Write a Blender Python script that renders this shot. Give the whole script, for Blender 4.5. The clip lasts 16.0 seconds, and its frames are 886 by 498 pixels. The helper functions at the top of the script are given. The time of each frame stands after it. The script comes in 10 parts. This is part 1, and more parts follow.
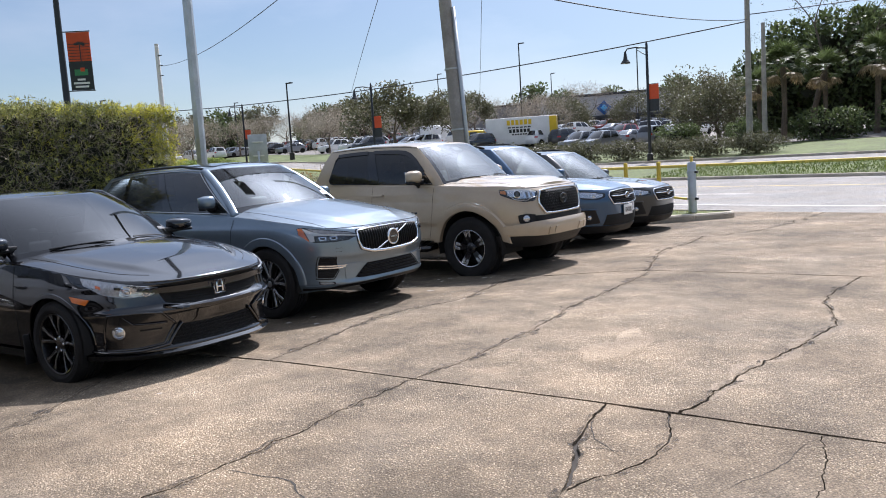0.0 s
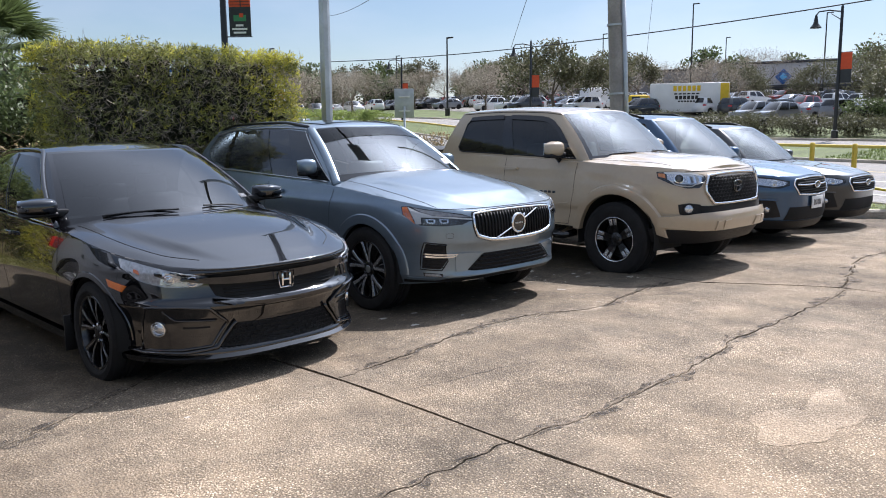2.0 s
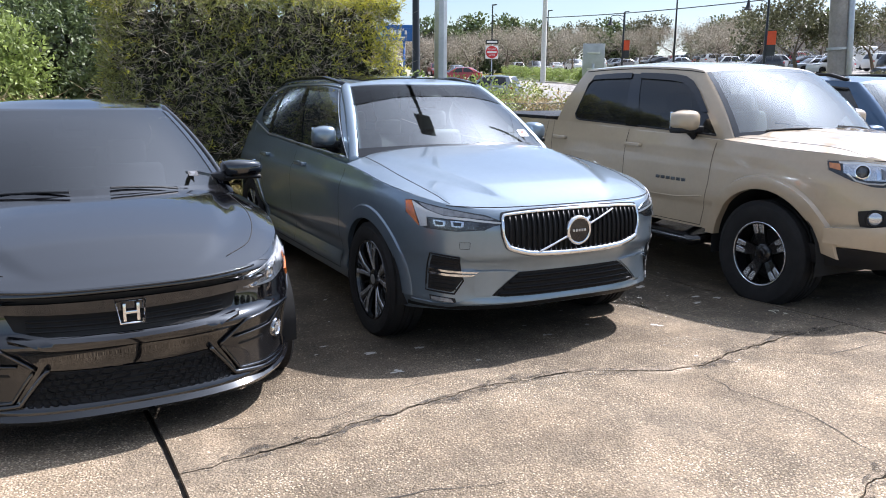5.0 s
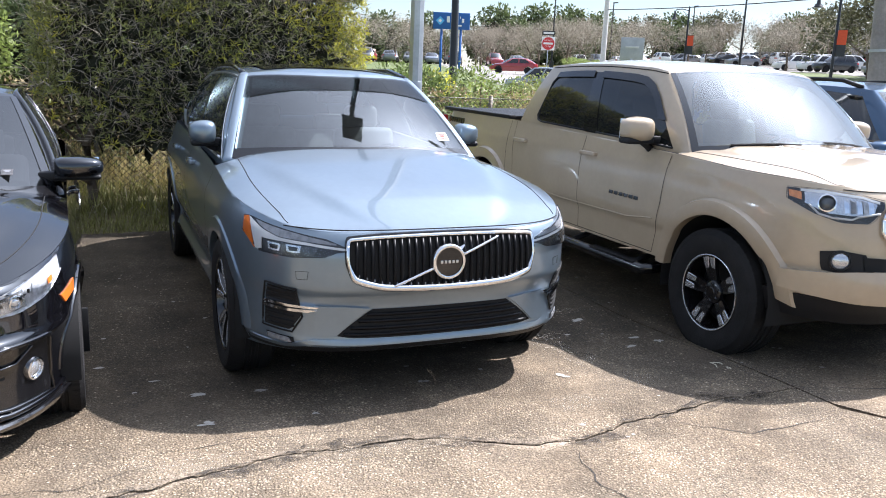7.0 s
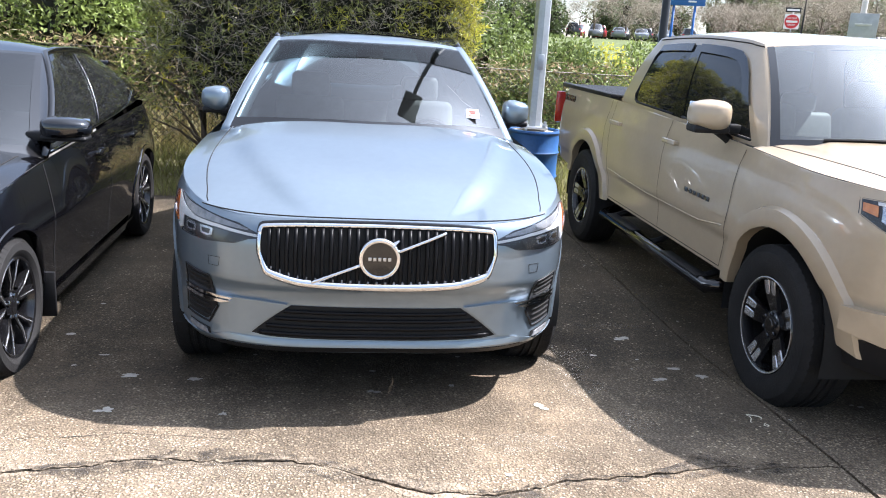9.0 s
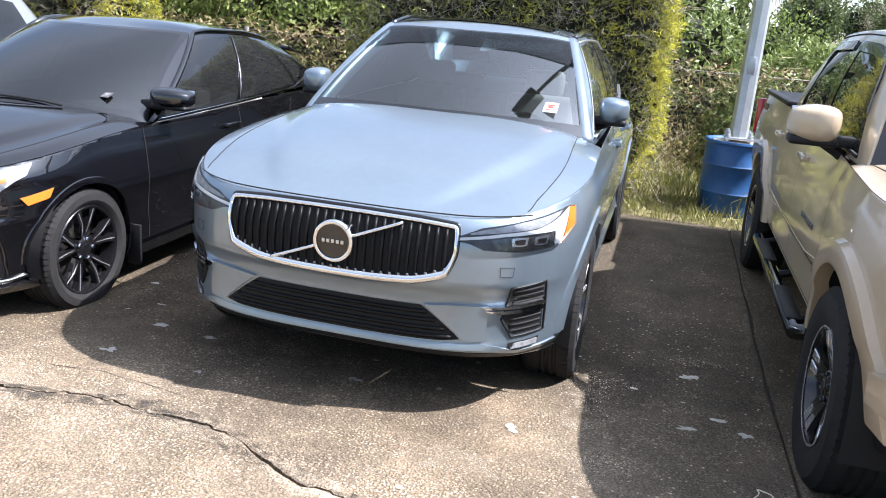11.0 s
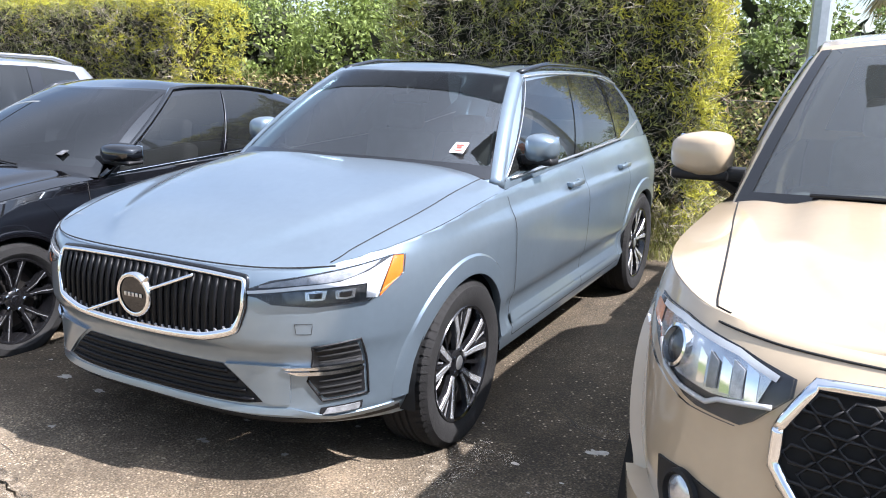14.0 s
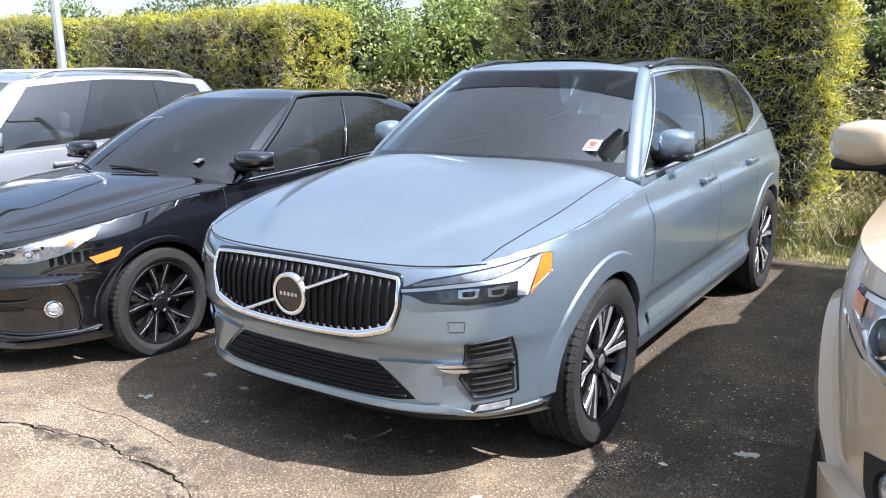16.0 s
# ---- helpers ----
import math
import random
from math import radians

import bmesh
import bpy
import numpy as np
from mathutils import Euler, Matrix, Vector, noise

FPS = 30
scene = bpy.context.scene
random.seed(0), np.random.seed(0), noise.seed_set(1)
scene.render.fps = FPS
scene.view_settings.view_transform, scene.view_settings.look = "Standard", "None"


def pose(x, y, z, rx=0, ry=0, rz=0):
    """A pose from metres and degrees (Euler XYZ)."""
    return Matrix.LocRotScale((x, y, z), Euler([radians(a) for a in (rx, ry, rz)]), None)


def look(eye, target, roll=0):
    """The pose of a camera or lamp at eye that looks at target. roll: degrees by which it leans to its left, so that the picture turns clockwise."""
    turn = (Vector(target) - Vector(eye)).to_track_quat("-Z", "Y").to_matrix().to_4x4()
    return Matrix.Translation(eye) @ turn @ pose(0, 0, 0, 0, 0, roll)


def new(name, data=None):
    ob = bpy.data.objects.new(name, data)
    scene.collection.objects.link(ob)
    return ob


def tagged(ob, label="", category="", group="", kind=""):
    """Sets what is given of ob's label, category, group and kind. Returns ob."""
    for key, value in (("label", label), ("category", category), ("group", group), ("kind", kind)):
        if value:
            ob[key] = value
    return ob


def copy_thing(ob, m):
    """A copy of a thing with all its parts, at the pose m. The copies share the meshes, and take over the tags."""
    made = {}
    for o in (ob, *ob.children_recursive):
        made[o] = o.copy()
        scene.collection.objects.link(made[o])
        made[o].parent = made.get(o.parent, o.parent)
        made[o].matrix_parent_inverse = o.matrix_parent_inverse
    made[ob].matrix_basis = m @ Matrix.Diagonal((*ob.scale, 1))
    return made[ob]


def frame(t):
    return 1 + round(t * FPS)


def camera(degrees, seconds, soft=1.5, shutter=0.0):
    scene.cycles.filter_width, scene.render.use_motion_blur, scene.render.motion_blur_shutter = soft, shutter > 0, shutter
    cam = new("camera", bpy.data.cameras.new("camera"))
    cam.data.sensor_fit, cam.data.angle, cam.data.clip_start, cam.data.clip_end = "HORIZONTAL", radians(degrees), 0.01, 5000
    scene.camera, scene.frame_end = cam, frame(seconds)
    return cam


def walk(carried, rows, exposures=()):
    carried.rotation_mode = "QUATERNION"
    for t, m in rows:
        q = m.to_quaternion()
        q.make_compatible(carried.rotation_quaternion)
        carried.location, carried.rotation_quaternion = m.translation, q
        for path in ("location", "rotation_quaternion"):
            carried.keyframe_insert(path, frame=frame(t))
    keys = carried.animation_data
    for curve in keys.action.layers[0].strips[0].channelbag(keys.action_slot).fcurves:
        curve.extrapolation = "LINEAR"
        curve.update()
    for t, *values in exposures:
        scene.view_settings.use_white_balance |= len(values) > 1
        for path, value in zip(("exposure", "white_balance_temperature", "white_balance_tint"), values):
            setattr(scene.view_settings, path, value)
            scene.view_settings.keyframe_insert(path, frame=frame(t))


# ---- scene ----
cam = camera(57.5, 16.0, soft=1.0)
PATH = [
    (0, (0.022, 0.047, 1.517), (-1.146, 1.656, 1.299), -3.6),
    (0.5, (-0.189, 0.35, 1.539), (-1.397, 1.926, 1.299), -3.3),
    (1, (-0.407, 0.701, 1.551), (-1.691, 2.213, 1.294), -2.6),
    (1.5, (-0.653, 1.012, 1.57), (-2.017, 2.446, 1.282), -1.4),
    (2, (-0.788, 1.381, 1.592), (-2.227, 2.737, 1.289), -0.5),
    (2.5, (-0.917, 1.725, 1.577), (-2.417, 3.011, 1.265), -0.4),
    (3, (-1.101, 2.113, 1.561), (-2.66, 3.325, 1.243), -0.7),
    (3.2, (-1.13, 2.269, 1.542), (-2.711, 3.452, 1.225), -0.8),
    (5.3, (-1.683, 3.894, 1.604), (-3.431, 4.778, 1.196), 0.9),
    (5.5, (-1.726, 4.004, 1.613), (-3.478, 4.879, 1.204), 1.2),
    (6, (-1.743, 4.406, 1.638), (-3.509, 5.251, 1.226), 1.8),
    (6.5, (-1.83, 4.736, 1.636), (-3.608, 5.552, 1.218), 2.1),
    (7, (-1.904, 5.042, 1.649), (-3.697, 5.817, 1.22), 2.4),
    (7.5, (-1.911, 5.376, 1.649), (-3.733, 6.072, 1.206), 2.3),
    (8, (-2.078, 5.725, 1.641), (-3.933, 6.311, 1.177), 2.2),
    (8.5, (-2.103, 6.099, 1.641), (-3.997, 6.528, 1.158), 2.5),
    (9, (-2.179, 6.403, 1.653), (-4.097, 6.655, 1.144), 3.5),
    (9.5, (-2.292, 6.695, 1.643), (-4.22, 6.765, 1.116), 4.3),
    (9.7, (-2.295, 6.845, 1.647), (-4.218, 6.826, 1.098), 4.8),
    (11.8, (-2.753, 8.159, 1.634), (-4.567, 7.474, 1.146), 3.7),
    (12, (-2.826, 8.237, 1.644), (-4.628, 7.512, 1.165), 3.5),
    (12.5, (-2.941, 8.502, 1.635), (-4.713, 7.698, 1.174), 3.2),
    (13, (-3.154, 8.66, 1.631), (-4.906, 7.806, 1.181), 2.7),
    (13.5, (-3.269, 8.778, 1.629), (-5.005, 7.891, 1.185), 2.0),
    (14, (-3.314, 8.964, 1.639), (-5.031, 8.044, 1.187), 1.1),
    (14.5, (-3.325, 9.012, 1.626), (-5.013, 8.046, 1.161), 0.1),
    (15, (-3.281, 8.898, 1.624), (-4.933, 7.874, 1.149), -0.8),
    (15.5, (-3.209, 8.796, 1.62), (-4.828, 7.719, 1.154), -1.2),
    (16, (-3.18, 8.772, 1.622), (-4.788, 7.669, 1.178), -1.0),
]
EXPOSURES = [(0, 0.66, 6250, 17), (3, 0.86, 6200, 16), (5.5, 1.20, 6200, 16), (6.5, 1.27, 6200, 16), (9, 1.63, 6280, 16), (12, 1.63, 6250, 16), (16, 1.54, 6250, 15)]
walk(cam, [(t, look(eye, target, roll)) for t, eye, target, roll in PATH], EXPOSURES)

# ---- light ----
TO_SUN = Vector((-0.12, 0.80, 1.0)).normalized()
SUN_ELEV = math.asin(TO_SUN.z)
SUN_AZ = math.atan2(TO_SUN.x, TO_SUN.y)
world = bpy.data.worlds.new("world")
scene.world = world
world.use_nodes = True
wt = world.node_tree
wt.nodes.clear()
w_out = wt.nodes.new("ShaderNodeOutputWorld")
w_bg = wt.nodes.new("ShaderNodeBackground")
w_sky = wt.nodes.new("ShaderNodeTexSky")
w_sky.sky_type = "NISHITA"
w_sky.sun_disc = False
w_sky.sun_elevation = SUN_ELEV
w_sky.sun_rotation = SUN_AZ
w_sky.air_density, w_sky.dust_density, w_sky.ozone_density = 1.1, 0.15, 3.0
# thin high cloud over the whole sky
w_co = wt.nodes.new("ShaderNodeTexCoord")
w_map = wt.nodes.new("ShaderNodeMapping")
w_map.inputs["Scale"].default_value = (1.2, 2.0, 5.0)
w_no = wt.nodes.new("ShaderNodeTexNoise")
w_no.inputs["Scale"].default_value, w_no.inputs["Detail"].default_value = 1.6, 6.0
w_no.inputs["Roughness"].default_value = 0.55
w_ramp = wt.nodes.new("ShaderNodeValToRGB")
w_ramp.color_ramp.elements[0].position, w_ramp.color_ramp.elements[1].position = 0.32, 0.68
w_mul = wt.nodes.new("ShaderNodeMath")
w_mul.operation = "MULTIPLY"
w_mul.inputs[1].default_value = 0.42
w_mix = wt.nodes.new("ShaderNodeMix")
w_mix.data_type = "RGBA"
# the haze is brighter towards the sun
w_dot = wt.nodes.new("ShaderNodeVectorMath")
w_dot.operation = "DOT_PRODUCT"
w_dot.inputs[1].default_value = TO_SUN
w_max = wt.nodes.new("ShaderNodeMath")
w_max.operation = "MAXIMUM"
w_max.inputs[1].default_value = 0.0
w_p1 = wt.nodes.new("ShaderNodeMath")
w_p1.operation = "POWER"
w_p1.inputs[1].default_value = 4.5
w_p2 = wt.nodes.new("ShaderNodeMath")
w_p2.operation = "POWER"
w_p2.inputs[1].default_value = 30.0
w_s1 = wt.nodes.new("ShaderNodeMath")
w_s1.operation = "MULTIPLY_ADD"
w_s1.inputs[1].default_value, w_s1.inputs[2].default_value = 24.0, 7.2
w_s2 = wt.nodes.new("ShaderNodeMath")
w_s2.operation = "MULTIPLY_ADD"
w_s2.inputs[1].default_value = 25.0
w_tint = wt.nodes.new("ShaderNodeVectorMath")
w_tint.operation = "SCALE"
w_tint.inputs[0].default_value = (0.87, 0.98, 1.12)
wt.links.new(w_co.outputs["Generated"], w_dot.inputs[0])
wt.links.new(w_dot.outputs["Value"], w_max.inputs[0])
wt.links.new(w_max.outputs["Value"], w_p1.inputs[0])
wt.links.new(w_max.outputs["Value"], w_p2.inputs[0])
wt.links.new(w_p1.outputs["Value"], w_s1.inputs[0])
wt.links.new(w_p2.outputs["Value"], w_s2.inputs[0])
wt.links.new(w_s1.outputs["Value"], w_s2.inputs[2])
wt.links.new(w_s2.outputs["Value"], w_tint.inputs["Scale"])
wt.links.new(w_co.outputs["Generated"], w_map.inputs["Vector"])
wt.links.new(w_map.outputs["Vector"], w_no.inputs["Vector"])
wt.links.new(w_no.outputs["Fac"], w_ramp.inputs["Fac"])
wt.links.new(w_ramp.outputs["Color"], w_mul.inputs[0])
w_veil = wt.nodes.new("ShaderNodeMath")
w_veil.operation = "MULTIPLY"
w_veil.inputs[1].default_value = 0.9
w_fac = wt.nodes.new("ShaderNodeMath")
w_fac.operation = "MAXIMUM"
wt.links.new(w_p1.outputs["Value"], w_veil.inputs[0])
wt.links.new(w_veil.outputs["Value"], w_fac.inputs[0])
wt.links.new(w_mul.outputs["Value"], w_fac.inputs[1])
# the cloud thickens overhead
w_sep = wt.nodes.new("ShaderNodeSeparateXYZ")
wt.links.new(w_co.outputs["Generated"], w_sep.inputs[0])
w_high = wt.nodes.new("ShaderNodeMapRange")
w_high.inputs["From Min"].default_value, w_high.inputs["From Max"].default_value = 0.26, 0.62
w_high.inputs["To Min"].default_value, w_high.inputs["To Max"].default_value = 0.0, 0.6
wt.links.new(w_sep.outputs["Z"], w_high.inputs["Value"])
w_all = wt.nodes.new("ShaderNodeMath")
w_all.operation = "MAXIMUM"
wt.links.new(w_fac.outputs["Value"], w_all.inputs[0])
wt.links.new(w_high.outputs["Result"], w_all.inputs[1])
wt.links.new(w_all.outputs["Value"], w_mix.inputs["Factor"])
wt.links.new(w_sky.outputs["Color"], w_mix.inputs["A"])
wt.links.new(w_tint.outputs["Vector"], w_mix.inputs["B"])
wt.links.new(w_mix.outputs["Result"], w_bg.inputs["Color"])
w_bg.inputs["Strength"].default_value = 0.06
wt.links.new(w_bg.outputs["Background"], w_out.inputs["Surface"])
sun = new("sun", bpy.data.lights.new("sun", "SUN"))
sun.data.energy, sun.data.angle, sun.data.color = 5.0, radians(0.6), (1.0, 0.975, 0.94)
sun.matrix_world = look(TO_SUN * 50, (0, 0, 0))


# ---- materials ----
def mat(name, color, rough=0.6, metal=0.0, vary=0.15, scale=6.0, bump=0.0, bscale=60.0, coat=0.0, spec=0.5, rnd=0.0, fine=0.0):
    """A surface with a broad and a fine variation of its colour, and relief."""
    m = bpy.data.materials.new(name)
    m.use_nodes = True
    nt = m.node_tree
    b = nt.nodes["Principled BSDF"]
    b.inputs["Roughness"].default_value = rough
    b.inputs["Metallic"].default_value = metal
    b.inputs["Coat Weight"].default_value = coat
    b.inputs["Coat Roughness"].default_value = 0.02
    b.inputs["Specular IOR Level"].default_value = spec
    co = nt.nodes.new("ShaderNodeTexCoord")
    col = nt.nodes.new("ShaderNodeRGB")
    col.outputs[0].default_value = (*color, 1)
    out = col.outputs[0]
    if vary > 0 or fine > 0:
        for sc, am in ((scale, vary), (scale * 9, fine if fine else vary * 0.5)):
            n = nt.nodes.new("ShaderNodeTexNoise")
            n.inputs["Scale"].default_value, n.inputs["Detail"].default_value = sc, 4.0
            nt.links.new(co.outputs["Object"], n.inputs["Vector"])
            mr = nt.nodes.new("ShaderNodeMapRange")
            mr.inputs["From Min"].default_value, mr.inputs["From Max"].default_value = 0.3, 0.7
            mr.inputs["To Min"].default_value, mr.inputs["To Max"].default_value = 1 - am, 1 + am
            nt.links.new(n.outputs["Fac"], mr.inputs["Value"])
            mx = nt.nodes.new("ShaderNodeVectorMath")
            mx.operation = "SCALE"
            nt.links.new(out, mx.inputs[0])
            nt.links.new(mr.outputs["Result"], mx.inputs["Scale"])
            out = mx.outputs["Vector"]
    if rnd > 0:
        oi = nt.nodes.new("ShaderNodeNewGeometry")
        mr = nt.nodes.new("ShaderNodeMapRange")
        mr.inputs["To Min"].default_value, mr.inputs["To Max"].default_value = 1 - rnd, 1 + rnd
        nt.links.new(oi.outputs["Random Per Island"], mr.inputs["Value"])
        mx = nt.nodes.new("ShaderNodeVectorMath")
        mx.operation = "SCALE"
        nt.links.new(out, mx.inputs[0])
        nt.links.new(mr.outputs["Result"], mx.inputs["Scale"])
        out = mx.outputs["Vector"]
    nt.links.new(out, b.inputs["Base Color"])
    if bump > 0:
        n = nt.nodes.new("ShaderNodeTexNoise")
        n.inputs["Scale"].default_value, n.inputs["Detail"].default_value = bscale, 5.0
        nt.links.new(co.outputs["Object"], n.inputs["Vector"])
        bp = nt.nodes.new("ShaderNodeBump")
        bp.inputs["Strength"].default_value, bp.inputs["Distance"].default_value = bump, 0.02
        nt.links.new(n.outputs["Fac"], bp.inputs["Height"])
        nt.links.new(bp.outputs["Normal"], b.inputs["Normal"])
    return m


def paint(name, color, metal=0.0, rough=0.35, coat=1.0):
    """Car lacquer: flakes under a clear coat, with a faint film of dust."""
    m = mat(name, color, rough=rough, metal=metal, vary=0.05, scale=3.0, coat=coat)
    nt = m.node_tree
    b = nt.nodes["Principled BSDF"]
    co = nt.nodes.new("ShaderNodeTexCoord")
    n = nt.nodes.new("ShaderNodeTexNoise")
    n.inputs["Scale"].default_value, n.inputs["Detail"].default_value = 2.5, 3.0
    mr = nt.nodes.new("ShaderNodeMapRange")
    mr.inputs["To Min"].default_value, mr.inputs["To Max"].default_value = 0.005, 0.02
    nt.links.new(co.outputs["Object"], n.inputs["Vector"])
    nt.links.new(n.outputs["Fac"], mr.inputs["Value"])
    nt.links.new(mr.outputs["Result"], b.inputs["Coat Roughness"])
    return m


def glass(name, tint, ior=1.5, gloss=1.0, sheen=0.0):
    """A pane: it lets tinted light through and mirrors by its angle."""
    m = bpy.data.materials.new(name)
    m.use_nodes = True
    nt = m.node_tree
    nt.nodes.clear()
    o = nt.nodes.new("ShaderNodeOutputMaterial")
    t = nt.nodes.new("ShaderNodeBsdfTransparent")
    t.inputs["Color"].default_value = (*tint, 1)
    g = nt.nodes.new("ShaderNodeBsdfGlossy")
    g.inputs["Roughness"].default_value = 0.02
    g.inputs["Color"].default_value = (gloss, gloss, gloss, 1)
    f = nt.nodes.new("ShaderNodeFresnel")
    f.inputs["IOR"].default_value = ior
    x = nt.nodes.new("ShaderNodeMixShader")
    nt.links.new(f.outputs["Fac"], x.inputs["Fac"])
    nt.links.new(t.outputs["BSDF"], x.inputs[1])
    nt.links.new(g.outputs["BSDF"], x.inputs[2])
    out = x.outputs["Shader"]
    if sheen:
        # thin uneven pale film that stands for sky glare on the pane
        d = nt.nodes.new("ShaderNodeBsdfDiffuse")
        d.inputs["Color"].default_value = (0.74, 0.80, 0.79, 1)
        co = nt.nodes.new("ShaderNodeTexCoord")
        n = nt.nodes.new("ShaderNodeTexNoise")
        n.inputs["Scale"].default_value, n.inputs["Detail"].default_value = 3.0, 6.0
        mr = nt.nodes.new("ShaderNodeMapRange")
        mr.inputs["To Min"].default_value, mr.inputs["To Max"].default_value = sheen * 0.75, sheen * 1.25
        y = nt.nodes.new("ShaderNodeMixShader")
        nt.links.new(co.outputs["Object"], n.inputs["Vector"])
        nt.links.new(n.outputs["Fac"], mr.inputs["Value"])
        nt.links.new(mr.outputs["Result"], y.inputs["Fac"])
        nt.links.new(out, y.inputs[1])
        nt.links.new(d.outputs["BSDF"], y.inputs[2])
        out = y.outputs["Shader"]
    nt.links.new(out, o.inputs["Surface"])
    return m


M_PLASTIC = mat("black_plastic", (0.010, 0.010, 0.011), rough=0.5, spec=0.3, vary=0.1, scale=20, bump=0.1, bscale=300)
M_GLOSSBLACK = mat("gloss_black", (0.006, 0.006, 0.007), rough=0.12, vary=0.0, coat=0.6)
M_VOID = mat("wheel_well", (0.006, 0.006, 0.006), rough=0.9, vary=0.2)
M_CHROME = mat("chrome", (0.82, 0.83, 0.85), rough=0.08, metal=1.0, vary=0.03)
M_SATIN = mat("satin_silver", (0.62, 0.63, 0.65), rough=0.28, metal=0.9, vary=0.05)
M_TYRE = mat("tyre_rubber", (0.013, 0.0125, 0.0125), rough=0.8, spec=0.3, vary=0.25, scale=12, bump=0.2, bscale=120)
M_RIMBLACK = mat("rim_black", (0.007, 0.007, 0.008), rough=0.22, vary=0.05, coat=0.7, spec=0.4)
M_RIMCUT = mat("rim_machined", (0.60, 0.61, 0.63), rough=0.24, metal=0.75, vary=0.05)
M_DISC = mat("brake_disc", (0.045, 0.042, 0.04), rough=0.5, metal=0.8, vary=0.2)
M_LAMPSHELL = mat("lamp_bowl", (0.55, 0.57, 0.60), rough=0.2, metal=0.75, vary=0.1, scale=30)
M_LAMPCLEAR = mat("lamp_clear_bowl", (0.44, 0.45, 0.47), rough=0.3, metal=0.35, vary=0.35, scale=45)
M_LAMPDARK = mat("lamp_dark_bowl", (0.05, 0.052, 0.056), rough=0.25, metal=0.4, vary=0.2, scale=30)
M_LAMPGREY = mat("lamp_grey_bowl", (0.22, 0.225, 0.24), rough=0.28, metal=0.3, vary=0.25, scale=40)
M_LAMPSMOKE = mat("lamp_clear_grey", (0.26, 0.265, 0.275), rough=0.22, metal=0.3, vary=0.25, scale=40)
M_CHROMEDARK = mat("lamp_smoked_chrome", (0.10, 0.105, 0.11), rough=0.2, metal=0.6, vary=0.3, scale=40)
M_AMBERDULL = mat("aged_amber_lens", (0.50, 0.21, 0.09), rough=0.25, vary=0.15, scale=40)
M_DRL = mat("lamp_light_guide", (0.60, 0.61, 0.62), rough=0.25, vary=0.02)
M_AMBER = mat("amber_lens", (0.62, 0.15, 0.02), rough=0.15, vary=0.08, scale=40, coat=1.0)
M_RED = mat("red_lens", (0.45, 0.02, 0.015), rough=0.15, vary=0.08, coat=1.0)
M_LENS = glass("lamp_cover", (0.97, 0.98, 0.99), 1.25)
M_GLASS_CLEAR = glass("windscreen_glass", (0.30, 0.38, 0.38), 2.08, sheen=0.035)
M_GLASS_GREY = glass("grey_windscreen_glass", (0.25, 0.32, 0.335), 2.12, sheen=0.006)
M_GLASS_DARK = glass("smoked_windscreen", (0.035, 0.042, 0.05), 1.8, sheen=0.003)
M_GLASS_TINT = glass("tinted_glass", (0.035, 0.038, 0.04), 1.6, sheen=0.012)
M_GLASS_BAND = glass("windscreen_top_band", (0.25, 0.25, 0.25), 1.25, sheen=0.0)
M_GRILLE = mat("grille_black", (0.006, 0.006, 0.007), rough=0.42, vary=0.05, spec=0.16)
M_GLASS_MID = glass("side_glass", (0.08, 0.09, 0.088), 1.8, sheen=0.012)
M_INTERIOR = mat("cabin_dark", (0.10, 0.102, 0.105), rough=0.7, vary=0.2)
M_SEAT = mat("seat_leather", (0.24, 0.235, 0.23), rough=0.55, vary=0.15)
M_STICKER = mat("white_sticker", (0.8, 0.72, 0.7), rough=0.6, vary=0.05)
M_FADED = mat("faded_sticker", (0.07, 0.068, 0.07), rough=0.5, vary=0.2, scale=60)
M_PRINT = mat("red_print", (0.6, 0.08, 0.06), rough=0.6, vary=0.05)
M_MIRROR = mat("mirror_glass", (0.85, 0.87, 0.88), rough=0.02, metal=1.0, vary=0.0)
M_WHITE = mat("white_lettering", (0.75, 0.75, 0.74), rough=0.5, vary=0.03)

P_BLACK = paint("black_paint", (0.003, 0.003, 0.004), 0.0, 0.12)
P_BLACK.node_tree.nodes["Principled BSDF"].inputs["Specular IOR Level"].default_value = 0.15
P_BLACK.node_tree.nodes["Principled BSDF"].inputs["Coat IOR"].default_value = 1.72
P_GREYBLUE = paint("grey_blue_paint", (0.205, 0.26, 0.31), 0.66, 0.29)
P_SAND = paint("sand_paint", (0.42, 0.33, 0.225), 0.0, 0.3)
P_BLUE = paint("blue_paint", (0.025, 0.068, 0.135), 0.5, 0.28)
P_DARKGREY = paint("dark_grey_paint", (0.035, 0.038, 0.04), 0.4, 0.32)
P_SILVER = paint("silver_white_paint", (0.25, 0.265, 0.29), 0.5, 0.32)
P_WHITE = paint("white_paint", (0.75, 0.75, 0.74), 0.0, 0.3)
P_RED = paint("red_paint", (0.28, 0.02, 0.025), 0.1, 0.3)
P_MIDGREY = paint("mid_grey_paint", (0.2, 0.205, 0.21), 0.4, 0.32)


# ---- mesh tools ----
def mesh_of(name, verts, faces, material, smooth=True, mats=None, fmat=None):
    me = bpy.data.meshes.new(name)
    me.from_pydata(verts, [], faces)
    for x in (mats or [material]):
        me.materials.append(x)
    if smooth:
        me.polygons.foreach_set("use_smooth", [True] * len(me.polygons))
    if fmat is not None:
        me.polygons.foreach_set("material_index", fmat)
    me.update()
    return me


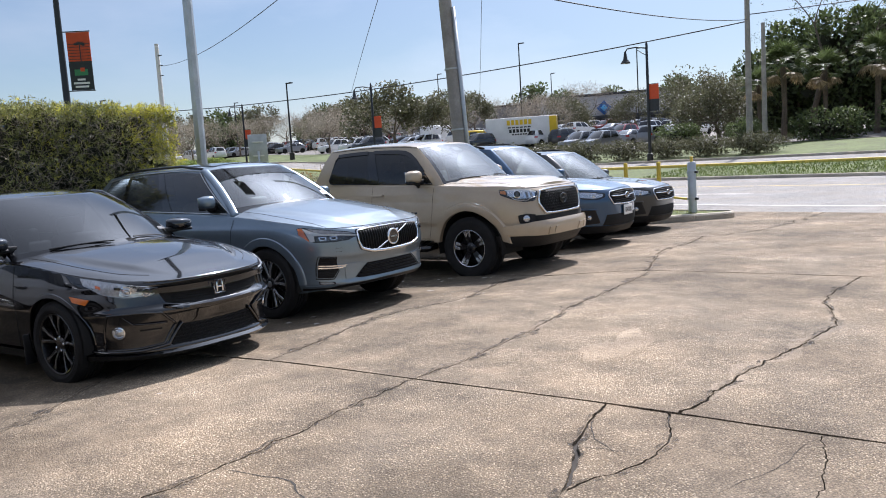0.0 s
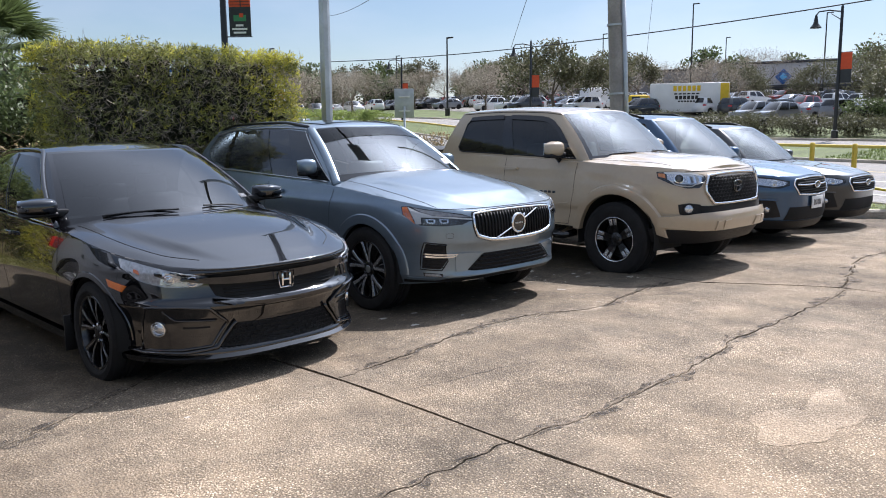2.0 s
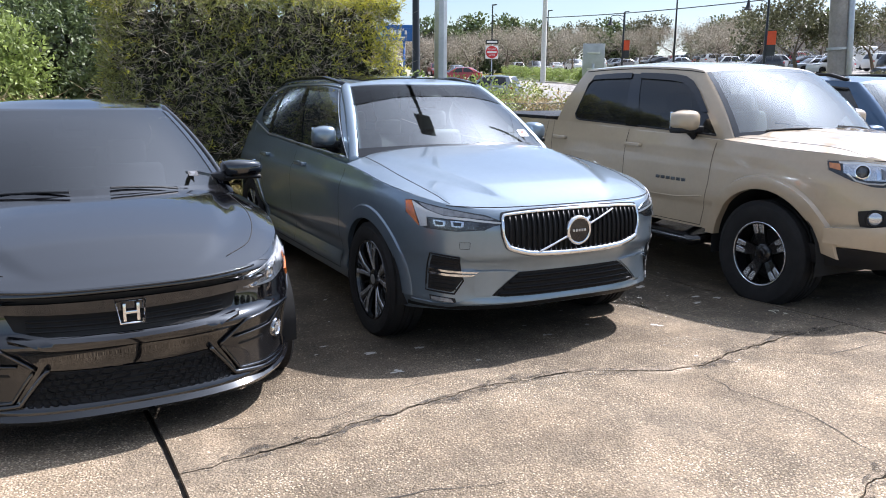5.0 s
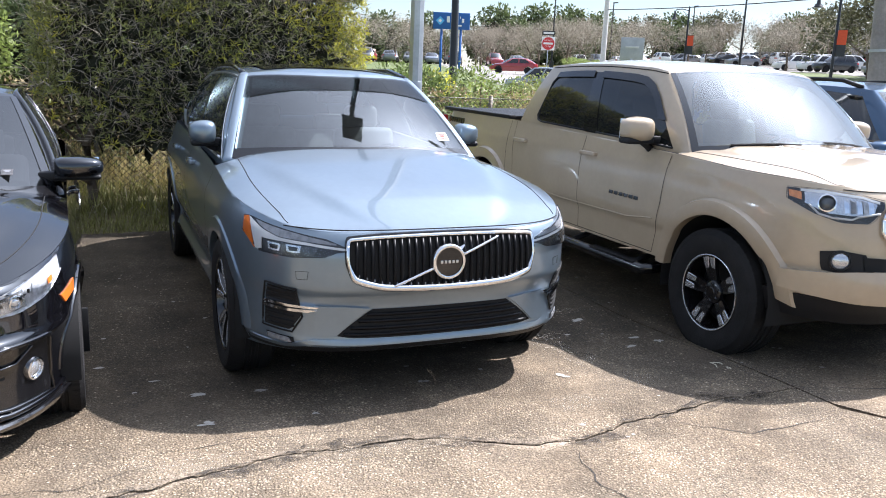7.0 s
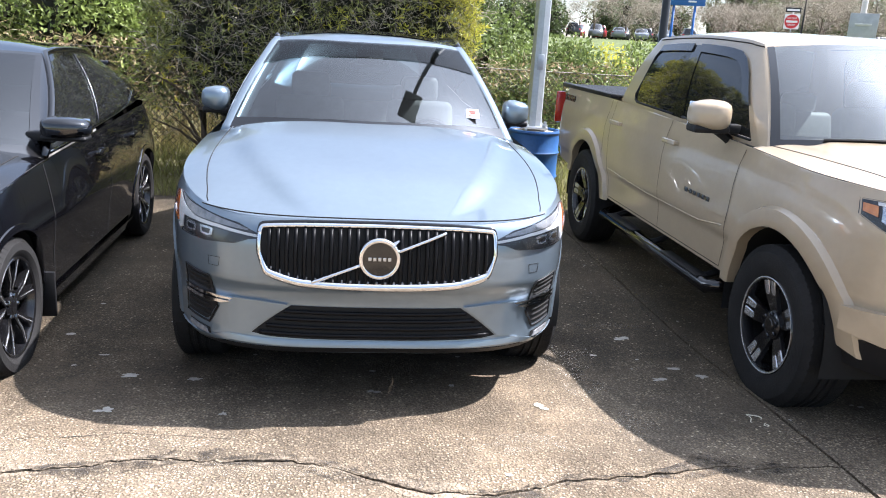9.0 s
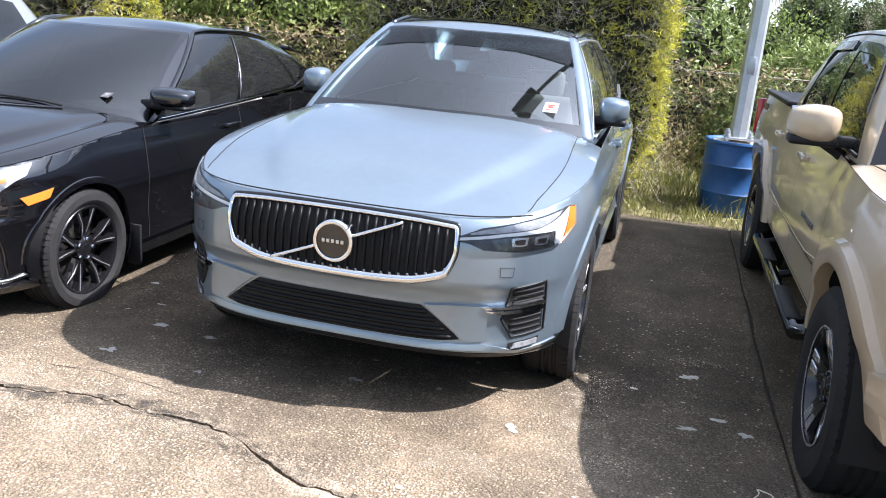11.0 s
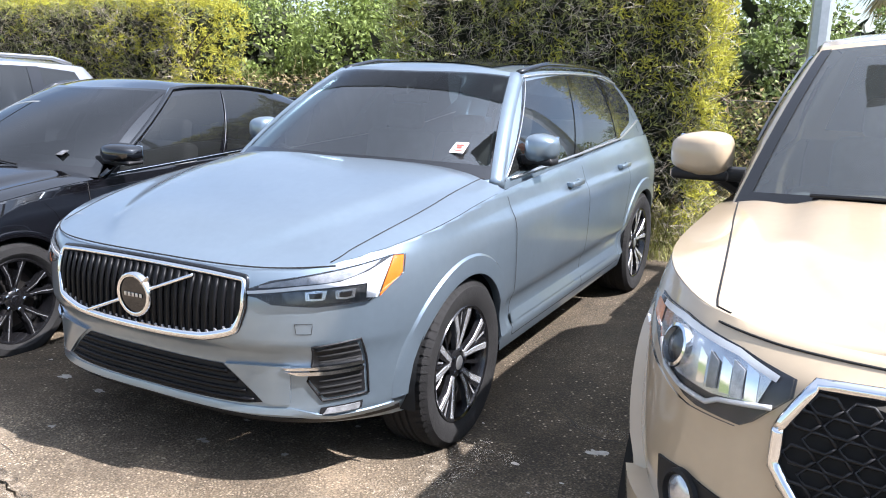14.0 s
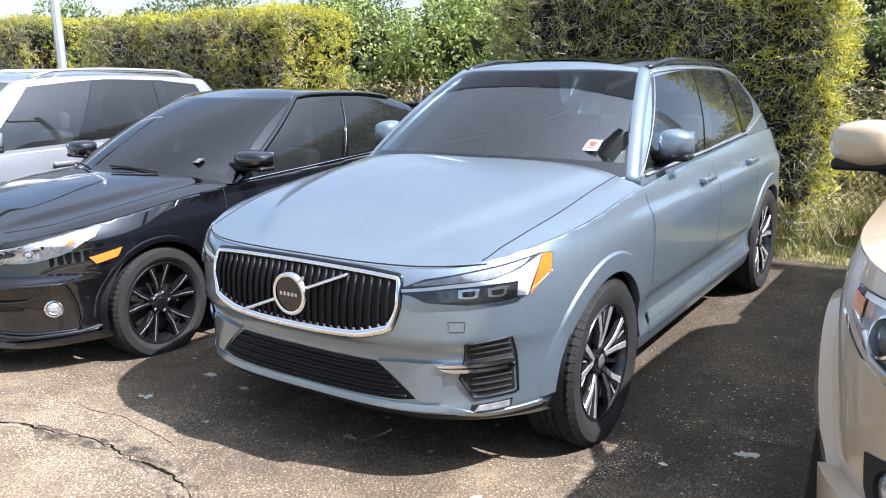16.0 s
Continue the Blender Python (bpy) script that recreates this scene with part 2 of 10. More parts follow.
def piece(name, verts, faces, material, parent=None, label="", smooth=True, sharp=35, mats=None, fmat=None):
    me = mesh_of(name, verts, faces, material, smooth, mats, fmat)
    if smooth and sharp:
        me.set_sharp_from_angle(angle=radians(sharp))
    ob = new(name, me)
    if parent is not None:
        ob.parent = parent
    if label:
        ob["label"] = label
    return ob


def part(name, bm, material, parent=None, label="", smooth=True, sharp=35):
    me = bpy.data.meshes.new(name)
    bmesh.ops.recalc_face_normals(bm, faces=bm.faces)
    bm.to_mesh(me)
    bm.free()
    me.materials.append(material)
    if smooth:
        me.polygons.foreach_set("use_smooth", [True] * len(me.polygons))
        me.set_sharp_from_angle(angle=radians(sharp))
    ob = new(name, me)
    if parent is not None:
        ob.parent = parent
    if label:
        ob["label"] = label
    return ob


def thing(name, m, label, category, group="", kind=""):
    e = new(name)
    e.matrix_world = m
    e.empty_display_size = 0.2
    return tagged(e, label, category, group, kind)


def box(bm, c, s, rot=None, bev=0.0, seg=2):
    r = bmesh.ops.create_cube(bm, size=1.0)
    vs = r["verts"]
    m = Matrix.Translation(c) @ (rot.to_4x4() if rot else Matrix()) @ Matrix.Diagonal((*s, 1))
    bmesh.ops.transform(bm, matrix=m, verts=vs)
    if bev > 0:
        es = list({e for v in vs for e in v.link_edges})
        bmesh.ops.bevel(bm, geom=es, offset=bev, segments=seg, affect="EDGES", profile=0.5)


def tube(bm, pts, rad, n=10, cap=True):
    """A round bar along pts; rad a number or one for each point."""
    pts = [Vector(p) for p in pts]
    rads = rad if hasattr(rad, "__len__") else [rad] * len(pts)
    rings = []
    up = Vector((0, 0, 1))
    for i, p in enumerate(pts):
        d = (pts[min(i + 1, len(pts) - 1)] - pts[max(i - 1, 0)]).normalized()
        a = d.cross(up)
        if a.length < 1e-3:
            a = d.cross(Vector((1, 0, 0)))
        a.normalize()
        b = a.cross(d)
        rings.append([bm.verts.new(p + rads[i] * (math.cos(k * math.tau / n) * a + math.sin(k * math.tau / n) * b)) for k in range(n)])
    for r0, r1 in zip(rings, rings[1:]):
        for k in range(n):
            bm.faces.new((r0[k], r0[(k + 1) % n], r1[(k + 1) % n], r1[k]))
    if cap:
        bm.faces.new(rings[0][::-1])
        bm.faces.new(rings[-1])


def lathe(profile, n=48, axis="y"):
    """Verts and faces of a profile [(along, radius)...] turned round the axis."""
    verts, faces = [], []
    for a, r in profile:
        for k in range(n):
            t = k * math.tau / n
            c, s = r * math.cos(t), r * math.sin(t)
            verts.append((c, a, s) if axis == "y" else (c, s, a))
    for i in range(len(profile) - 1):
        for k in range(n):
            k2 = (k + 1) % n
            faces.append((i * n + k, i * n + k2, (i + 1) * n + k2, (i + 1) * n + k))
    return verts, faces


def lerp_at(table, x):
    """Straight-line value at x of a table [(x, value)...]."""
    if x <= table[0][0]:
        return table[0][1]
    for (a, u), (b, v) in zip(table, table[1:]):
        if x <= b:
            return u + (v - u) * (x - a) / (b - a)
    return table[-1][1]


def curve_at(table, x):
    """Smooth (monotone cubic-like) value at x of a table [(x, value)...]."""
    n = len(table)
    if x <= table[0][0]:
        return table[0][1]
    if x >= table[-1][0]:
        return table[-1][1]
    i = 0
    while x > table[i + 1][0]:
        i += 1

    def slope(k):
        if k == 0 or k == n - 1:
            j = 0 if k == 0 else n - 2
            return (table[j + 1][1] - table[j][1]) / (table[j + 1][0] - table[j][0])
        d0 = (table[k][1] - table[k - 1][1]) / (table[k][0] - table[k - 1][0])
        d1 = (table[k + 1][1] - table[k][1]) / (table[k + 1][0] - table[k][0])
        return 0.0 if d0 * d1 <= 0 else 2 * d0 * d1 / (d0 + d1)
    (a, u), (b, v) = table[i], table[i + 1]
    h = b - a
    t = (x - a) / h
    m0, m1 = slope(i) * h, slope(i + 1) * h
    return (2 * t**3 - 3 * t**2 + 1) * u + (t**3 - 2 * t**2 + t) * m0 + (-2 * t**3 + 3 * t**2) * v + (t**3 - t**2) * m1


# ---- cars ----
def grid_faces(nu, nv, off=0, wrap=False):
    return [(off + i * nv + j, off + i * nv + j + 1, off + (i + 1) * nv + j + 1, off + (i + 1) * nv + j) for i in range(nu - 1) for j in range(nv - 1)]


class Shell:
    """The lower body of a car: a wall round its plan, up to the shoulder, with the wheel arches cut in. x forward, y left.
    c: front and rear profile tables by height, half width by height, plan powers, arches, edges."""

    def __init__(self, c):
        self.c = c
        self.xa, self.xb = c["axles"]

    def half(self, x, z):
        w = curve_at(self.c["side"], z)
        if "side_front" in self.c:
            k = min(1.0, max(0.0, (x - self.c["xm_f"] + 0.55) / 0.55))
            w += (curve_at(self.c["side_front"], z) - w) * k * k * (3 - 2 * k)
        w *= self.c["half"]
        return w * curve_at(self.c.get("plan", [(-9, 1), (9, 1)]), x)

    def front(self, deg, z):
        """Point of the front at an angle round the plan (0 the middle, 90 where the side begins)."""
        c = self.c
        t = radians(min(abs(deg), 90))
        xm = c["xm_f"]
        lf = curve_at(c["nose"], z) - xm
        w = self.half(xm, z)
        x = xm + lf * max(math.cos(t), 0) ** (2 / c.get("p", 2.0))
        y = w * math.sin(t) ** (2 / c.get("q", 3.4))
        y *= curve_at(c.get("plan", [(-9, 1), (9, 1)]), x) / curve_at(c.get("plan", [(-9, 1), (9, 1)]), xm)
        return Vector((x, math.copysign(y, deg), z))

    def rear(self, deg, z):
        c = self.c
        t = radians(min(abs(deg), 90))
        xm = c["xm_r"]
        lf = xm - curve_at(c["tail"], z)
        w = self.half(xm, z)
        return Vector((xm - lf * max(math.cos(t), 0) ** (2 / c.get("pr", 2.2)), math.copysign(w * math.sin(t) ** (2 / c.get("qr", 4.0)), deg), z))

    def sidep(self, x, z, s=1):
        if x > self.c["xm_f"]:
            lf = curve_at(self.c["nose"], z) - self.c["xm_f"]
            k = min((x - self.c["xm_f"]) / lf, 1) ** (self.c.get("p", 2.0) / 2)
            return self.front(s * math.degrees(math.acos(min(k, 1))), z)
        if x < self.c["xm_r"]:
            lf = self.c["xm_r"] - curve_at(self.c["tail"], z)
            k = min((self.c["xm_r"] - x) / lf, 1) ** (self.c.get("pr", 2.2) / 2)
            return self.rear(s * math.degrees(math.acos(min(k, 1))), z)
        return Vector((x, s * self.half(x, z), z))

    def top(self, x):
        return curve_at(self.c["edge"], x)

    def bottom(self, x):
        c = self.c
        z = curve_at(c["sill"], x)
        for xa in c["axles"]:
            d = abs(x - xa)
            if d < c["arch"]:
                z = max(z, c["arch_z"] + math.sqrt(c["arch"] ** 2 - d * d) * c.get("arch_k", 1.0))
        return z

    def columns(self, n):
        """Stations (kind, value) from the middle of the front to the middle of the rear."""
        c = self.c
        xs = []
        for xa in c["axles"]:
            m = max(6, int(n * 0.35))
            xs += [xa + c["arch"] * 0.9995 * math.cos(math.pi * k / m) for k in range(m + 1)]
            xs += [xa + c["arch"] * 1.003, xa - c["arch"] * 1.003]
        lo, hi = c["xm_r"], c["xm_f"]
        xs += [lo + (hi - lo) * k / n for k in range(n + 1)]
        lf = curve_at(c["nose"], 0.6) - hi
        lr = lo - curve_at(c["tail"], 0.6)
        fr = {90.0 * k / n for k in range(n)}
        rr = {90.0 * k / n for k in range(n)}
        mid = set()
        for x in xs:
            if x > hi:
                fr.add(math.degrees(math.acos(min((x - hi) / lf, 1) ** (c.get("p", 2.0) / 2))))
            elif x < lo:
                rr.add(math.degrees(math.acos(min((lo - x) / lr, 1) ** (c.get("pr", 2.2) / 2))))
            else:
                mid.add(round(x, 5))
        return [("f", v) for v in sorted(fr)] + [("s", v) for v in sorted(mid, reverse=True)] + [("r", v) for v in sorted(rr, reverse=True)]

    def at(self, col, z):
        k, v = col
        return self.front(v, z) if k == "f" else self.rear(v, z) if k == "r" else Vector((v, self.half(v, z), z))

    def build(self, n=22, nv=12):
        cols = self.columns(n)
        verts, faces = [], []
        edge = []
        z_lo = min(z for _, z in self.c["sill"])
        z_hi = max(z for _, z in self.c["edge"])
        for col in cols:
            x0 = self.at(col, 0.6).x
            zb, zt = self.bottom(x0), self.top(x0)
            zt = max(zt, zb + 0.01)
            for j in range(nv):
                # rows at fixed heights, held within the panel
                verts.append(self.at(col, min(max(z_lo + (z_hi - z_lo) * j / (nv - 1), zb), zt)))
            edge.append(verts[-1].copy())
        nc = len(cols)
        faces += [tuple(reversed(q)) for q in grid_faces(nc, nv)]
        off = len(verts)
        verts += [Vector((v.x, -v.y, v.z)) for v in verts[:off]]
        faces += grid_faces(nc, nv, off)
        self.edge = edge
        return verts, faces

    def deck(self, x0, x1, nw=17, lift=0.0):
        """The top between the two shoulder edges, from x0 back to x1: bonnet, boot lid or bed cover."""
        c = self.c
        es = [e for e in self.edge if x1 - 1e-4 <= e.x <= x0 + 1e-4]
        verts = []
        for e in es:
            cr = curve_at(c["crown"], e.x)
            for j in range(nw):
                u = -1 + 2 * j / (nw - 1)
                z = e.z + cr * (1 - abs(u) ** c.get("crown_p", 2.2)) + self.ridge(e.x, u) + lift
                verts.append(Vector((e.x, e.y * u, z)))
        return verts, grid_faces(len(es), nw)

    def ridge(self, x, u):
        """Relief of the bonnet: a raised middle that breaks off at a crease, and a soft swelling beside it."""
        r = self.c.get("crease")
        up = 0.0
        if r and r[4] < x < r[5]:
            a0, a1, w, h, x_lo, x_hi = r
            at = a0 + (a1 - a0) * (x - x_lo) / (x_hi - x_lo)
            q = min(1.0, max(0.0, (at + w - abs(u)) / (2 * w)))
            up = h * min(1, (x - x_lo) / 0.15, (x_hi - x) / 0.3) * q * q * (3 - 2 * q)
        return up + self.swell(x, u)

    def swell(self, x, u):
        r = self.c.get("ridge")
        if not r:
            return 0.0
        at, width, h, x_lo, x_hi = r
        if not x_lo < x < x_hi:
            return 0.0
        k = min(1, (x - x_lo) / 0.2, (x_hi - x) / 0.35)
        return h * k * math.exp(-((abs(u) - at) / width) ** 2)

    def normal(self, fn, a, b, da, db):
        p = fn(a, b)
        n = (fn(a + da, b) - p).cross(fn(a, b + db) - p)
        return n.normalized() if n.length > 1e-9 else Vector((1, 0, 0))


def skin(fn, top, bottom, off=0.01, deep=0.0, nu=10, nv=4, out=None):
    """A patch on a surface fn(a, b), between two lines of (a, b): lifted by off, its rim carried down by deep."""
    def along(line, t):
        k = t * (len(line) - 1)
        i = min(int(k), len(line) - 2)
        f = k - i
        return Vector(line[i]) * (1 - f) + Vector(line[i + 1]) * f
    P = []
    for i in range(nu):
        t = i / (nu - 1)
        A, B = along(top, t), along(bottom, t)
        for j in range(nv):
            P.append(A.lerp(B, j / (nv - 1)))
    mid = fn(*P[len(P) // 2])
    inward = 0
    verts = []
    pts = [fn(*p) for p in P]
    for i in range(nu):
        for j in range(nv):
            k = i * nv + j
            du = pts[min(i + 1, nu - 1) * nv + j] - pts[max(i - 1, 0) * nv + j]
            dv = pts[i * nv + min(j + 1, nv - 1)] - pts[i * nv + max(j - 1, 0)]
            n = du.cross(dv)
            n = n.normalized() if n.length > 1e-9 else Vector((1, 0, 0))
            o = out or Vector((mid.x, mid.y, 0.3))
            if n.dot(o) < 0:
                n = -n
            else:
                inward += 1
            verts.append((pts[k] + n * off, n))
    vs = [v for v, _ in verts]
    faces = grid_faces(nu, nv)
    if deep:
        rim = [i * nv for i in range(nu)] + [(nu - 1) * nv + j for j in range(1, nv)] + [i * nv + nv - 1 for i in range(nu - 2, -1, -1)] + [j for j in range(nv - 2, 0, -1)]
        base = len(vs)
        vs += [verts[r][0] - verts[r][1] * deep for r in rim]
        m = len(rim)
        faces += [(rim[k], rim[(k + 1) % m], base + (k + 1) % m, base + k) for k in range(m)]
    if inward * 2 > nu * nv:
        faces = [tuple(reversed(q)) for q in faces]
    return vs, faces


def both(v, f):
    """The same on the other side as well."""
    n = len(v)
    return list(v) + [Vector((p[0], -p[1], p[2])) for p in v], list(f) + [tuple(reversed([i + n for i in q])) for q in f]


def join(*vf):
    V, F = [], []
    for v, f in vf:
        o = len(V)
        V += list(v)
        F += [tuple(i + o for i in q) for q in f]
    return V, F


def path_tube(pts, rad, n=8):
    bm = bmesh.new()
    tube(bm, pts, rad, n)
    bm.verts.index_update()
    r = [v.co.copy() for v in bm.verts], [tuple(v.index for v in f.verts) for f in bm.faces]
    bm.free()
    return r


def solid(c, s, bev=0.01, seg=2, rot=None):
    bm = bmesh.new()
    box(bm, c, s, rot, bev, seg)
    bm.verts.index_update()
    r = [v.co.copy() for v in bm.verts], [tuple(v.index for v in f.verts) for f in bm.faces]
    bm.free()
    return r


def wheel(parent, x, y, side, R, width, rim_r, style, low=False):
    """A wheel with tyre, rim and spokes; side 1 is the left."""
    e = new("wheel")
    e.parent = parent
    e.matrix_parent_inverse = Matrix()
    e.location = (x, y, R - 0.008)
    if side < 0:
        e.rotation_euler = (0, 0, math.pi)
    n = 24 if low else 56
    h = width / 2
    key = (R, width, rim_r, style, low)
    if key in WHEELS:
        for nm, me in WHEELS[key]:
            new(nm, me).parent = e
        return e
    out = []

    def put(nm, v, f, m, sharp=30):
        ob = piece(nm, v, f, m, e, sharp=sharp)
        out.append((nm, ob.data))
    prof = [(-h * 0.8, rim_r), (-h, rim_r + (R - rim_r) * 0.35), (-h * 0.98, rim_r + (R - rim_r) * 0.75), (-h * 0.82, R * 0.985), (-h * 0.55, R)]
    if not low:
        for g in (-0.28, 0.0, 0.28):
            prof += [(h * (g - 0.09), R), (h * (g - 0.06), R - 0.009), (h * (g + 0.06), R - 0.009), (h * (g + 0.09), R)]
    prof += [(h * 0.55, R), (h * 0.82, R * 0.985), (h * 0.98, rim_r + (R - rim_r) * 0.75), (h * 1.0, rim_r + (R - rim_r) * 0.35), (h * 0.86, rim_r + 0.004), (h * 0.80, rim_r)]
    v, f = lathe(prof, n)
    put("tyre", v, f, M_TYRE)
    if not low:
        # shoulder blocks of the tread
        m = 64
        for sgn in (1, -1):
            vv, ff = [], []
            for k in range(m):
                t0, t1 = math.tau * (k + 0.08) / m, math.tau * (k + 0.78) / m
                o = len(vv)
                for tt in (t0, t1):
                    for a, r in ((h * 0.5, R + 0.002), (h * 0.80, R * 0.988 + 0.004), (h * 0.97, rim_r + (R - rim_r) * 0.80)):
                        vv.append((r * math.cos(tt), sgn * a, r * math.sin(tt)))
                ff += [(o, o + 1, o + 4, o + 3), (o + 1, o + 2, o + 5, o + 4)]
            put("tread", vv, ff, M_TYRE)
    spoke_m = {"twin_five": M_RIMBLACK, "dark_five": M_RIMBLACK, "twin_slot": M_RIMBLACK}.get(style, M_SATIN)
    v, f = lathe([(h * 0.84, rim_r + 0.006), (h * 0.90, rim_r), (h * 0.86, rim_r - 0.012), (h * 0.3, rim_r - 0.03), (-h * 0.7, rim_r - 0.03)], n)
    put("rim", v, f, spoke_m)
    v, f = lathe([(h * 0.05, 0.02), (h * 0.05, rim_r * 0.72), (-h * 0.05, rim_r * 0.72)], 32)
    put("brake_disc", v, f, M_DISC)
    v, f = lathe([(-h * 0.1, rim_r - 0.02), (-h * 0.1, 0.0)], 24)
    put("hub_backing", v, f, M_VOID)
    hub_r = 0.062 if style == "dark_five" else 0.075
    v, f = lathe([(h * 0.3, hub_r), (h * 0.62, hub_r * 0.93), (h * 0.70, hub_r * 0.73), (h * 0.72, 0.035), (h * 0.72, 0.0)], 24)
    put("hub", v, f, spoke_m)
    v, f = lathe([(h * 0.722, 0.032), (h * 0.745, 0.028), (h * 0.75, 0.0)], 20)
    put("hub_cap", v, f, M_GLOSSBLACK if style != "twin_five" else M_SATIN)

    if not low and style != "ten":
        for k in range(6 if style == "twin_slot" else 5):
            a = math.tau * k / (6 if style == "twin_slot" else 5) + 0.6
            v, f = lathe([(h * 0.45, 0.011), (h * 0.72, 0.011), (h * 0.75, 0.007), (h * 0.75, 0.0)], 6)
            put("wheel_nut", [(x_ + 0.055 * math.cos(a), y_, z_ + 0.055 * math.sin(a)) for x_, y_, z_ in v], f, M_CHROME if style == "dark_five" else M_GLOSSBLACK)

    def spoke(t, w0, w1, r0, r1, y0, y1, th=0.02, twist=0.0):
        vs = []
        for r, w, yy, tw in ((r0, w0, y0, 0), ((r0 + r1) / 2, (w0 + w1) / 2, (y0 + y1) / 2 + 0.006, twist / 2), (r1, w1, y1, twist)):
            for dw, dy in ((-w / 2, -th), (-w / 2 * 0.8, 0), (w / 2 * 0.8, 0), (w / 2, -th)):
                a = t + tw + dw / r
                vs.append((r * math.cos(a), yy + dy, r * math.sin(a)))
        fs = [(i * 4 + j, i * 4 + j + 1, (i + 1) * 4 + j + 1, (i + 1) * 4 + j) for i in range(2) for j in range(3)]
        return vs, fs
    lst, cut = [], []
    if style == "twin_five":
        for k in range(5):
            t = math.tau * k / 5 + 0.31
            for d in (-0.17, 0.17):
                lst.append(spoke(t + d * 0.6, 0.038, 0.07, 0.05, rim_r - 0.01, h * 0.62, h * 0.82, twist=d * 0.75))
                cut.append(spoke(t + d * 0.6, 0.020, 0.034, 0.055, rim_r - 0.012, h * 0.64, h * 0.845, th=0.004, twist=d * 1.05))
            lst.append(spoke(t + math.pi / 5, 0.016, 0.022, 0.06, rim_r - 0.01, h * 0.42, h * 0.62))
            cut.append(spoke(t, 0.006, 0.010, 0.10, rim_r - 0.012, h * 0.60, h * 0.80, th=0.004))
    elif style == "dark_five":
        for k in range(5):
            t = math.tau * k / 5 + 0.3
            for d in (-0.2, 0.2):
                lst.append(spoke(t + d * 0.5, 0.026, 0.034, 0.05, rim_r - 0.008, h * 0.60, h * 0.84, th=0.034, twist=d * 0.95))
                # thin bright strips standing for glints on the bevelled spoke edges
                cut.append(spoke(t + d * 0.5 + math.copysign(0.03, d), 0.003, 0.0055, rim_r * 0.35, rim_r - 0.012, h * 0.665, h * 0.845, th=0.003, twist=d * 0.95 * 0.72))
            for d in (-0.42, 0.42):
                lst.append(spoke(t + d * 0.75, 0.018, 0.026, rim_r * 0.45, rim_r - 0.008, h * 0.66, h * 0.82, th=0.03, twist=-d * 0.35))
    elif style == "twin_slot":
        for k in range(5):
            t = math.tau * k / 5 + 0.14
            for d in (-0.19, 0.19):
                lst.append(spoke(t + d, 0.052, 0.066, 0.06, rim_r - 0.008, h * 0.55, h * 0.80, twist=-d * 0.35))
                cut.append(spoke(t + d, 0.024, 0.046, 0.115, rim_r - 0.016, h * 0.62, h * 0.84, th=0.004, twist=-d * 0.35))
        cut.append(lathe([(h * 0.905, rim_r + 0.002), (h * 0.915, rim_r - 0.002), (h * 0.895, rim_r - 0.007)], 48))
    else:
        for k in range(10 if style != "five" else 5):
            t = math.tau * k / (10 if style != "five" else 5)
            lst.append(spoke(t, 0.035, 0.03 if style != "five" else 0.07, 0.05, rim_r - 0.008, h * 0.6, h * 0.82))
    v, f = join(*lst)
    put("spoke_star", v, f, spoke_m)
    if cut:
        v, f = join(*cut)
        put("spoke_facing_glint", v, f, M_RIMCUT)
    WHEELS[key] = out
    return e


WHEELS = {}


class Cabin:
    """The glasshouse: a wall from the shoulder up to the roof's edge. s runs from the middle of the windscreen (0)
    over the corner (1) along the side (1 to 2) and round to the middle of the rear window (3)."""

    def __init__(self, g):
        self.g = g

    def loop(self, s, k):
        """k 0 the base, 1 the roof's edge."""
        g = self.g
        a = g["base"] if k == 0 else g["roof"]
        # a: front middle x, front corner x, front corner y, rear corner x, rear corner y, rear middle x
        xf, xc, yc, xd, yd, xr = a
        if s <= 1:
            t = s
            y = yc * t
            x = xc + (xf - xc) * (1 - t ** 2.2)
        elif s <= 2:
            t = s - 1
            x = xc + (xd - xc) * t
            y = yc + (yd - yc) * t + g.get("belly", 0.02) * 4 * t * (1 - t)
        else:
            t = 3 - s
            y = yd * t
            x = xd + (xr - xd) * (1 - t ** 3)
        z = curve_at(g["belt"], x) if k == 0 else curve_at(g["line"], x) - g.get("cant", 0.05) * min(1, (abs(y) / yc) ** 3)
        if k == 0 and s < 1:
            z = g["cowl"] + (curve_at(g["belt"], xc) - g["cowl"]) * s ** 2
        if k == 0 and s > 2:
            z = curve_at(g["belt"], xd) + (g.get("sillback", curve_at(g["belt"], xd)) - curve_at(g["belt"], xd)) * (1 - (3 - s) ** 2)
        return Vector((x, y, z))

    def at(self, s, v, sign=1):
        sg = 1 if sign > 0 else -1
        b, t = self.loop(s, 0), self.loop(s, 1)
        p = b.lerp(t, v)
        bulge = self.g.get("bulge", 0.03) * 4 * v * (1 - v)
        if s <= 1:
            p += Vector((0.6, 0, 0.8)) * bulge * 0.9
        elif s <= 2:
            p += Vector((0, 1, 0)) * bulge * 0.8
        else:
            p += Vector((-0.8, 0, 0.6)) * bulge * 0.8
        p.y *= sg
        return p


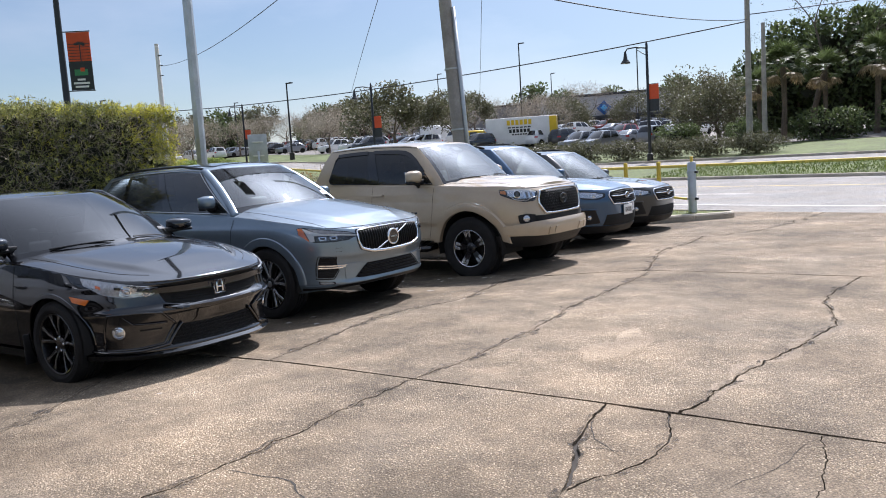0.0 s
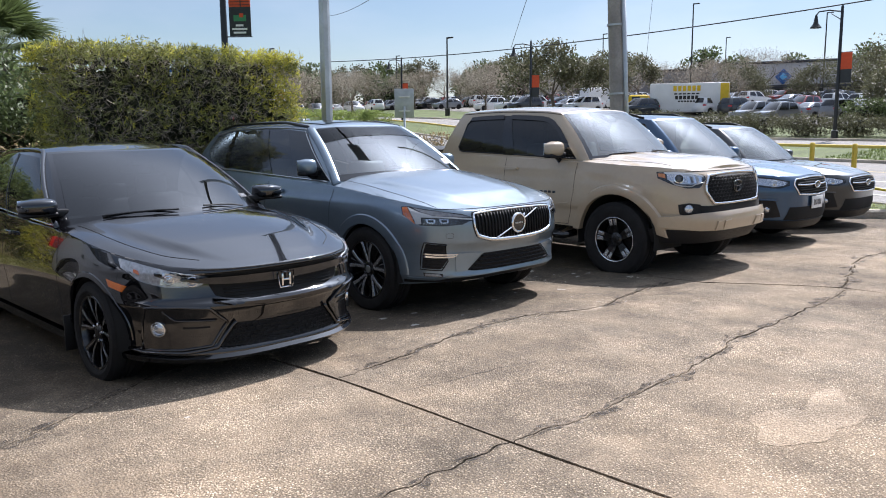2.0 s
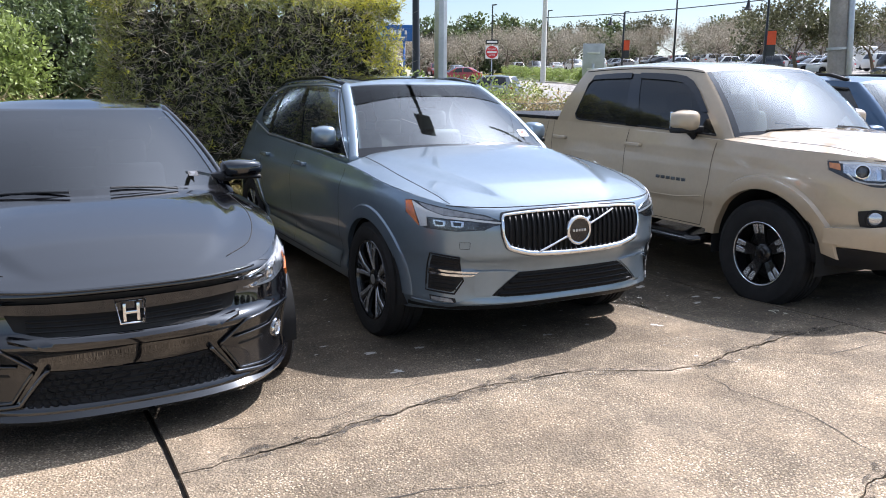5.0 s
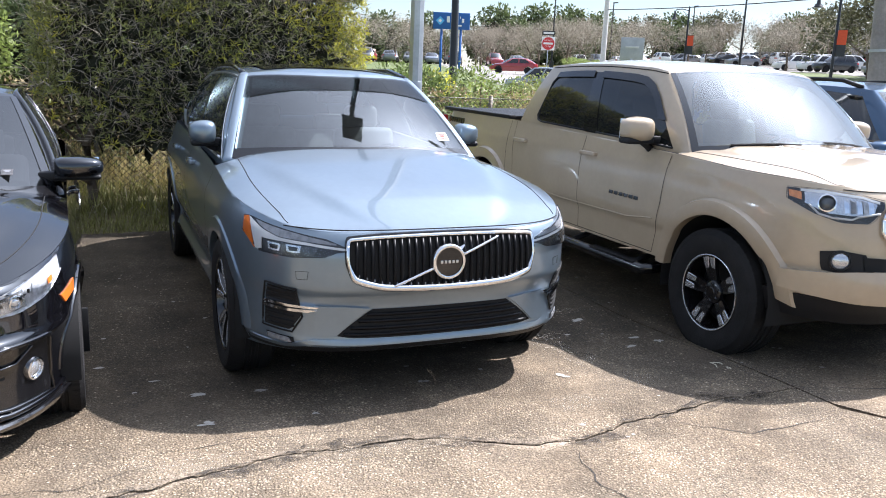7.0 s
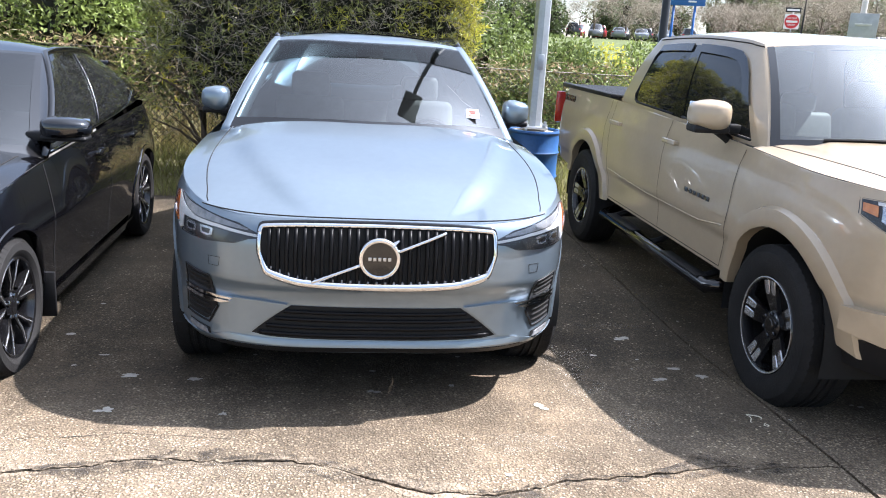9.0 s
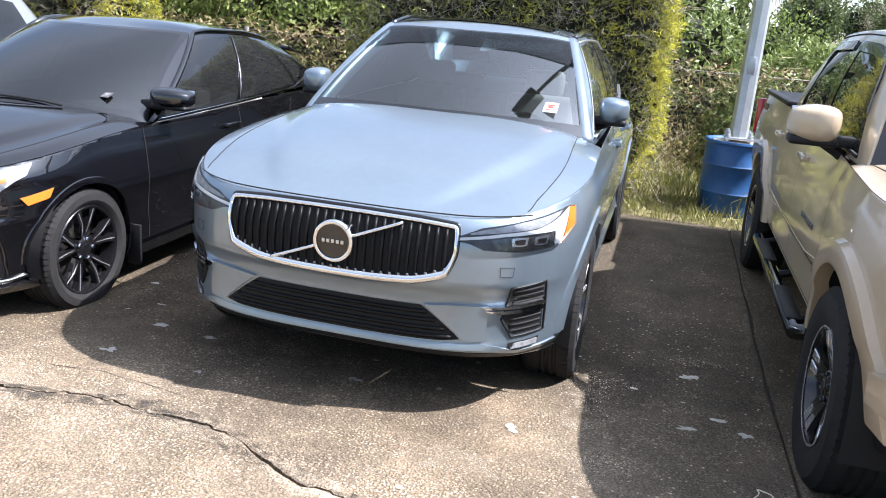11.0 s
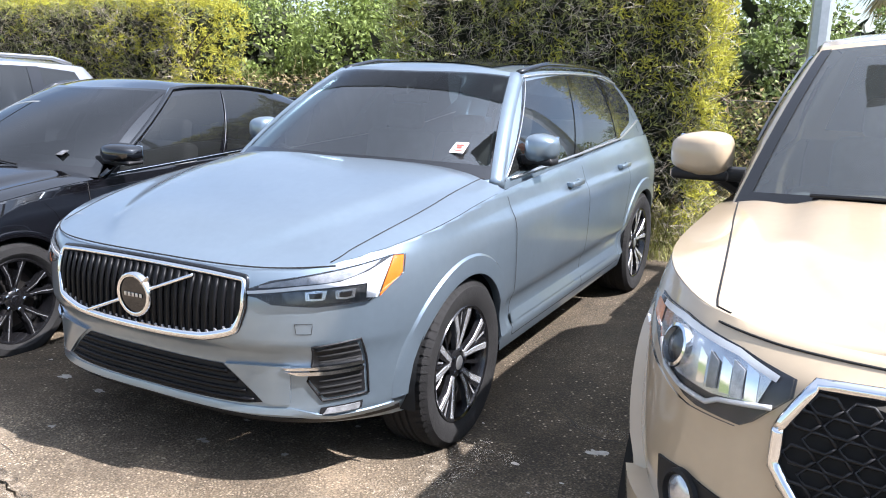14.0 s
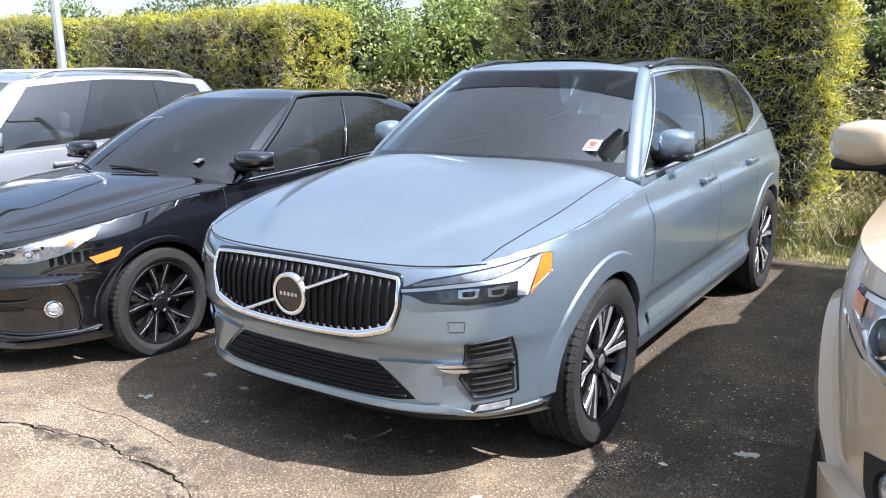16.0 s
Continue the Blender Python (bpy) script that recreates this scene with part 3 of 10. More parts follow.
def build_cabin(root, g, paint_m, low=False):
    """Pillars, panes and roof. g['panes']: (name, s0, s1, foot table, head table, material) for the left half; 'frame' material between."""
    cb = Cabin(g)
    n = 5 if low else 28
    segs = []
    s = 0.0
    for pn in g["panes"]:
        if pn[1] > s + 1e-4:
            segs.append((None, s, pn[1]))
        segs.append((pn, pn[1], pn[2]))
        s = pn[2]
    if s < 3:
        segs.append((None, s, 3.0))
    frame_v, frame_f = [], []

    def band(s0, s1, va, vb, nu, nv, sign):
        vs = []
        for i in range(nu):
            ss = s0 + (s1 - s0) * i / (nu - 1)
            a, b = va(ss), vb(ss)
            for j in range(nv):
                vs.append(cb.at(ss, a + (b - a) * j / (nv - 1), sign))
        fs = grid_faces(nu, nv)
        if sign > 0:
            fs = [tuple(reversed(q)) for q in fs]
        return vs, fs
    parts = {}
    for pn, s0, s1 in segs:
        nu = max(3, int(n * (s1 - s0) * 2))
        for sign in (1, -1):
            if pn is None:
                vf = band(s0, s1, lambda q: 0.0, lambda q: 1.0, nu, 9, sign)
                frame_v, frame_f = join((frame_v, frame_f), vf)
                continue
            lo = lambda q, t=pn[3]: lerp_at(t, q)
            hi = lambda q, t=pn[4]: lerp_at(t, q)
            for va, vb, nv in ((lambda q: 0.0, lo, 3), (hi, lambda q: 1.0, 3)):
                vf = band(s0, s1, va, vb, nu, nv, sign)
                frame_v, frame_f = join((frame_v, frame_f), vf)
            v, f = band(s0, s1, lo, hi, nu, 9, sign)
            nm = pn[0]
            key = nm if nm in ("windscreen", "rear_window") else (nm, sign)
            if key in parts:
                pv, pf, m = parts[key]
                pv, pf = join((pv, pf), (v, f))
                parts[key] = (pv, pf, m)
            else:
                parts[key] = (v, f, pn[5])
    piece("window_frame", frame_v, frame_f, g.get("frame", paint_m), root)
    for key, (v, f, m) in parts.items():
        ob = piece(key if isinstance(key, str) else key[0], v, f, m, root)
        ob.visible_shadow = False
    # roof
    vs = []
    ss = [3.0 * i / (24 if low else 60) for i in range((24 if low else 60) + 1)]
    nw = 9 if low else 15
    for q in ss:
        e = cb.loop(q, 1)
        zc = curve_at(g["line"], e.x)
        for j in range(nw):
            u = -1 + 2 * j / (nw - 1)
            vs.append(Vector((e.x, e.y * u, e.z + (zc - e.z) * (1 - abs(u) ** 2.6))))
    rf = piece("roof", vs, grid_faces(len(ss), nw), g.get("roof_m", paint_m), root)
    return cb


def line_on(fn, pts, w=0.006, lift=0.003, n=24):
    """A thin shut line on a surface, along points (a, b)."""
    out = []
    for (p, q) in zip(pts, pts[1:]):
        m = max(3, n // max(1, len(pts) - 1))
        a = [Vector(p).lerp(Vector(q), i / (m - 1)) for i in range(m)]
        d = (Vector(q) - Vector(p)).normalized()
        nrm = Vector((-d.y, d.x)) * w / 2
        out.append(skin(fn, [tuple(x + nrm) for x in a], [tuple(x - nrm) for x in a], lift, 0, m, 2))
    return join(*out)


def mirror_pair(root, x, y, z, size, shell_m, cap_m, cover=None):
    """Door mirrors on both sides: shell, foot, glass."""
    for s in (1, -1):
        e = new("door_mirror")
        e.parent = root
        L, Wd, H = size
        bm = bmesh.new()
        r = bmesh.ops.create_uvsphere(bm, u_segments=20, v_segments=12, radius=1.0)
        for v in bm.verts:
            c = v.co
            for i in range(3):
                c[i] = math.copysign(abs(c[i]) ** 0.56, c[i])
            if c.x < 0:
                c.x *= 0.35
            c.z *= 1.0 - 0.22 * max(0, c.y)
            c.x *= 1.0 - 0.25 * max(0, c.y)
        bmesh.ops.transform(bm, matrix=Matrix.Translation((x, s * (y + Wd / 2), z)) @ Matrix.Diagonal((L, s * Wd / 2, H / 2, 1)), verts=bm.verts)
        part("shell", bm, cap_m, e)
        bm = bmesh.new()
        box(bm, (x - L * 0.30, s * (y + Wd / 2), z), (0.008, Wd * 0.84, H * 0.78), None, 0.003)
        part("glass", bm, M_MIRROR, e)
        bm = bmesh.new()
        box(bm, (x + 0.02, s * (y + Wd * 0.48), z - H * 0.46), (L * 1.05, Wd * 0.92, H * 0.26), None, 0.016, 3)
        box(bm, (x + 0.03, s * (y + 0.0), z - H * 0.42), (0.07, 0.14, 0.05), None, 0.012)
        tube(bm, [(x - 0.02, s * (y - 0.07), z - H * 0.95), (x, s * (y - 0.01), z - H * 0.72), (x + 0.01, s * (y + 0.05), z - H * 0.48)], [0.03, 0.026, 0.03], 8)
        part("foot", bm, shell_m, e)


def seats(root, x_front, x_rear, y, z, m=None):
    """Front seats, rear bench, dashboard and steering wheel."""
    m = m or M_SEAT
    for s in (1, -1):
        bm = bmesh.new()
        box(bm, (x_front, s * y, z + 0.18), (0.16, 0.46, 0.62), Euler((0, radians(-14), 0)).to_matrix(), 0.05, 3)
        box(bm, (x_front - 0.13, s * y, z + 0.56), (0.1, 0.26, 0.17), Euler((0, radians(-8), 0)).to_matrix(), 0.04, 3)
        part("seat", bm, m, root)
    bm = bmesh.new()
    box(bm, (x_rear, 0, z + 0.12), (0.16, y * 3.2, 0.55), Euler((0, radians(-18), 0)).to_matrix(), 0.05, 3)
    for s in (1, -1):
        box(bm, (x_rear - 0.12, s * y, z + 0.45), (0.1, 0.26, 0.15), None, 0.04, 3)
    part("rear_bench", bm, m, root)
    v, f = path_tube([(0.19 * math.cos(a) * 0.35, 0.19 * math.sin(a), 0.19 * math.cos(a)) for a in [math.tau * k / 24 for k in range(25)]], 0.016, 8)
    wl = piece("steering_wheel", [Vector(p) + Vector((x_front + 0.5, y, z + 0.22)) for p in v], f, M_INTERIOR, root)


def tub(root, sh, x0, x1, z, m=None):
    """Cabin floor and the inside of the body sides below the windows."""
    w = sh.c["half"] * 0.86
    bm = bmesh.new()
    box(bm, ((x0 + x1) / 2, 0, z), (x0 - x1, w * 2, 0.02))
    part("cabin_floor", bm, M_INTERIOR, root)


def wells(root, c, R, W, arch_r, low=False):
    """The dark linings over the wheels."""
    for xa in c["axles"]:
        for s in (1, -1):
            n = 14
            vs = []
            for k in range(n + 1):
                a = math.pi * (-0.06 + 1.12 * k / n)
                for yy in (W * 0.42, W * 0.985):
                    vs.append((xa + arch_r * 1.02 * math.cos(a), s * yy, c["arch_z"] + arch_r * 1.02 * math.sin(a)))
            fs = grid_faces(n + 1, 2)
            o = len(vs)
            vs.append((xa, s * W * 0.42, c["arch_z"]))
            for k in range(n):
                fs.append((o, k * 2, (k + 1) * 2))
            piece("wheel_lining", vs, fs, M_VOID, root)


def arch_lips(root, sh, m, wide, proud, low=False):
    """A trim band round each wheel opening."""
    c = sh.c
    for xa in c["axles"]:
        for s in (1, -1):
            n = 30
            vs = []
            for k in range(n + 1):
                a = math.pi * (k / n)
                for r, o in ((c["arch"] - 0.004, -0.03), (c["arch"] - 0.004, proud * 0.8), (c["arch"] + wide * 0.12, proud), (c["arch"] + wide * 0.86, proud * 0.85), (c["arch"] + wide, -0.002)):
                    x = xa + r * math.cos(a)
                    z = max(c["arch_z"] + r * math.sin(a) * c.get("arch_k", 1.0), curve_at(c["sill"], x) - 0.02)
                    p = sh.sidep(x, z, s)
                    vs.append((p.x, p.y + s * o, z))
            fs = grid_faces(n + 1, 5)
            if s < 0:
                fs = [tuple(reversed(q)) for q in fs]
            piece("arch_trim", vs, fs, m, root)


def text_on(name, body, size, m, parent, mw, depth=0.003, align="CENTER"):
    """Raised lettering in the built-in font, as a mesh."""
    cu = bpy.data.curves.new(name, "FONT")
    cu.body, cu.size, cu.extrude, cu.align_x, cu.align_y = body, size, depth, align, "CENTER"
    cu.resolution_u = 3
    ob = new(name, cu)
    me = bpy.data.meshes.new_from_object(ob)
    bpy.data.objects.remove(ob)
    me.materials.clear()
    me.materials.append(m)
    ob = new(name, me)
    if parent is not None:
        ob.parent = parent
    ob.matrix_local = mw
    return ob


def car_base(root, c, g, paint_m, R, tw, rim, style, low=False, lower_m=None):
    """Body shell, bonnet, cabin, wheels and linings of a car."""
    sh = Shell(c)
    v, f = sh.build(8 if low else 44, 9 if low else 52)
    piece("body", v, f, paint_m, root, sharp=80)
    x_nose = max(e.x for e in sh.edge)
    v, f = sh.deck(x_nose, c["cowl_x"], 9 if low else 57)
    piece("bonnet", v, f, paint_m, root, sharp=40)
    v, f = sh.deck(c["back_x"], min(e.x for e in sh.edge), 9)
    if f:
        piece("rear_deck", v, f, c.get("deck_m", paint_m), root)
    # floor pan
    zf = min(z for _, z in c["sill"]) + 0.03
    bm = bmesh.new()
    box(bm, ((c["xm_f"] + c["xm_r"]) / 2, 0, zf + 0.04), (c["xm_f"] - c["xm_r"] + 0.7, c["half"] * 1.2, 0.08))
    part("underbody", bm, M_VOID, root)
    cb = build_cabin(root, g, paint_m, low)
    for xa in c["axles"]:
        for s in (1, -1):
            wheel(root, xa, s * (c["half"] - tw / 2 - c.get("inset", 0.02)), s, R, tw, rim, style, low)
    wells(root, c, R, c["half"] * 0.985, c["arch"])
    tub(root, sh, c["cowl_x"], c["back_x"], c.get("floor_z", 0.62))
    return sh, cb


def handles(root, sh, xs, z, m, length=0.2):
    for s in (1, -1):
        for x in xs:
            p = sh.sidep(x, z, s)
            bm = bmesh.new()
            box(bm, (x, p.y + s * 0.028, z), (length, 0.022, 0.032), None, 0.009, 3)
            box(bm, (x - length * 0.42, p.y + s * 0.012, z), (0.03, 0.03, 0.026), None, 0.005)
            box(bm, (x + length * 0.42, p.y + s * 0.012, z), (0.03, 0.03, 0.026), None, 0.005)
            part("door_handle", bm, m, root)


def shut_lines(root, sh, lines):
    for s in (1, -1):
        for ln in lines:
            v, f = line_on(lambda a, b, q=s: sh.sidep(a, b, q), ln, 0.005, 0.0025)
            piece("door_gap", v, f, M_VOID, root)


def wipers(root, cb, pairs):
    for s0, v0, s1, v1, sg0, sg1 in pairs:
        a, b = cb.at(s0, v0, sg0), cb.at(s1, v1, sg1)
        up = Vector((0.5, 0, 0.8)).normalized()
        pts = [a + up * 0.02, a.lerp(b, 0.3) + up * 0.028, a.lerp(b, 0.65) + up * 0.025, b + up * 0.016]
        v, f = path_tube(pts, 0.0065, 6)
        piece("wiper", v, f, M_PLASTIC, root)


def front_bits(root, sh, bits):
    """Pieces let into or set on the front: (name, material, top line, bottom line, off, deep, mirrored)."""
    for b in bits:
        nm, m, top, bot, off, deep, mir = b[:7]
        nu = b[7] if len(b) > 7 else 14
        fn = lambda a, z: sh.front(a, z)
        if mir:
            for s in (1, -1):
                v, f = skin(lambda a, z, q=s: sh.front(q * a, z), top, bot, off, deep, nu, 6)
                piece(nm, v, f, m, root)
        else:
            v, f = skin(fn, top, bot, off, deep, nu * 2, 6)
            piece(nm, v, f, m, root)


def rim_line(fn, pts, r, n=6, closed=False, per=6, lift=0.006):
    """A round trim strip on a surface along points (a, b)."""
    P = []
    q = list(pts) + ([pts[0]] if closed else [])
    for p0, p1 in zip(q, q[1:]):
        for k in range(per):
            t = k / per
            P.append((p0[0] + (p1[0] - p0[0]) * t, p0[1] + (p1[1] - p0[1]) * t))
    P.append(q[-1])
    W = []
    for a, b in P:
        p = fn(a, b)
        o = Vector((p.x, p.y * 0.3, 0)).normalized()
        W.append(p + o * lift)
    return path_tube(W, r, n)


def smooth_ring(pts, k=6):
    """A closed ring of points, rounded through its corners."""
    n, out = len(pts), []
    for i in range(n):
        p0, p1, p2, p3 = (Vector(pts[(i + j - 1) % n]) for j in range(4))
        for q in range(k):
            t = q / k
            h1, h2 = 0.2 * (p2 - p0), 0.2 * (p3 - p1)
            out.append(p1 * (2 * t ** 3 - 3 * t * t + 1) + h1 * (t ** 3 - 2 * t * t + t) + p2 * (3 * t * t - 2 * t ** 3) + h2 * (t ** 3 - t * t))
    return out + [out[0]]


def lamp_ball(root, sh, deg, z, r, s, m=None, ring=M_CHROME, lift=0.006):
    p = sh.front(s * deg, z)
    n = (sh.front(s * (deg + 1.5), z) - sh.front(s * (deg - 1.5), z)).cross(sh.front(s * deg, z + 0.02) - sh.front(s * deg, z - 0.02)).normalized()
    n = n if n.x > 0 else -n
    q = n.to_track_quat("Y", "Z").to_matrix().to_4x4()
    M = Matrix.Translation(p + n * lift) @ q
    v, f = lathe([(-0.015, r * 1.15), (0.008, r * 1.12), (0.010, r * 0.96), (-0.01, r * 0.9)], 24)
    piece("lamp_ring", [M @ Vector(x) for x in v], f, ring, root)
    v, f = lathe([(-0.004, r * 0.95), (0.005, r * 0.7), (0.010, r * 0.3), (0.011, 0.0)], 24)
    piece("lamp_lens", [M @ Vector(x) for x in v], f, m or M_LAMPSHELL, root)


# -- grey-blue crossover with a bright bar across its grille --
def build_grey_crossover(m):
    root = thing("crossover_suv", m, "grey-blue crossover with a chrome-framed black grille, parked on the concrete", "car", "cars in the parking row")
    c = dict(axles=(1.4325, -1.4325), half=0.95, arch=0.400, arch_z=0.365, inset=0.006,
             nose=[(0.18, 2.15), (0.27, 2.22), (0.33, 2.285), (0.36, 2.312), (0.385, 2.305), (0.43, 2.300), (0.54, 2.300), (0.60, 2.318), (0.64, 2.344), (0.78, 2.338), (0.87, 2.312), (0.92, 2.275), (1.1, 2.1)],
             tail=[(0.2, -2.25), (0.35, -2.34), (0.6, -2.37), (0.9, -2.33), (1.1, -2.26)],
             side=[(0.18, 0.90), (0.30, 0.955), (0.36, 0.970), (0.44, 0.946), (0.50, 0.950), (0.555, 0.980), (0.70, 0.995), (0.86, 1.0), (0.93, 0.990), (0.97, 0.967), (1.05, 0.94), (1.2, 0.88)],
             side_front=[(0.18, 0.91), (0.30, 0.960), (0.38, 0.985), (0.60, 0.995), (0.76, 1.0), (0.86, 0.996), (0.92, 0.986), (0.97, 0.966), (1.05, 0.94), (1.2, 0.88)],
             xm_f=1.35, xm_r=-1.55, p=2.5, q=3.7, pr=2.2, qr=4.0,
             edge=[(-2.4, 1.11), (-1.5, 1.135), (0.0, 1.095), (0.9, 1.062), (1.5, 1.012), (2.0, 0.952), (2.26, 0.903), (2.36, 0.892)],
             sill=[(-2.4, 0.32), (-1.9, 0.27), (1.8, 0.27), (2.1, 0.30), (2.4, 0.325)],
             crown=[(-2.4, 0.02), (0.0, 0.05), (0.9, 0.095), (1.2, 0.086), (1.8, 0.054), (2.2, 0.014), (2.34, 0.0)], crown_p=3.4,
             crease=(0.86, 0.50, 0.07, 0.022, 0.9, 2.27), ridge=(0.90, 0.10, 0.008, 1.0, 2.1), cowl_x=0.95, back_x=-1.9, floor_z=0.66)
    g = dict(base=(1.14, 0.92, 0.835, -1.93, 0.80, -2.16), roof=(0.34, 0.14, 0.595, -1.74, 0.55, -1.90), belly=0.03,
             belt=[(-2.3, 1.125), (-1.6, 1.115), (0.9, 1.04)], cowl=1.09, line=[(-1.95, 1.555), (-1.6, 1.60), (-0.9, 1.643), (-0.3, 1.652), (0.14, 1.635), (0.36, 1.60)],
             cant=0.055, bulge=0.045,
             panes=[("windscreen", 0.0, 0.982, [(0, 0.10), (0.5, 0.10), (0.982, 0.11)], [(0, 0.945), (0.982, 0.94)], M_GLASS_GREY),
                    ("front_window", 1.016, 1.375, [(1.0, 0.095), (1.4, 0.095)], [(1.05, 0.92), (1.4, 0.955)], M_GLASS_MID),
                    ("rear_side_window", 1.41, 1.70, [(1.4, 0.095), (1.7, 0.115)], [(1.4, 0.955), (1.7, 0.94)], M_GLASS_TINT),
                    ("quarter_window", 1.72, 1.93, [(1.72, 0.12), (1.86, 0.26), (1.93, 0.5)], [(1.72, 0.94), (1.93, 0.88)], M_GLASS_TINT),
                    ("rear_window", 2.2, 3.0, [(2.2, 0.12), (3.0, 0.1)], [(2.2, 0.9), (3, 0.93)], M_GLASS_TINT)])
    sh, cb = car_base(root, c, g, P_GREYBLUE, 0.37, 0.245, 0.255, "twin_five")
    arch_lips(root, sh, P_GREYBLUE, 0.085, 0.010)
    # gently rounded pillars beside the windscreen
    for s in (1, -1):
        v, f = path_tube([cb.at(1.0, 0.03 + 0.93 * k / 24, s) + Vector((-0.026, -s * 0.032, -0.016)) for k in range(25)], 0.05, 28)
        piece("front_pillar", v, f, P_GREYBLUE, root, sharp=0)
    # grille
    top = [(-16.7, 0.845), (-15.9, 0.872), (-8, 0.883), (0, 0.887), (8, 0.883), (15.9, 0.872), (16.7, 0.845)]
    bot = [(-16.7, 0.77), (-14.7, 0.692), (-8, 0.654), (0, 0.640), (8, 0.654), (14.7, 0.692), (16.7, 0.77)]
    front_bits(root, sh, [("grille_back", M_VOID, top, bot, -0.012, 0.0, False)])
    front_bits(root, sh, [("grille_panel", M_VOID, top, bot, 0.004, 0.03, False)])
    ys = [(-0.445 + k * 0.89 / 25) for k in range(26)]
    bars = []
    hw = sh.half(c["xm_f"], 0.8)
    for y in ys:
        th = math.degrees(math.asin((abs(y) / hw) ** (c["q"] / 2)))
        sg = -1 if y < 0 else 1
        zt, zb = lerp_at(top, sg * th) - 0.012, lerp_at(bot, sg * th) + 0.014
        P = [sh.front(sg * th, zb + (zt - zb) * k / 5) + Vector((0.010, 0, 0)) for k in range(6)]
        bars.append(path_tube(P, 0.0085, 6))
    for b in bars:
        gb = piece("grille_bar", *b, M_GRILLE, root, sharp=0)
        p = b[0][0]
        piece("bar_tip", *solid((p.x + 0.004, p.y, p.z + 0.004), (0.007, 0.010, 0.014), 0.003), M_LAMPGREY, gb)
    ring = smooth_ring(top + bot[::-1], 6)
    W = [sh.front(p[0], p[1]) + Vector((0.010, 0, 0)) for p in ring]
    v, f = path_tube(W, [0.0095 + 0.0095 * min(1, max(0, (0.74 - p[1]) / 0.06)) for p in ring], 10)
    piece("grille_frame", v, f, M_CHROME, root, sharp=0)
    W = [sh.front(p[0] * 1.02, 0.775 + (p[1] - 0.775) * 1.10) + Vector((0.002, 0, 0)) for p in ring]
    v, f = path_tube(W, 0.008, 6)
    piece("grille_surround", v, f, M_GLOSSBLACK, root, sharp=0)
    for sg in (-1, 1):
        slash = []
        for k in range(7):
            y = sg * (0.078 + 0.194 * k / 6)
            slash.append((math.copysign(math.degrees(math.asin((abs(y) / hw) ** (c["q"] / 2))), y), 0.764 + 0.106 * y / 0.272))
        v, f = rim_line(sh.front, slash, 0.0075, 6, False, 2, 0.022)
        piece("grille_slash", v, f, M_CHROME, root, sharp=0)
    M = Matrix.Translation((2.350, 0, 0.764)) @ Euler((0, 0, radians(-90))).to_matrix().to_4x4()
    v, f = lathe([(0.0, 0.086), (0.022, 0.085), (0.026, 0.079), (0.022, 0.070)], 40)
    piece("badge_ring", [M @ Vector(p) for p in v], f, M_CHROME, root, sharp=0)
    v, f = lathe([(0.0, 0.072), (0.018, 0.070), (0.019, 0.0)], 32)
    piece("badge_disc", [M @ Vector(p) for p in v], f, M_GLOSSBLACK, root)
    bm = bmesh.new()
    for k in range(5):
        box(bm, (2.371, -0.040 + k * 0.020, 0.764), (0.003, 0.013, 0.015), None, 0.0014)
    part("badge_mark", bm, M_SATIN, root)
    bm = bmesh.new()
    tube(bm, [(2.366, 0.052, 0.816), (2.366, 0.078, 0.842)], [0.016, 0.005], 3)
    part("badge_arrow", bm, M_CHROME, root)
    # lamps, vents, lower intake, lip
    for s in (1, -1):
        hl = new("headlamp")
        hl.parent = root
        fn = lambda a, z, q=s: sh.front(q * a, z)

        def put(nm, m, t, b, off, deep, nu=16):
            v, f = skin(fn, t, b, off, deep, nu, 5)
            piece(nm, v, f, m, hl)
        T = [(16.8, 0.836), (23, 0.872), (34, 0.893), (46, 0.914), (57, 0.934), (62, 0.930)]
        B = [(16.8, 0.818), (20, 0.812), (24, 0.790), (36, 0.780), (51, 0.785), (62, 0.866)]
        put("bowl", M_LAMPDARK, T, B, 0.002, 0.02)
        put("upper_lens", M_LAMPSMOKE, [(20, 0.852), (24, 0.867), (34, 0.888), (46, 0.908), (54, 0.924)], [(20, 0.846), (30, 0.856), (42, 0.866), (48, 0.885), (52, 0.905)], 0.005, 0.0)
        put("light_guide", M_DRL, [(16.8, 0.832), (30, 0.853), (42, 0.863), (50.5, 0.890)], [(16.8, 0.822), (30, 0.841), (42, 0.848), (50.5, 0.850)], 0.007, 0.004)
        put("light_guide", M_DRL, [(50.4, 0.890), (57.8, 0.930)], [(50.4, 0.798), (53.8, 0.795)], 0.007, 0.004, 8)
        put("reflector", M_CHROMEDARK, [(26, 0.832), (48, 0.842)], [(28, 0.794), (49, 0.792)], 0.004, 0.0)
        put("turn_lamp", M_AMBER, [(58.2, 0.931), (61.6, 0.927)], [(54.5, 0.795), (61.6, 0.868)], 0.007, 0.004, 6)
        put("cover", M_LENS, T, B, 0.012, 0.008)
        for a in (35.5, 44):
            put("projector", M_LAMPSHELL, [(a - 3.1, 0.834), (a, 0.838), (a + 3.1, 0.837)], [(a - 2.7, 0.806), (a, 0.802), (a + 2.7, 0.806)], 0.009, 0.006, 8)
            put("projector_lens", M_GLOSSBLACK, [(a - 1.9, 0.828), (a + 1.9, 0.830)], [(a - 1.6, 0.811), (a + 1.6, 0.811)], 0.012, 0.004, 6)
        vt = new("side_vent")
        vt.parent = root
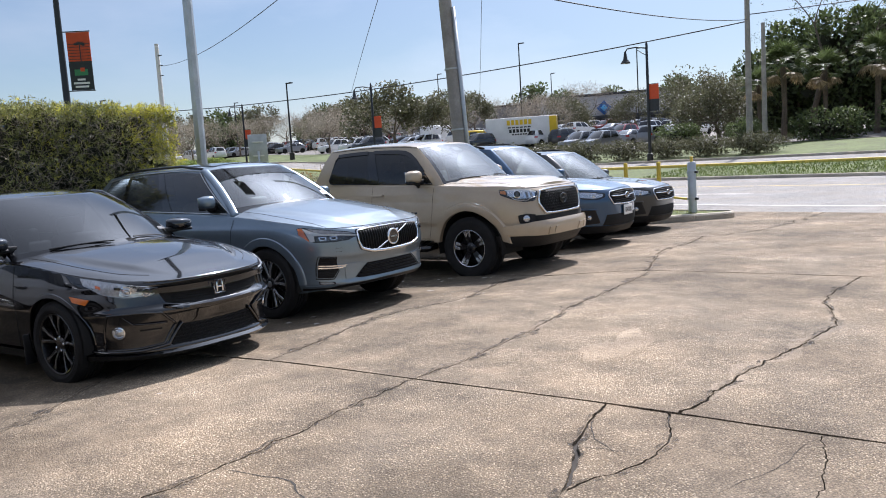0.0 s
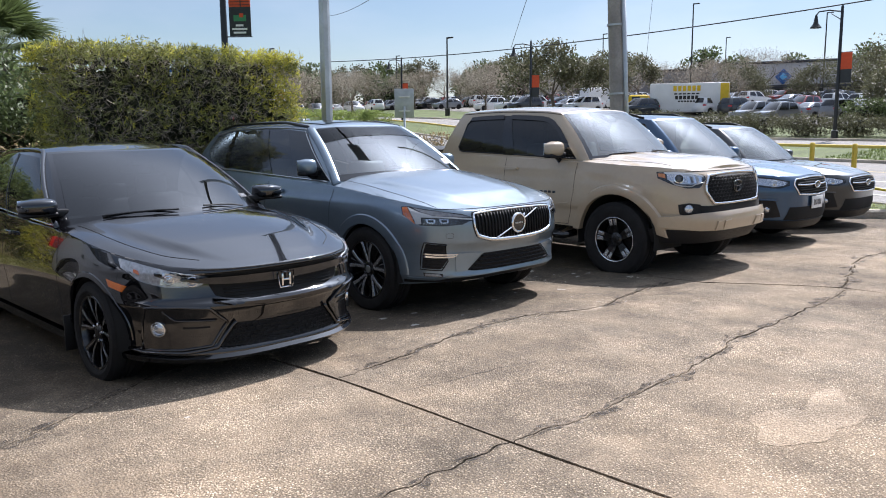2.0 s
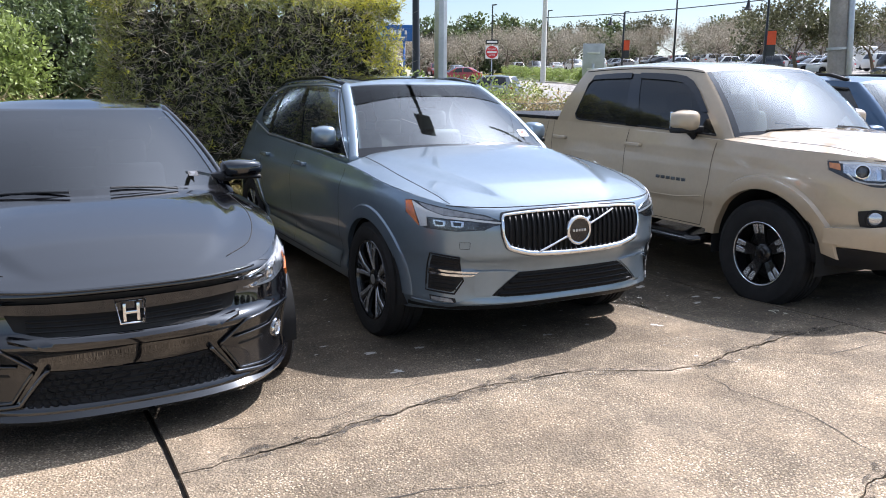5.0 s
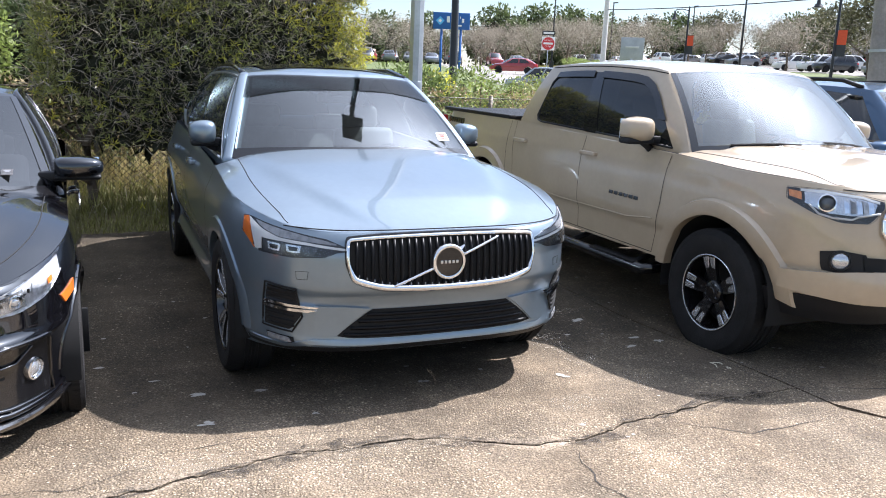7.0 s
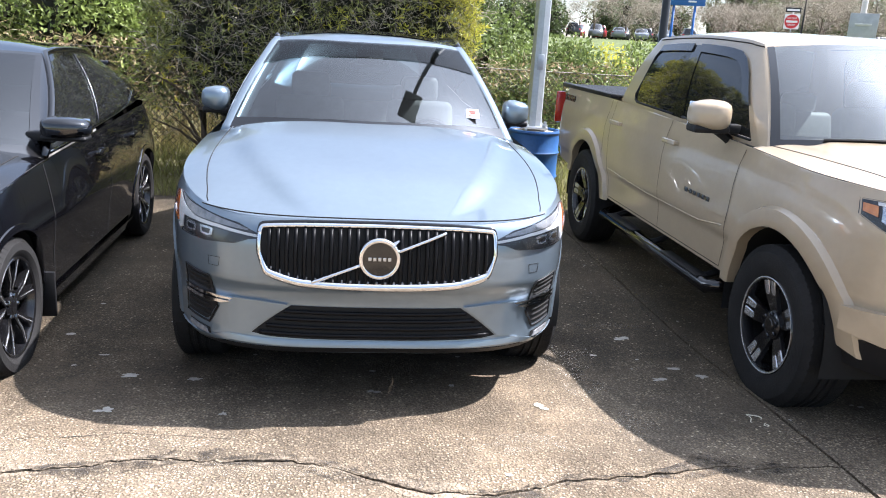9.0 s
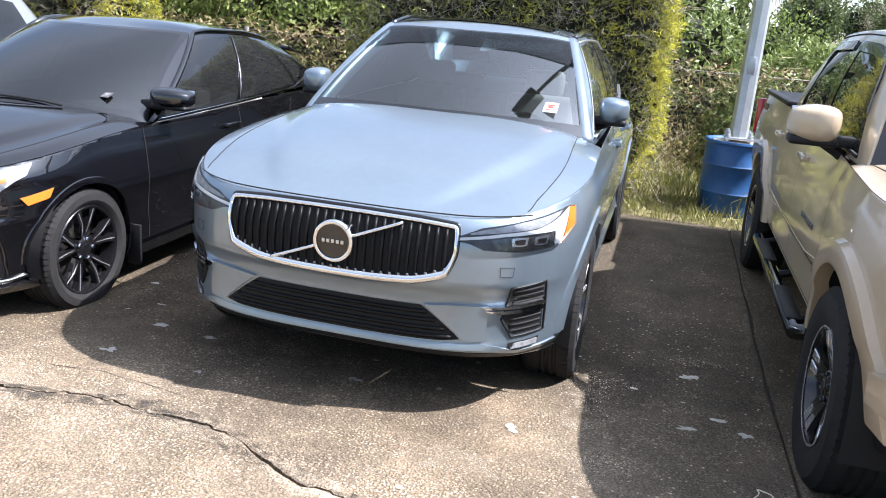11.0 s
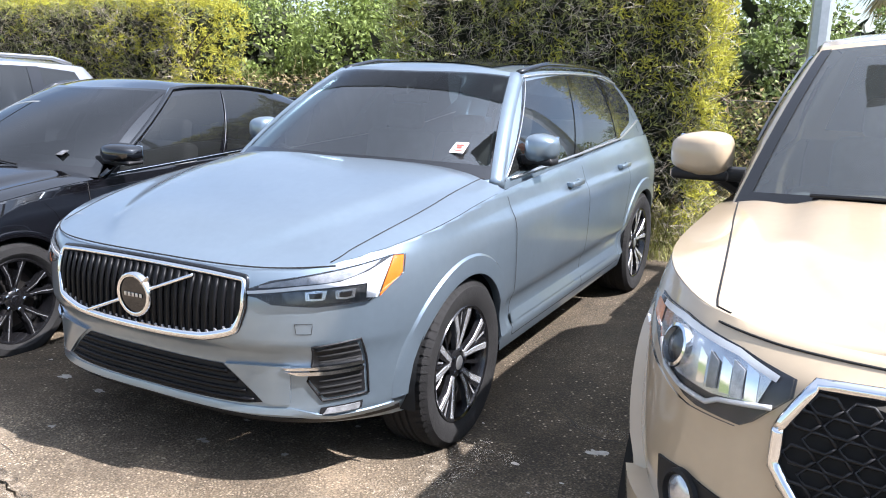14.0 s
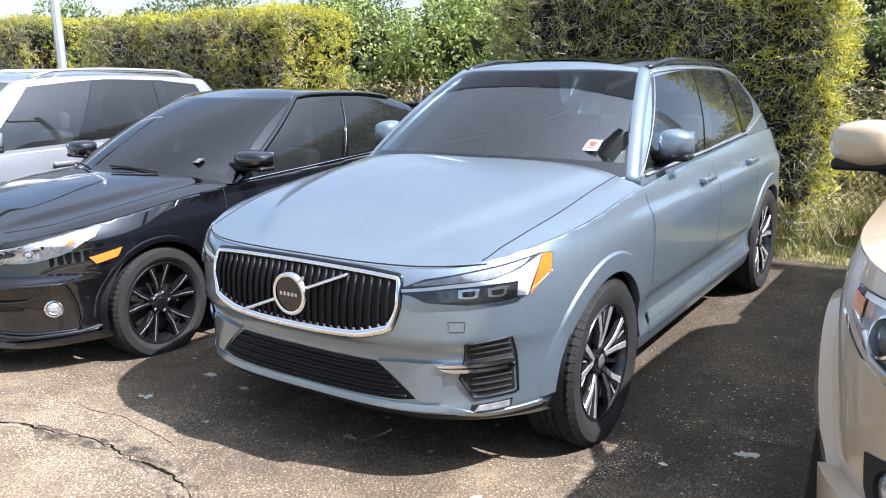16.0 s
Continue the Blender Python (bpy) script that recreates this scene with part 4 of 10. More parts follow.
        v, f = skin(fn, [(35, 0.622), (48, 0.636)], [(32, 0.50), (37, 0.42), (49.5, 0.43)], 0.003, 0.0, 14, 5)
        piece("recess", v, f, M_PLASTIC, vt)
        for k in range(8):
            z = 0.438 + 0.025 * k
            if abs(z - 0.535) < 0.02:
                continue
            v, f = rim_line(fn, [(35.5, z), (48.5, z + 0.008)], 0.005, 5, False, 8, 0.006)
            piece("vent_slat", v, f, M_VOID, vt, sharp=0)
        v, f = skin(fn, [(25, 0.548), (38, 0.552), (48.5, 0.560)], [(26, 0.537), (38, 0.538), (48.5, 0.546)], 0.018, 0.016, 16, 3)
        piece("vent_strip", v, f, M_CHROME, vt)
        v, f = skin(fn, [(25.5, 0.532), (38, 0.530), (48.5, 0.537)], [(29, 0.516), (38, 0.517), (48.5, 0.523)], 0.018, 0.016, 16, 3)
        piece("vent_strip", v, f, M_CHROME, vt)
        v, f = rim_line(fn, [(35, 0.63), (49.5, 0.645), (51, 0.42), (36.5, 0.41), (32, 0.49), (35, 0.63)], 0.005, 5, False, 6, 0.004)
        piece("vent_rim", v, f, M_PLASTIC, vt, sharp=0)
        v, f = skin(fn, [(36, 0.384), (49, 0.393)], [(36, 0.356), (49, 0.363)], 0.003, 0.0, 10, 3)
        piece("corner_recess", v, f, M_PLASTIC, root)
        v, f = skin(fn, [(38, 0.381), (48, 0.387)], [(37, 0.360), (48, 0.366)], 0.010, 0.006, 8, 3)
        piece("corner_lamp", v, f, M_LAMPSMOKE, root)
        v, f = rim_line(fn, [(30, 0.72), (35, 0.718), (34.8, 0.68), (30.5, 0.682)], 0.0009, 4, True, 3, 0.002)
        piece("washer_cap", v, f, M_VOID, root, sharp=0)
        v, f = skin(fn, [(10.2, 0.540), (17, 0.550), (27, 0.55)], [(20.0, 0.404), (23, 0.398), (27, 0.402)], 0.012, 0.014, 12, 5)
        piece("bumper_facet", v, f, P_GREYBLUE, root)
    front_bits(root, sh, [("lower_intake", M_VOID, [(-9.5, 0.535), (0, 0.532), (9.5, 0.535)], [(-19.6, 0.404), (-15, 0.394), (0, 0.388), (15, 0.394), (19.6, 0.404)], 0.003, 0.0, False)])
    for k, z in enumerate((0.412, 0.444, 0.478, 0.51)):
        a = 18.2 - (z - 0.40) * 66
        v, f = rim_line(sh.front, [(-a, z), (0, z - 0.004), (a, z)], 0.0085, 5, False, 12, 0.006)
        piece("intake_slat", v, f, M_GRILLE, root, sharp=0)
    v, f = skin(sh.front, [(-60, 0.352), (-40, 0.350), (-27, 0.386), (0, 0.382), (27, 0.386), (40, 0.350), (60, 0.352)], [(-60, 0.330), (-40, 0.330), (-27, 0.360), (0, 0.357), (27, 0.360), (40, 0.330), (60, 0.330)], 0.007, 0.02, 44, 3)
    piece("bumper_lip", v, f, P_GREYBLUE, root)
    v, f = skin(sh.front, [(-62, 0.328), (0, 0.354), (62, 0.328)], [(-62, 0.30), (0, 0.325), (62, 0.30)], 0.002, 0.02, 40, 3)
    piece("bumper_skirt", v, f, M_PLASTIC, root)
    # sides
    shut_lines(root, sh, [[(0.95, 1.03), (0.93, 0.75), (0.88, 0.33)], [(-0.15, 1.06), (-0.17, 0.33)], [(-1.05, 0.98), (-1.0, 0.75), (-0.95, 0.6)], [(0.88, 0.33), (-0.95, 0.33)]])
    handles(root, sh, (0.05, -0.93), 0.985, P_GREYBLUE)
    for s in (1, -1):
        P = [cb.at(1.035 + 0.915 * k / 24, 0.08 + (0.0 if k < 18 else (k - 18) * 0.03), s) + Vector((0, s * 0.006, 0)) for k in range(25)]
        P2 = [cb.at(1.02 + 0.93 * k / 24, 0.965 - (0.0 if k < 20 else (k - 20) * 0.02), s) + Vector((0, s * 0.006, 0)) for k in range(25)]
        v, f = path_tube(P, 0.008, 6)
        piece("window_trim", v, f, M_SATIN, root, sharp=0)
        v, f = path_tube(P2, 0.007, 6)
        piece("window_trim", v, f, M_SATIN, root, sharp=0)
        v, f = path_tube([cb.at(1.016 + 0.02 * k / 8, 0.075 + 0.885 * k / 8, s) + Vector((0, s * 0.003, 0)) for k in range(9)], 0.0032, 6)
        piece("window_trim", v, f, M_SATIN, root, sharp=0)
        for a, b in ((1.365, 1.42), (1.69, 1.73)):
            v, f = skin(lambda p, z, q=s: cb.at(p, z, q), [(a, 0.945), (a, 0.5), (a, 0.05)], [(b, 0.945), (b, 0.5), (b, 0.05)], 0.004, 0.0, 10, 3)
            piece("pillar_film", v, f, M_GLOSSBLACK, root)
        # roof rail
        Q = [cb.loop(1.01 + 0.95 * k / 24, 1) + Vector((0, -0.012, 0.03 * min(1, k / 5, (24 - k) / 4) + 0.004)) for k in range(25)]
        Q = [Vector((q.x, s * q.y, q.z)) for q in Q]
        v, f = path_tube(Q, 0.018, 8)
        piece("roof_rail", v, f, M_GLOSSBLACK, root, sharp=0)
        v, f = line_on(lambda a, b, q=s: sh.sidep(a, b, q), [(0.9, 0.42), (-0.9, 0.42)], 0.05, 0.014)
        piece("sill_trim", v, f, P_GREYBLUE, root)
    # dark panoramic roof pane
    vs = []
    for i in range(14):
        x = 0.16 - 1.25 * i / 13
        for j in range(9):
            u = -1 + 2 * j / 8
            vs.append(Vector((x, 0.44 * u, curve_at(g["line"], x) - 0.055 * abs(0.44 * u / 0.6) ** 2.6 + 0.006)))
    piece("roof_pane", vs, grid_faces(14, 9), M_GLOSSBLACK, root)
    bm = bmesh.new()
    box(bm, (-1.62, 0, 1.60), (0.16, 0.035, 0.05), None, 0.014, 3)
    part("aerial_fin", bm, P_GREYBLUE, root)
    mirror_pair(root, 0.52, 0.825, 1.222, (0.108, 0.165, 0.145), M_PLASTIC, P_GREYBLUE)
    wipers(root, cb, [(0.62, 0.05, 0.05, 0.06, 1, 1), (0.02, 0.045, 0.72, 0.085, -1, -1)])
    seats(root, -0.15, -1.1, 0.38, 0.72)
    dash(root, 0.75, 0.72, 1.0, g)
    screen_band(root, cb, 0.095, 0.994, 0.085, True)
    p = cb.at(0.76, 0.25, 1)
    sticker(root, p + Vector((0.006, 0, 0.008)), 0.075, 0.085)
    bonnet_gap(root, sh, [(0.92, 0.855), (1.3, 0.862), (1.57, 0.868), (1.8, 0.882), (1.98, 0.915), (2.10, 0.98)])
    v, f = rim_line(sh.front, [(-40, 0.918), (-20, 0.912), (0, 0.911), (20, 0.912), (40, 0.918)], 0.003, 4, False, 8, 0.002)
    piece("bonnet_front_gap", v, f, M_VOID, root, sharp=0)
    return root


def deck_point(sh, x, u):
    """A point of the bonnet at x, u of the way out to its edge."""
    es = sorted(((e.x, e.y, e.z) for e in sh.edge))
    y = lerp_at([(e[0], e[1]) for e in es], x)
    z = lerp_at([(e[0], e[2]) for e in es], x)
    return Vector((x, y * u, z + curve_at(sh.c["crown"], x) * (1 - abs(u) ** sh.c.get("crown_p", 2.2)) + sh.ridge(x, u)))


def bonnet_gap(root, sh, pts, r=0.0026, wide=False):
    """The dark gap between bonnet and wings, along (x, u) points, or (x, half-width) ones if wide."""
    es = sorted((e.x, e.y) for e in sh.edge)
    for s in (1, -1):
        P = []
        for k in range(37):
            x = pts[0][0] + (pts[-1][0] - pts[0][0]) * k / 36
            u = min(0.985, curve_at(pts, x) / lerp_at(es, x)) if wide else curve_at(pts, x)
            P.append(deck_point(sh, x, s * u))
        v, f = path_tube(P, r, 5)
        piece("bonnet_gap", v, f, M_VOID, root, sharp=0)


def dash(root, x, w, z, g):
    bm = bmesh.new()
    box(bm, (x - 0.05, 0, z - 0.06), (0.55, w * 2, 0.2), Euler((0, radians(6), 0)).to_matrix(), 0.06, 3)
    part("dashboard", bm, M_INTERIOR, root)


def screen_band(root, cb, foot=0.02, side=0.985, low_end=0.0, shade=False):
    """The camera housing and the mirror behind the top of the windscreen."""
    for s in (1, -1):
        # band of darker glass along the top, reaching lower at the sides
        if shade:
            v, f = skin(lambda a, b, q=s: cb.at(a, b, q), [(0, 0.95), (side * 0.5, 0.948), (side - 0.02, 0.945)], [(0, 0.755), (side * 0.5, 0.735), (side - 0.02, 0.65)], 0.004, 0.0, 20, 4)
            piece("top_band", v, f, M_GLASS_BAND, root).visible_shadow = False
        for top, bot in (([(0, foot + 0.04), (side, foot + 0.06)], [(0, foot - 0.03), (side * 0.9, max(low_end - 0.03, foot - 0.08, 0.0)), (side, low_end)]), ([(side - 0.05, 0.96), (side - 0.05, 0.5), (side - 0.05, foot + 0.06)], [(side, 0.96), (side, 0.5), (side, foot + 0.02)])):
            v, f = skin(lambda a, b, q=s: cb.at(a, b, q), top, bot, 0.003, 0.0, 16, 3)
            piece("screen_border", v, f, M_GLOSSBLACK, root)
    p = cb.at(0.0, 0.84)
    bm = bmesh.new()
    box(bm, p + Vector((-0.05, 0, -0.035)), (0.13, 0.16, 0.05), Euler((0, radians(28), 0)).to_matrix(), 0.018, 3)
    part("sensor_housing", bm, M_PLASTIC, root)
    bm = bmesh.new()
    box(bm, p + Vector((-0.17, 0, -0.10)), (0.03, 0.24, 0.065), None, 0.014, 3)
    part("inner_mirror", bm, M_INTERIOR, root)


def sticker(root, p, w, h, m=None, tilt=-58):
    bm = bmesh.new()
    R = Euler((0, radians(tilt), 0)).to_matrix()
    box(bm, p, (0.002, w, h), R)
    part("windscreen_sticker", bm, m or M_STICKER, root, "paper sticker with red print" if m is None else "faded grey paper sticker")
    bm = bmesh.new()
    for dz, ww, hh in ((0.2, 0.6, 0.16), (-0.02, 0.4, 0.2), (-0.27, 0.7, 0.1)):
        box(bm, p + R @ Vector((0.0022, 0, dz * h)), (0.001, ww * w, hh * h), R)
    part("sticker_print", bm, M_PRINT if m is None else M_LAMPGREY, root)


# -- black hatchback --
def build_black_hatchback(m):
    root = thing("hatchback", m, "glossy black hatchback with black wheels, parked in the row", "car", "cars in the parking row")
    c = dict(axles=(1.35, -1.35), half=0.90, arch=0.355, arch_z=0.325, inset=0.015,
             nose=[(0.20, 2.08), (0.225, 2.17), (0.25, 2.195), (0.29, 2.165), (0.40, 2.155), (0.50, 2.19), (0.545, 2.225), (0.58, 2.175), (0.68, 2.155), (0.712, 2.155), (0.735, 2.185), (0.765, 2.165), (0.81, 2.08), (0.95, 1.8)],
             tail=[(0.2, -2.2), (0.4, -2.3), (0.7, -2.33), (0.95, -2.28), (1.1, -2.2)],
             side=[(0.12, 0.90), (0.25, 0.955), (0.45, 0.975), (0.62, 1.0), (0.72, 0.985), (0.85, 0.955), (0.95, 0.925), (1.1, 0.85)],
             xm_f=1.2, xm_r=-1.5, p=2.25, q=3.1, pr=2.2, qr=3.6,
             edge=[(-2.4, 1.0), (-1.5, 0.985), (0.0, 0.94), (0.8, 0.915), (1.35, 0.875), (1.8, 0.815), (2.05, 0.775), (2.2, 0.757)],
             sill=[(-2.4, 0.25), (-1.8, 0.18), (1.65, 0.18), (1.85, 0.205), (2.3, 0.22)],
             crown=[(-2.4, 0.02), (0.0, 0.04), (0.8, 0.085), (1.6, 0.07), (2.0, 0.035), (2.17, 0.0)], crown_p=2.4,
             crease=(0.82, 0.60, 0.06, 0.020, 0.75, 2.08), ridge=(0.90, 0.09, 0.012, 0.7, 2.0), cowl_x=0.75, back_x=-1.9, floor_z=0.52)
    g = dict(base=(1.10, 0.70, 0.815, -2.0, 0.73, -2.2), roof=(0.10, -0.12, 0.59, -1.35, 0.53, -1.55), belly=0.03,
             belt=[(-2.2, 1.03), (-1.6, 1.0), (0.7, 0.915)], cowl=0.99, line=[(-1.7, 1.315), (-1.3, 1.40), (-0.75, 1.468), (-0.3, 1.478), (0.12, 1.42)],
             cant=0.05, bulge=0.05,
             panes=[("windscreen", 0.0, 0.98, [(0, 0.02), (0.98, 0.03)], [(0, 0.97), (0.98, 0.96)], M_GLASS_DARK),
                    ("front_window", 1.03, 1.38, [(1.0, 0.05), (1.5, 0.05)], [(1.05, 0.90), (1.5, 0.95)], M_GLASS_TINT),
                    ("rear_side_window", 1.41, 1.78, [(1.4, 0.06), (1.8, 0.1)], [(1.4, 0.95), (1.8, 0.90)], M_GLASS_TINT),
                    ("quarter_window", 1.80, 1.93, [(1.8, 0.11), (1.93, 0.4)], [(1.8, 0.90), (1.93, 0.72)], M_GLASS_TINT),
                    ("rear_window", 2.15, 3.0, [(2.15, 0.1), (3.0, 0.08)], [(2.15, 0.9), (3, 0.95)], M_GLASS_TINT)])
    sh, cb = car_base(root, c, g, P_BLACK, 0.325, 0.225, 0.235, "dark_five")
    arch_lips(root, sh, P_BLACK, 0.03, 0.008)
    # upper grille: a thin slot, a gloss bar, and the black mesh below it
    front_bits(root, sh, [("grille_back", M_VOID, [(-24, 0.742), (0, 0.735), (24, 0.742)], [(-19, 0.60), (-12, 0.572), (0, 0.565), (12, 0.572), (19, 0.60)], 0.003, 0.0, False)])
    v, f = skin(sh.front, [(-33, 0.722), (-20, 0.713), (0, 0.706), (20, 0.713), (33, 0.722)], [(-33, 0.700), (-20, 0.672), (0, 0.652), (20, 0.672), (33, 0.700)], 0.028, 0.03, 40, 5)
    piece("grille_wing", v, f, M_GLOSSBLACK, root, "gloss black bar across the grille")
    for z in (0.585, 0.605, 0.625):
        v, f = rim_line(sh.front, [(-16, z + 0.012), (0, z), (16, z + 0.012)], 0.004, 5, False, 10, 0.008)
        piece("grille_slat", v, f, M_VOID, root, sharp=0)
    v, f = rim_line(sh.front, [(-30, 0.765), (-14, 0.757), (0, 0.753), (14, 0.757), (30, 0.765)], 0.006, 6, False, 10, 0.004)
    piece("bonnet_lip", v, f, P_BLACK, root, sharp=0)
    v, f = skin(sh.front, [(-21, 0.575), (-12, 0.556), (0, 0.552), (12, 0.556), (21, 0.575)], [(-21, 0.56), (-12, 0.535), (0, 0.53), (12, 0.535), (21, 0.56)], 0.018, 0.02, 40, 4)
    piece("bumper_crease", v, f, P_BLACK, root)
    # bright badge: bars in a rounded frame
    bm = bmesh.new()
    x = 2.212
    for y in (-0.027, 0.027):
        box(bm, (x, y, 0.652), (0.012, 0.014, 0.078), None, 0.004)
    box(bm, (x, 0, 0.652), (0.012, 0.05, 0.014), None, 0.004)
    part("badge_mark", bm, M_CHROME, root)
    v, f = path_tube([(x, 0.046, 0.604), (x, 0.058, 0.701), (x, -0.058, 0.701), (x, -0.046, 0.604), (x, 0.046, 0.604)], 0.006, 6)
    piece("badge_frame", v, f, M_CHROME, root, sharp=0)
    bonnet_gap(root, sh, [(0.85, 0.88), (1.4, 0.86), (1.8, 0.84), (1.98, 0.74)])
    # lower intake with its mesh
    front_bits(root, sh, [("lower_intake", M_VOID, [(-14, 0.42), (0, 0.405), (14, 0.42)], [(-21, 0.282), (0, 0.268), (21, 0.282)], 0.004, 0.0, False)])
    cells = []
    for r in range(5):
        for k in range(30):
            a = -30 + 2 * k + (r % 2)
            if abs(a) > 30:
                continue
            z = 0.288 + r * 0.026
            if abs(a) > 19.5 - (z - 0.28) * 40:
                continue
            pts = [(a + 0.9 * math.cos(q), z + 0.0135 * math.sin(q)) for q in [math.tau * i / 6 for i in range(7)]]
            cells.append(rim_line(sh.front, pts, 0.0032, 3, False, 1, 0.008))
    v, f = join(*cells)
    ob = piece("intake_mesh", v, f, M_PLASTIC, root, sharp=0)
    v, f = skin(sh.front, [(-68, 0.25), (-40, 0.245), (0, 0.245), (40, 0.245), (68, 0.25)], [(-68, 0.215), (-40, 0.22), (0, 0.222), (40, 0.22), (68, 0.215)], 0.03, 0.035, 44, 3)
    piece("front_lip", v, f, M_GLOSSBLACK, root)
    for s in (1, -1):
        hl = new("headlamp")
        hl.parent = root
        fn = lambda a, z, q=s: sh.front(q * a, z)

        def put(nm, m, t, b, off, deep, nu=16, par=hl):
            v, f = skin(fn, t, b, off, deep, nu, 5)
            piece(nm, v, f, m, par)
        T = [(20.5, 0.714), (34, 0.745), (48, 0.782), (62, 0.818)]
        B = [(21, 0.694), (25, 0.664), (38, 0.658), (50, 0.69), (62, 0.765)]
        put("bowl", M_LAMPCLEAR, T, B, 0.002, 0.02)
        put("reflector", M_LAMPSHELL, [(22.5, 0.71), (34, 0.735), (42, 0.752)], [(25, 0.674), (34, 0.668), (42, 0.678)], 0.005, 0.0)
        put("outer_reflector", M_LAMPCLEAR, [(46, 0.763), (52, 0.782), (59, 0.80)], [(45, 0.69), (51, 0.705), (59, 0.76)], 0.005, 0.0, 8)
        put("turn_lamp", M_AMBER, [(53, 0.755), (55.5, 0.763)], [(52.6, 0.732), (55.5, 0.744)], 0.009, 0.0, 5)
        put("cover", M_LENS, T, B, 0.011, 0.008)
        for a, z in ((28, 0.692), (38, 0.705)):
            lamp_ball(hl, sh, a, z, 0.028, s)
        sc = new("fog_scoop")
        sc.parent = root
        put("recess", M_GLOSSBLACK, [(16, 0.44), (24, 0.528), (36, 0.54), (51, 0.55)], [(16, 0.415), (23, 0.292), (36, 0.28), (55, 0.275)], 0.003, 0.0, 22, sc)
        v, f = rim_line(fn, [(55, 0.275), (52, 0.54), (36, 0.548), (24, 0.536), (15.5, 0.432), (22.5, 0.296), (36, 0.278), (55, 0.272)], 0.009, 6, False, 8, 0.008)
        piece("scoop_rim", v, f, P_BLACK, sc, sharp=0)
        v, f = rim_line(fn, [(44, 0.52), (38, 0.46), (20, 0.452)], 0.006, 5, False, 10, 0.012)
        piece("scoop_ridge", v, f, P_BLACK, sc, sharp=0)
        v, f = skin(fn, [(23, 0.425), (34, 0.428)], [(22, 0.405), (34, 0.405)], 0.004, 0.0, 8, 3)
        piece("scoop_slot", v, f, M_VOID, sc)
        v, f = rim_line(fn, [(12.5, 0.43), (20.5, 0.285), (36, 0.262), (56, 0.26), (68, 0.285)], 0.012, 6, False, 10, 0.012)
        piece("scoop_fin", v, f, P_BLACK, sc, sharp=0)
        lamp_ball(sc, sh, 45, 0.405, 0.042, s, M_LAMPSHELL, M_CHROME)
        # amber side marker ahead of the wheel
        v, f = skin(lambda a, b, q=s: sh.sidep(a, b, q), [(1.74, 0.66), (1.57, 0.69)], [(1.71, 0.622), (1.60, 0.645)], 0.006, 0.006, 6, 3)
        piece("side_marker", v, f, M_AMBER, root)
        v, f = line_on(lambda a, b, q=s: sh.sidep(a, b, q), [(0.95, 0.21), (-0.95, 0.21)], 0.07, 0.02)
        piece("side_skirt", v, f, M_GLOSSBLACK, root)
        bm = bmesh.new()
        box(bm, (0.955, s * 0.87, 0.25), (0.02, 0.09, 0.24), None, 0.006)
        part("mud_flap", bm, M_PLASTIC, root)
        # rounded edge of the screen pillar and the roof above the doors
        P = [cb.at(1.004, k / 8, s) for k in range(8)] + [cb.at(1.004 + 0.93 * k / 24, 1.0, s) for k in range(25)]
        v, f = path_tube(P, 0.02, 8)
        piece("roof_edge", v, f, P_BLACK, root, sharp=0)
        P = [cb.at(1.0 + 0.94 * k / 20, 0.03 + (0 if k < 16 else (k - 16) * 0.05), s) + Vector((0, s * 0.006, 0)) for k in range(21)]
        v, f = path_tube(P, 0.005, 6)
        piece("window_trim", v, f, M_CHROME, root, sharp=0)
        P = [cb.at(1.395, 0.05 + 0.9 * k / 8, s) + Vector((0, s * 0.006, 0)) for k in range(9)]
        v, f = path_tube(P, 0.004, 5)
        piece("pillar_strip", v, f, M_CHROMEDARK, root, sharp=0)
    shut_lines(root, sh, [[(0.82, 0.91), (0.85, 0.6), (0.80, 0.26)], [(-0.30, 0.95), (-0.28, 0.26)], [(-1.15, 0.93), (-1.0, 0.6), (-0.92, 0.4)]])
    handles(root, sh, (-0.15, -1.05), 0.83, P_BLACK)
    mirror_pair(root, 0.58, 0.78, 1.065, (0.12, 0.255, 0.115), M_PLASTIC, P_BLACK)
    wipers(root, cb, [(0.55, 0.03, 0.10, 0.055, 1, 1), (0.15, 0.03, 0.72, 0.055, -1, -1)])
    seats(root, -0.25, -1.1, 0.36, 0.55)
    dash(root, 0.62, 0.66, 0.9, g)
    screen_band(root, cb)
    sticker(root, cb.at(0.74, 0.17, 1) + Vector((0.008, 0, 0.01)), 0.055, 0.06, M_FADED, -67)
    bm = bmesh.new()
    box(bm, (-1.35, 0, 1.37), (0.12, 0.03, 0.05), None, 0.012, 3)
    part("aerial_fin", bm, P_BLACK, root)
    v, f = solid((-1.78, 0, 1.275), (0.3, 1.15, 0.03), 0.012, 3, Euler((0, radians(-10), 0)).to_matrix())
    piece("roof_spoiler", v, f, P_BLACK, root)
    return root


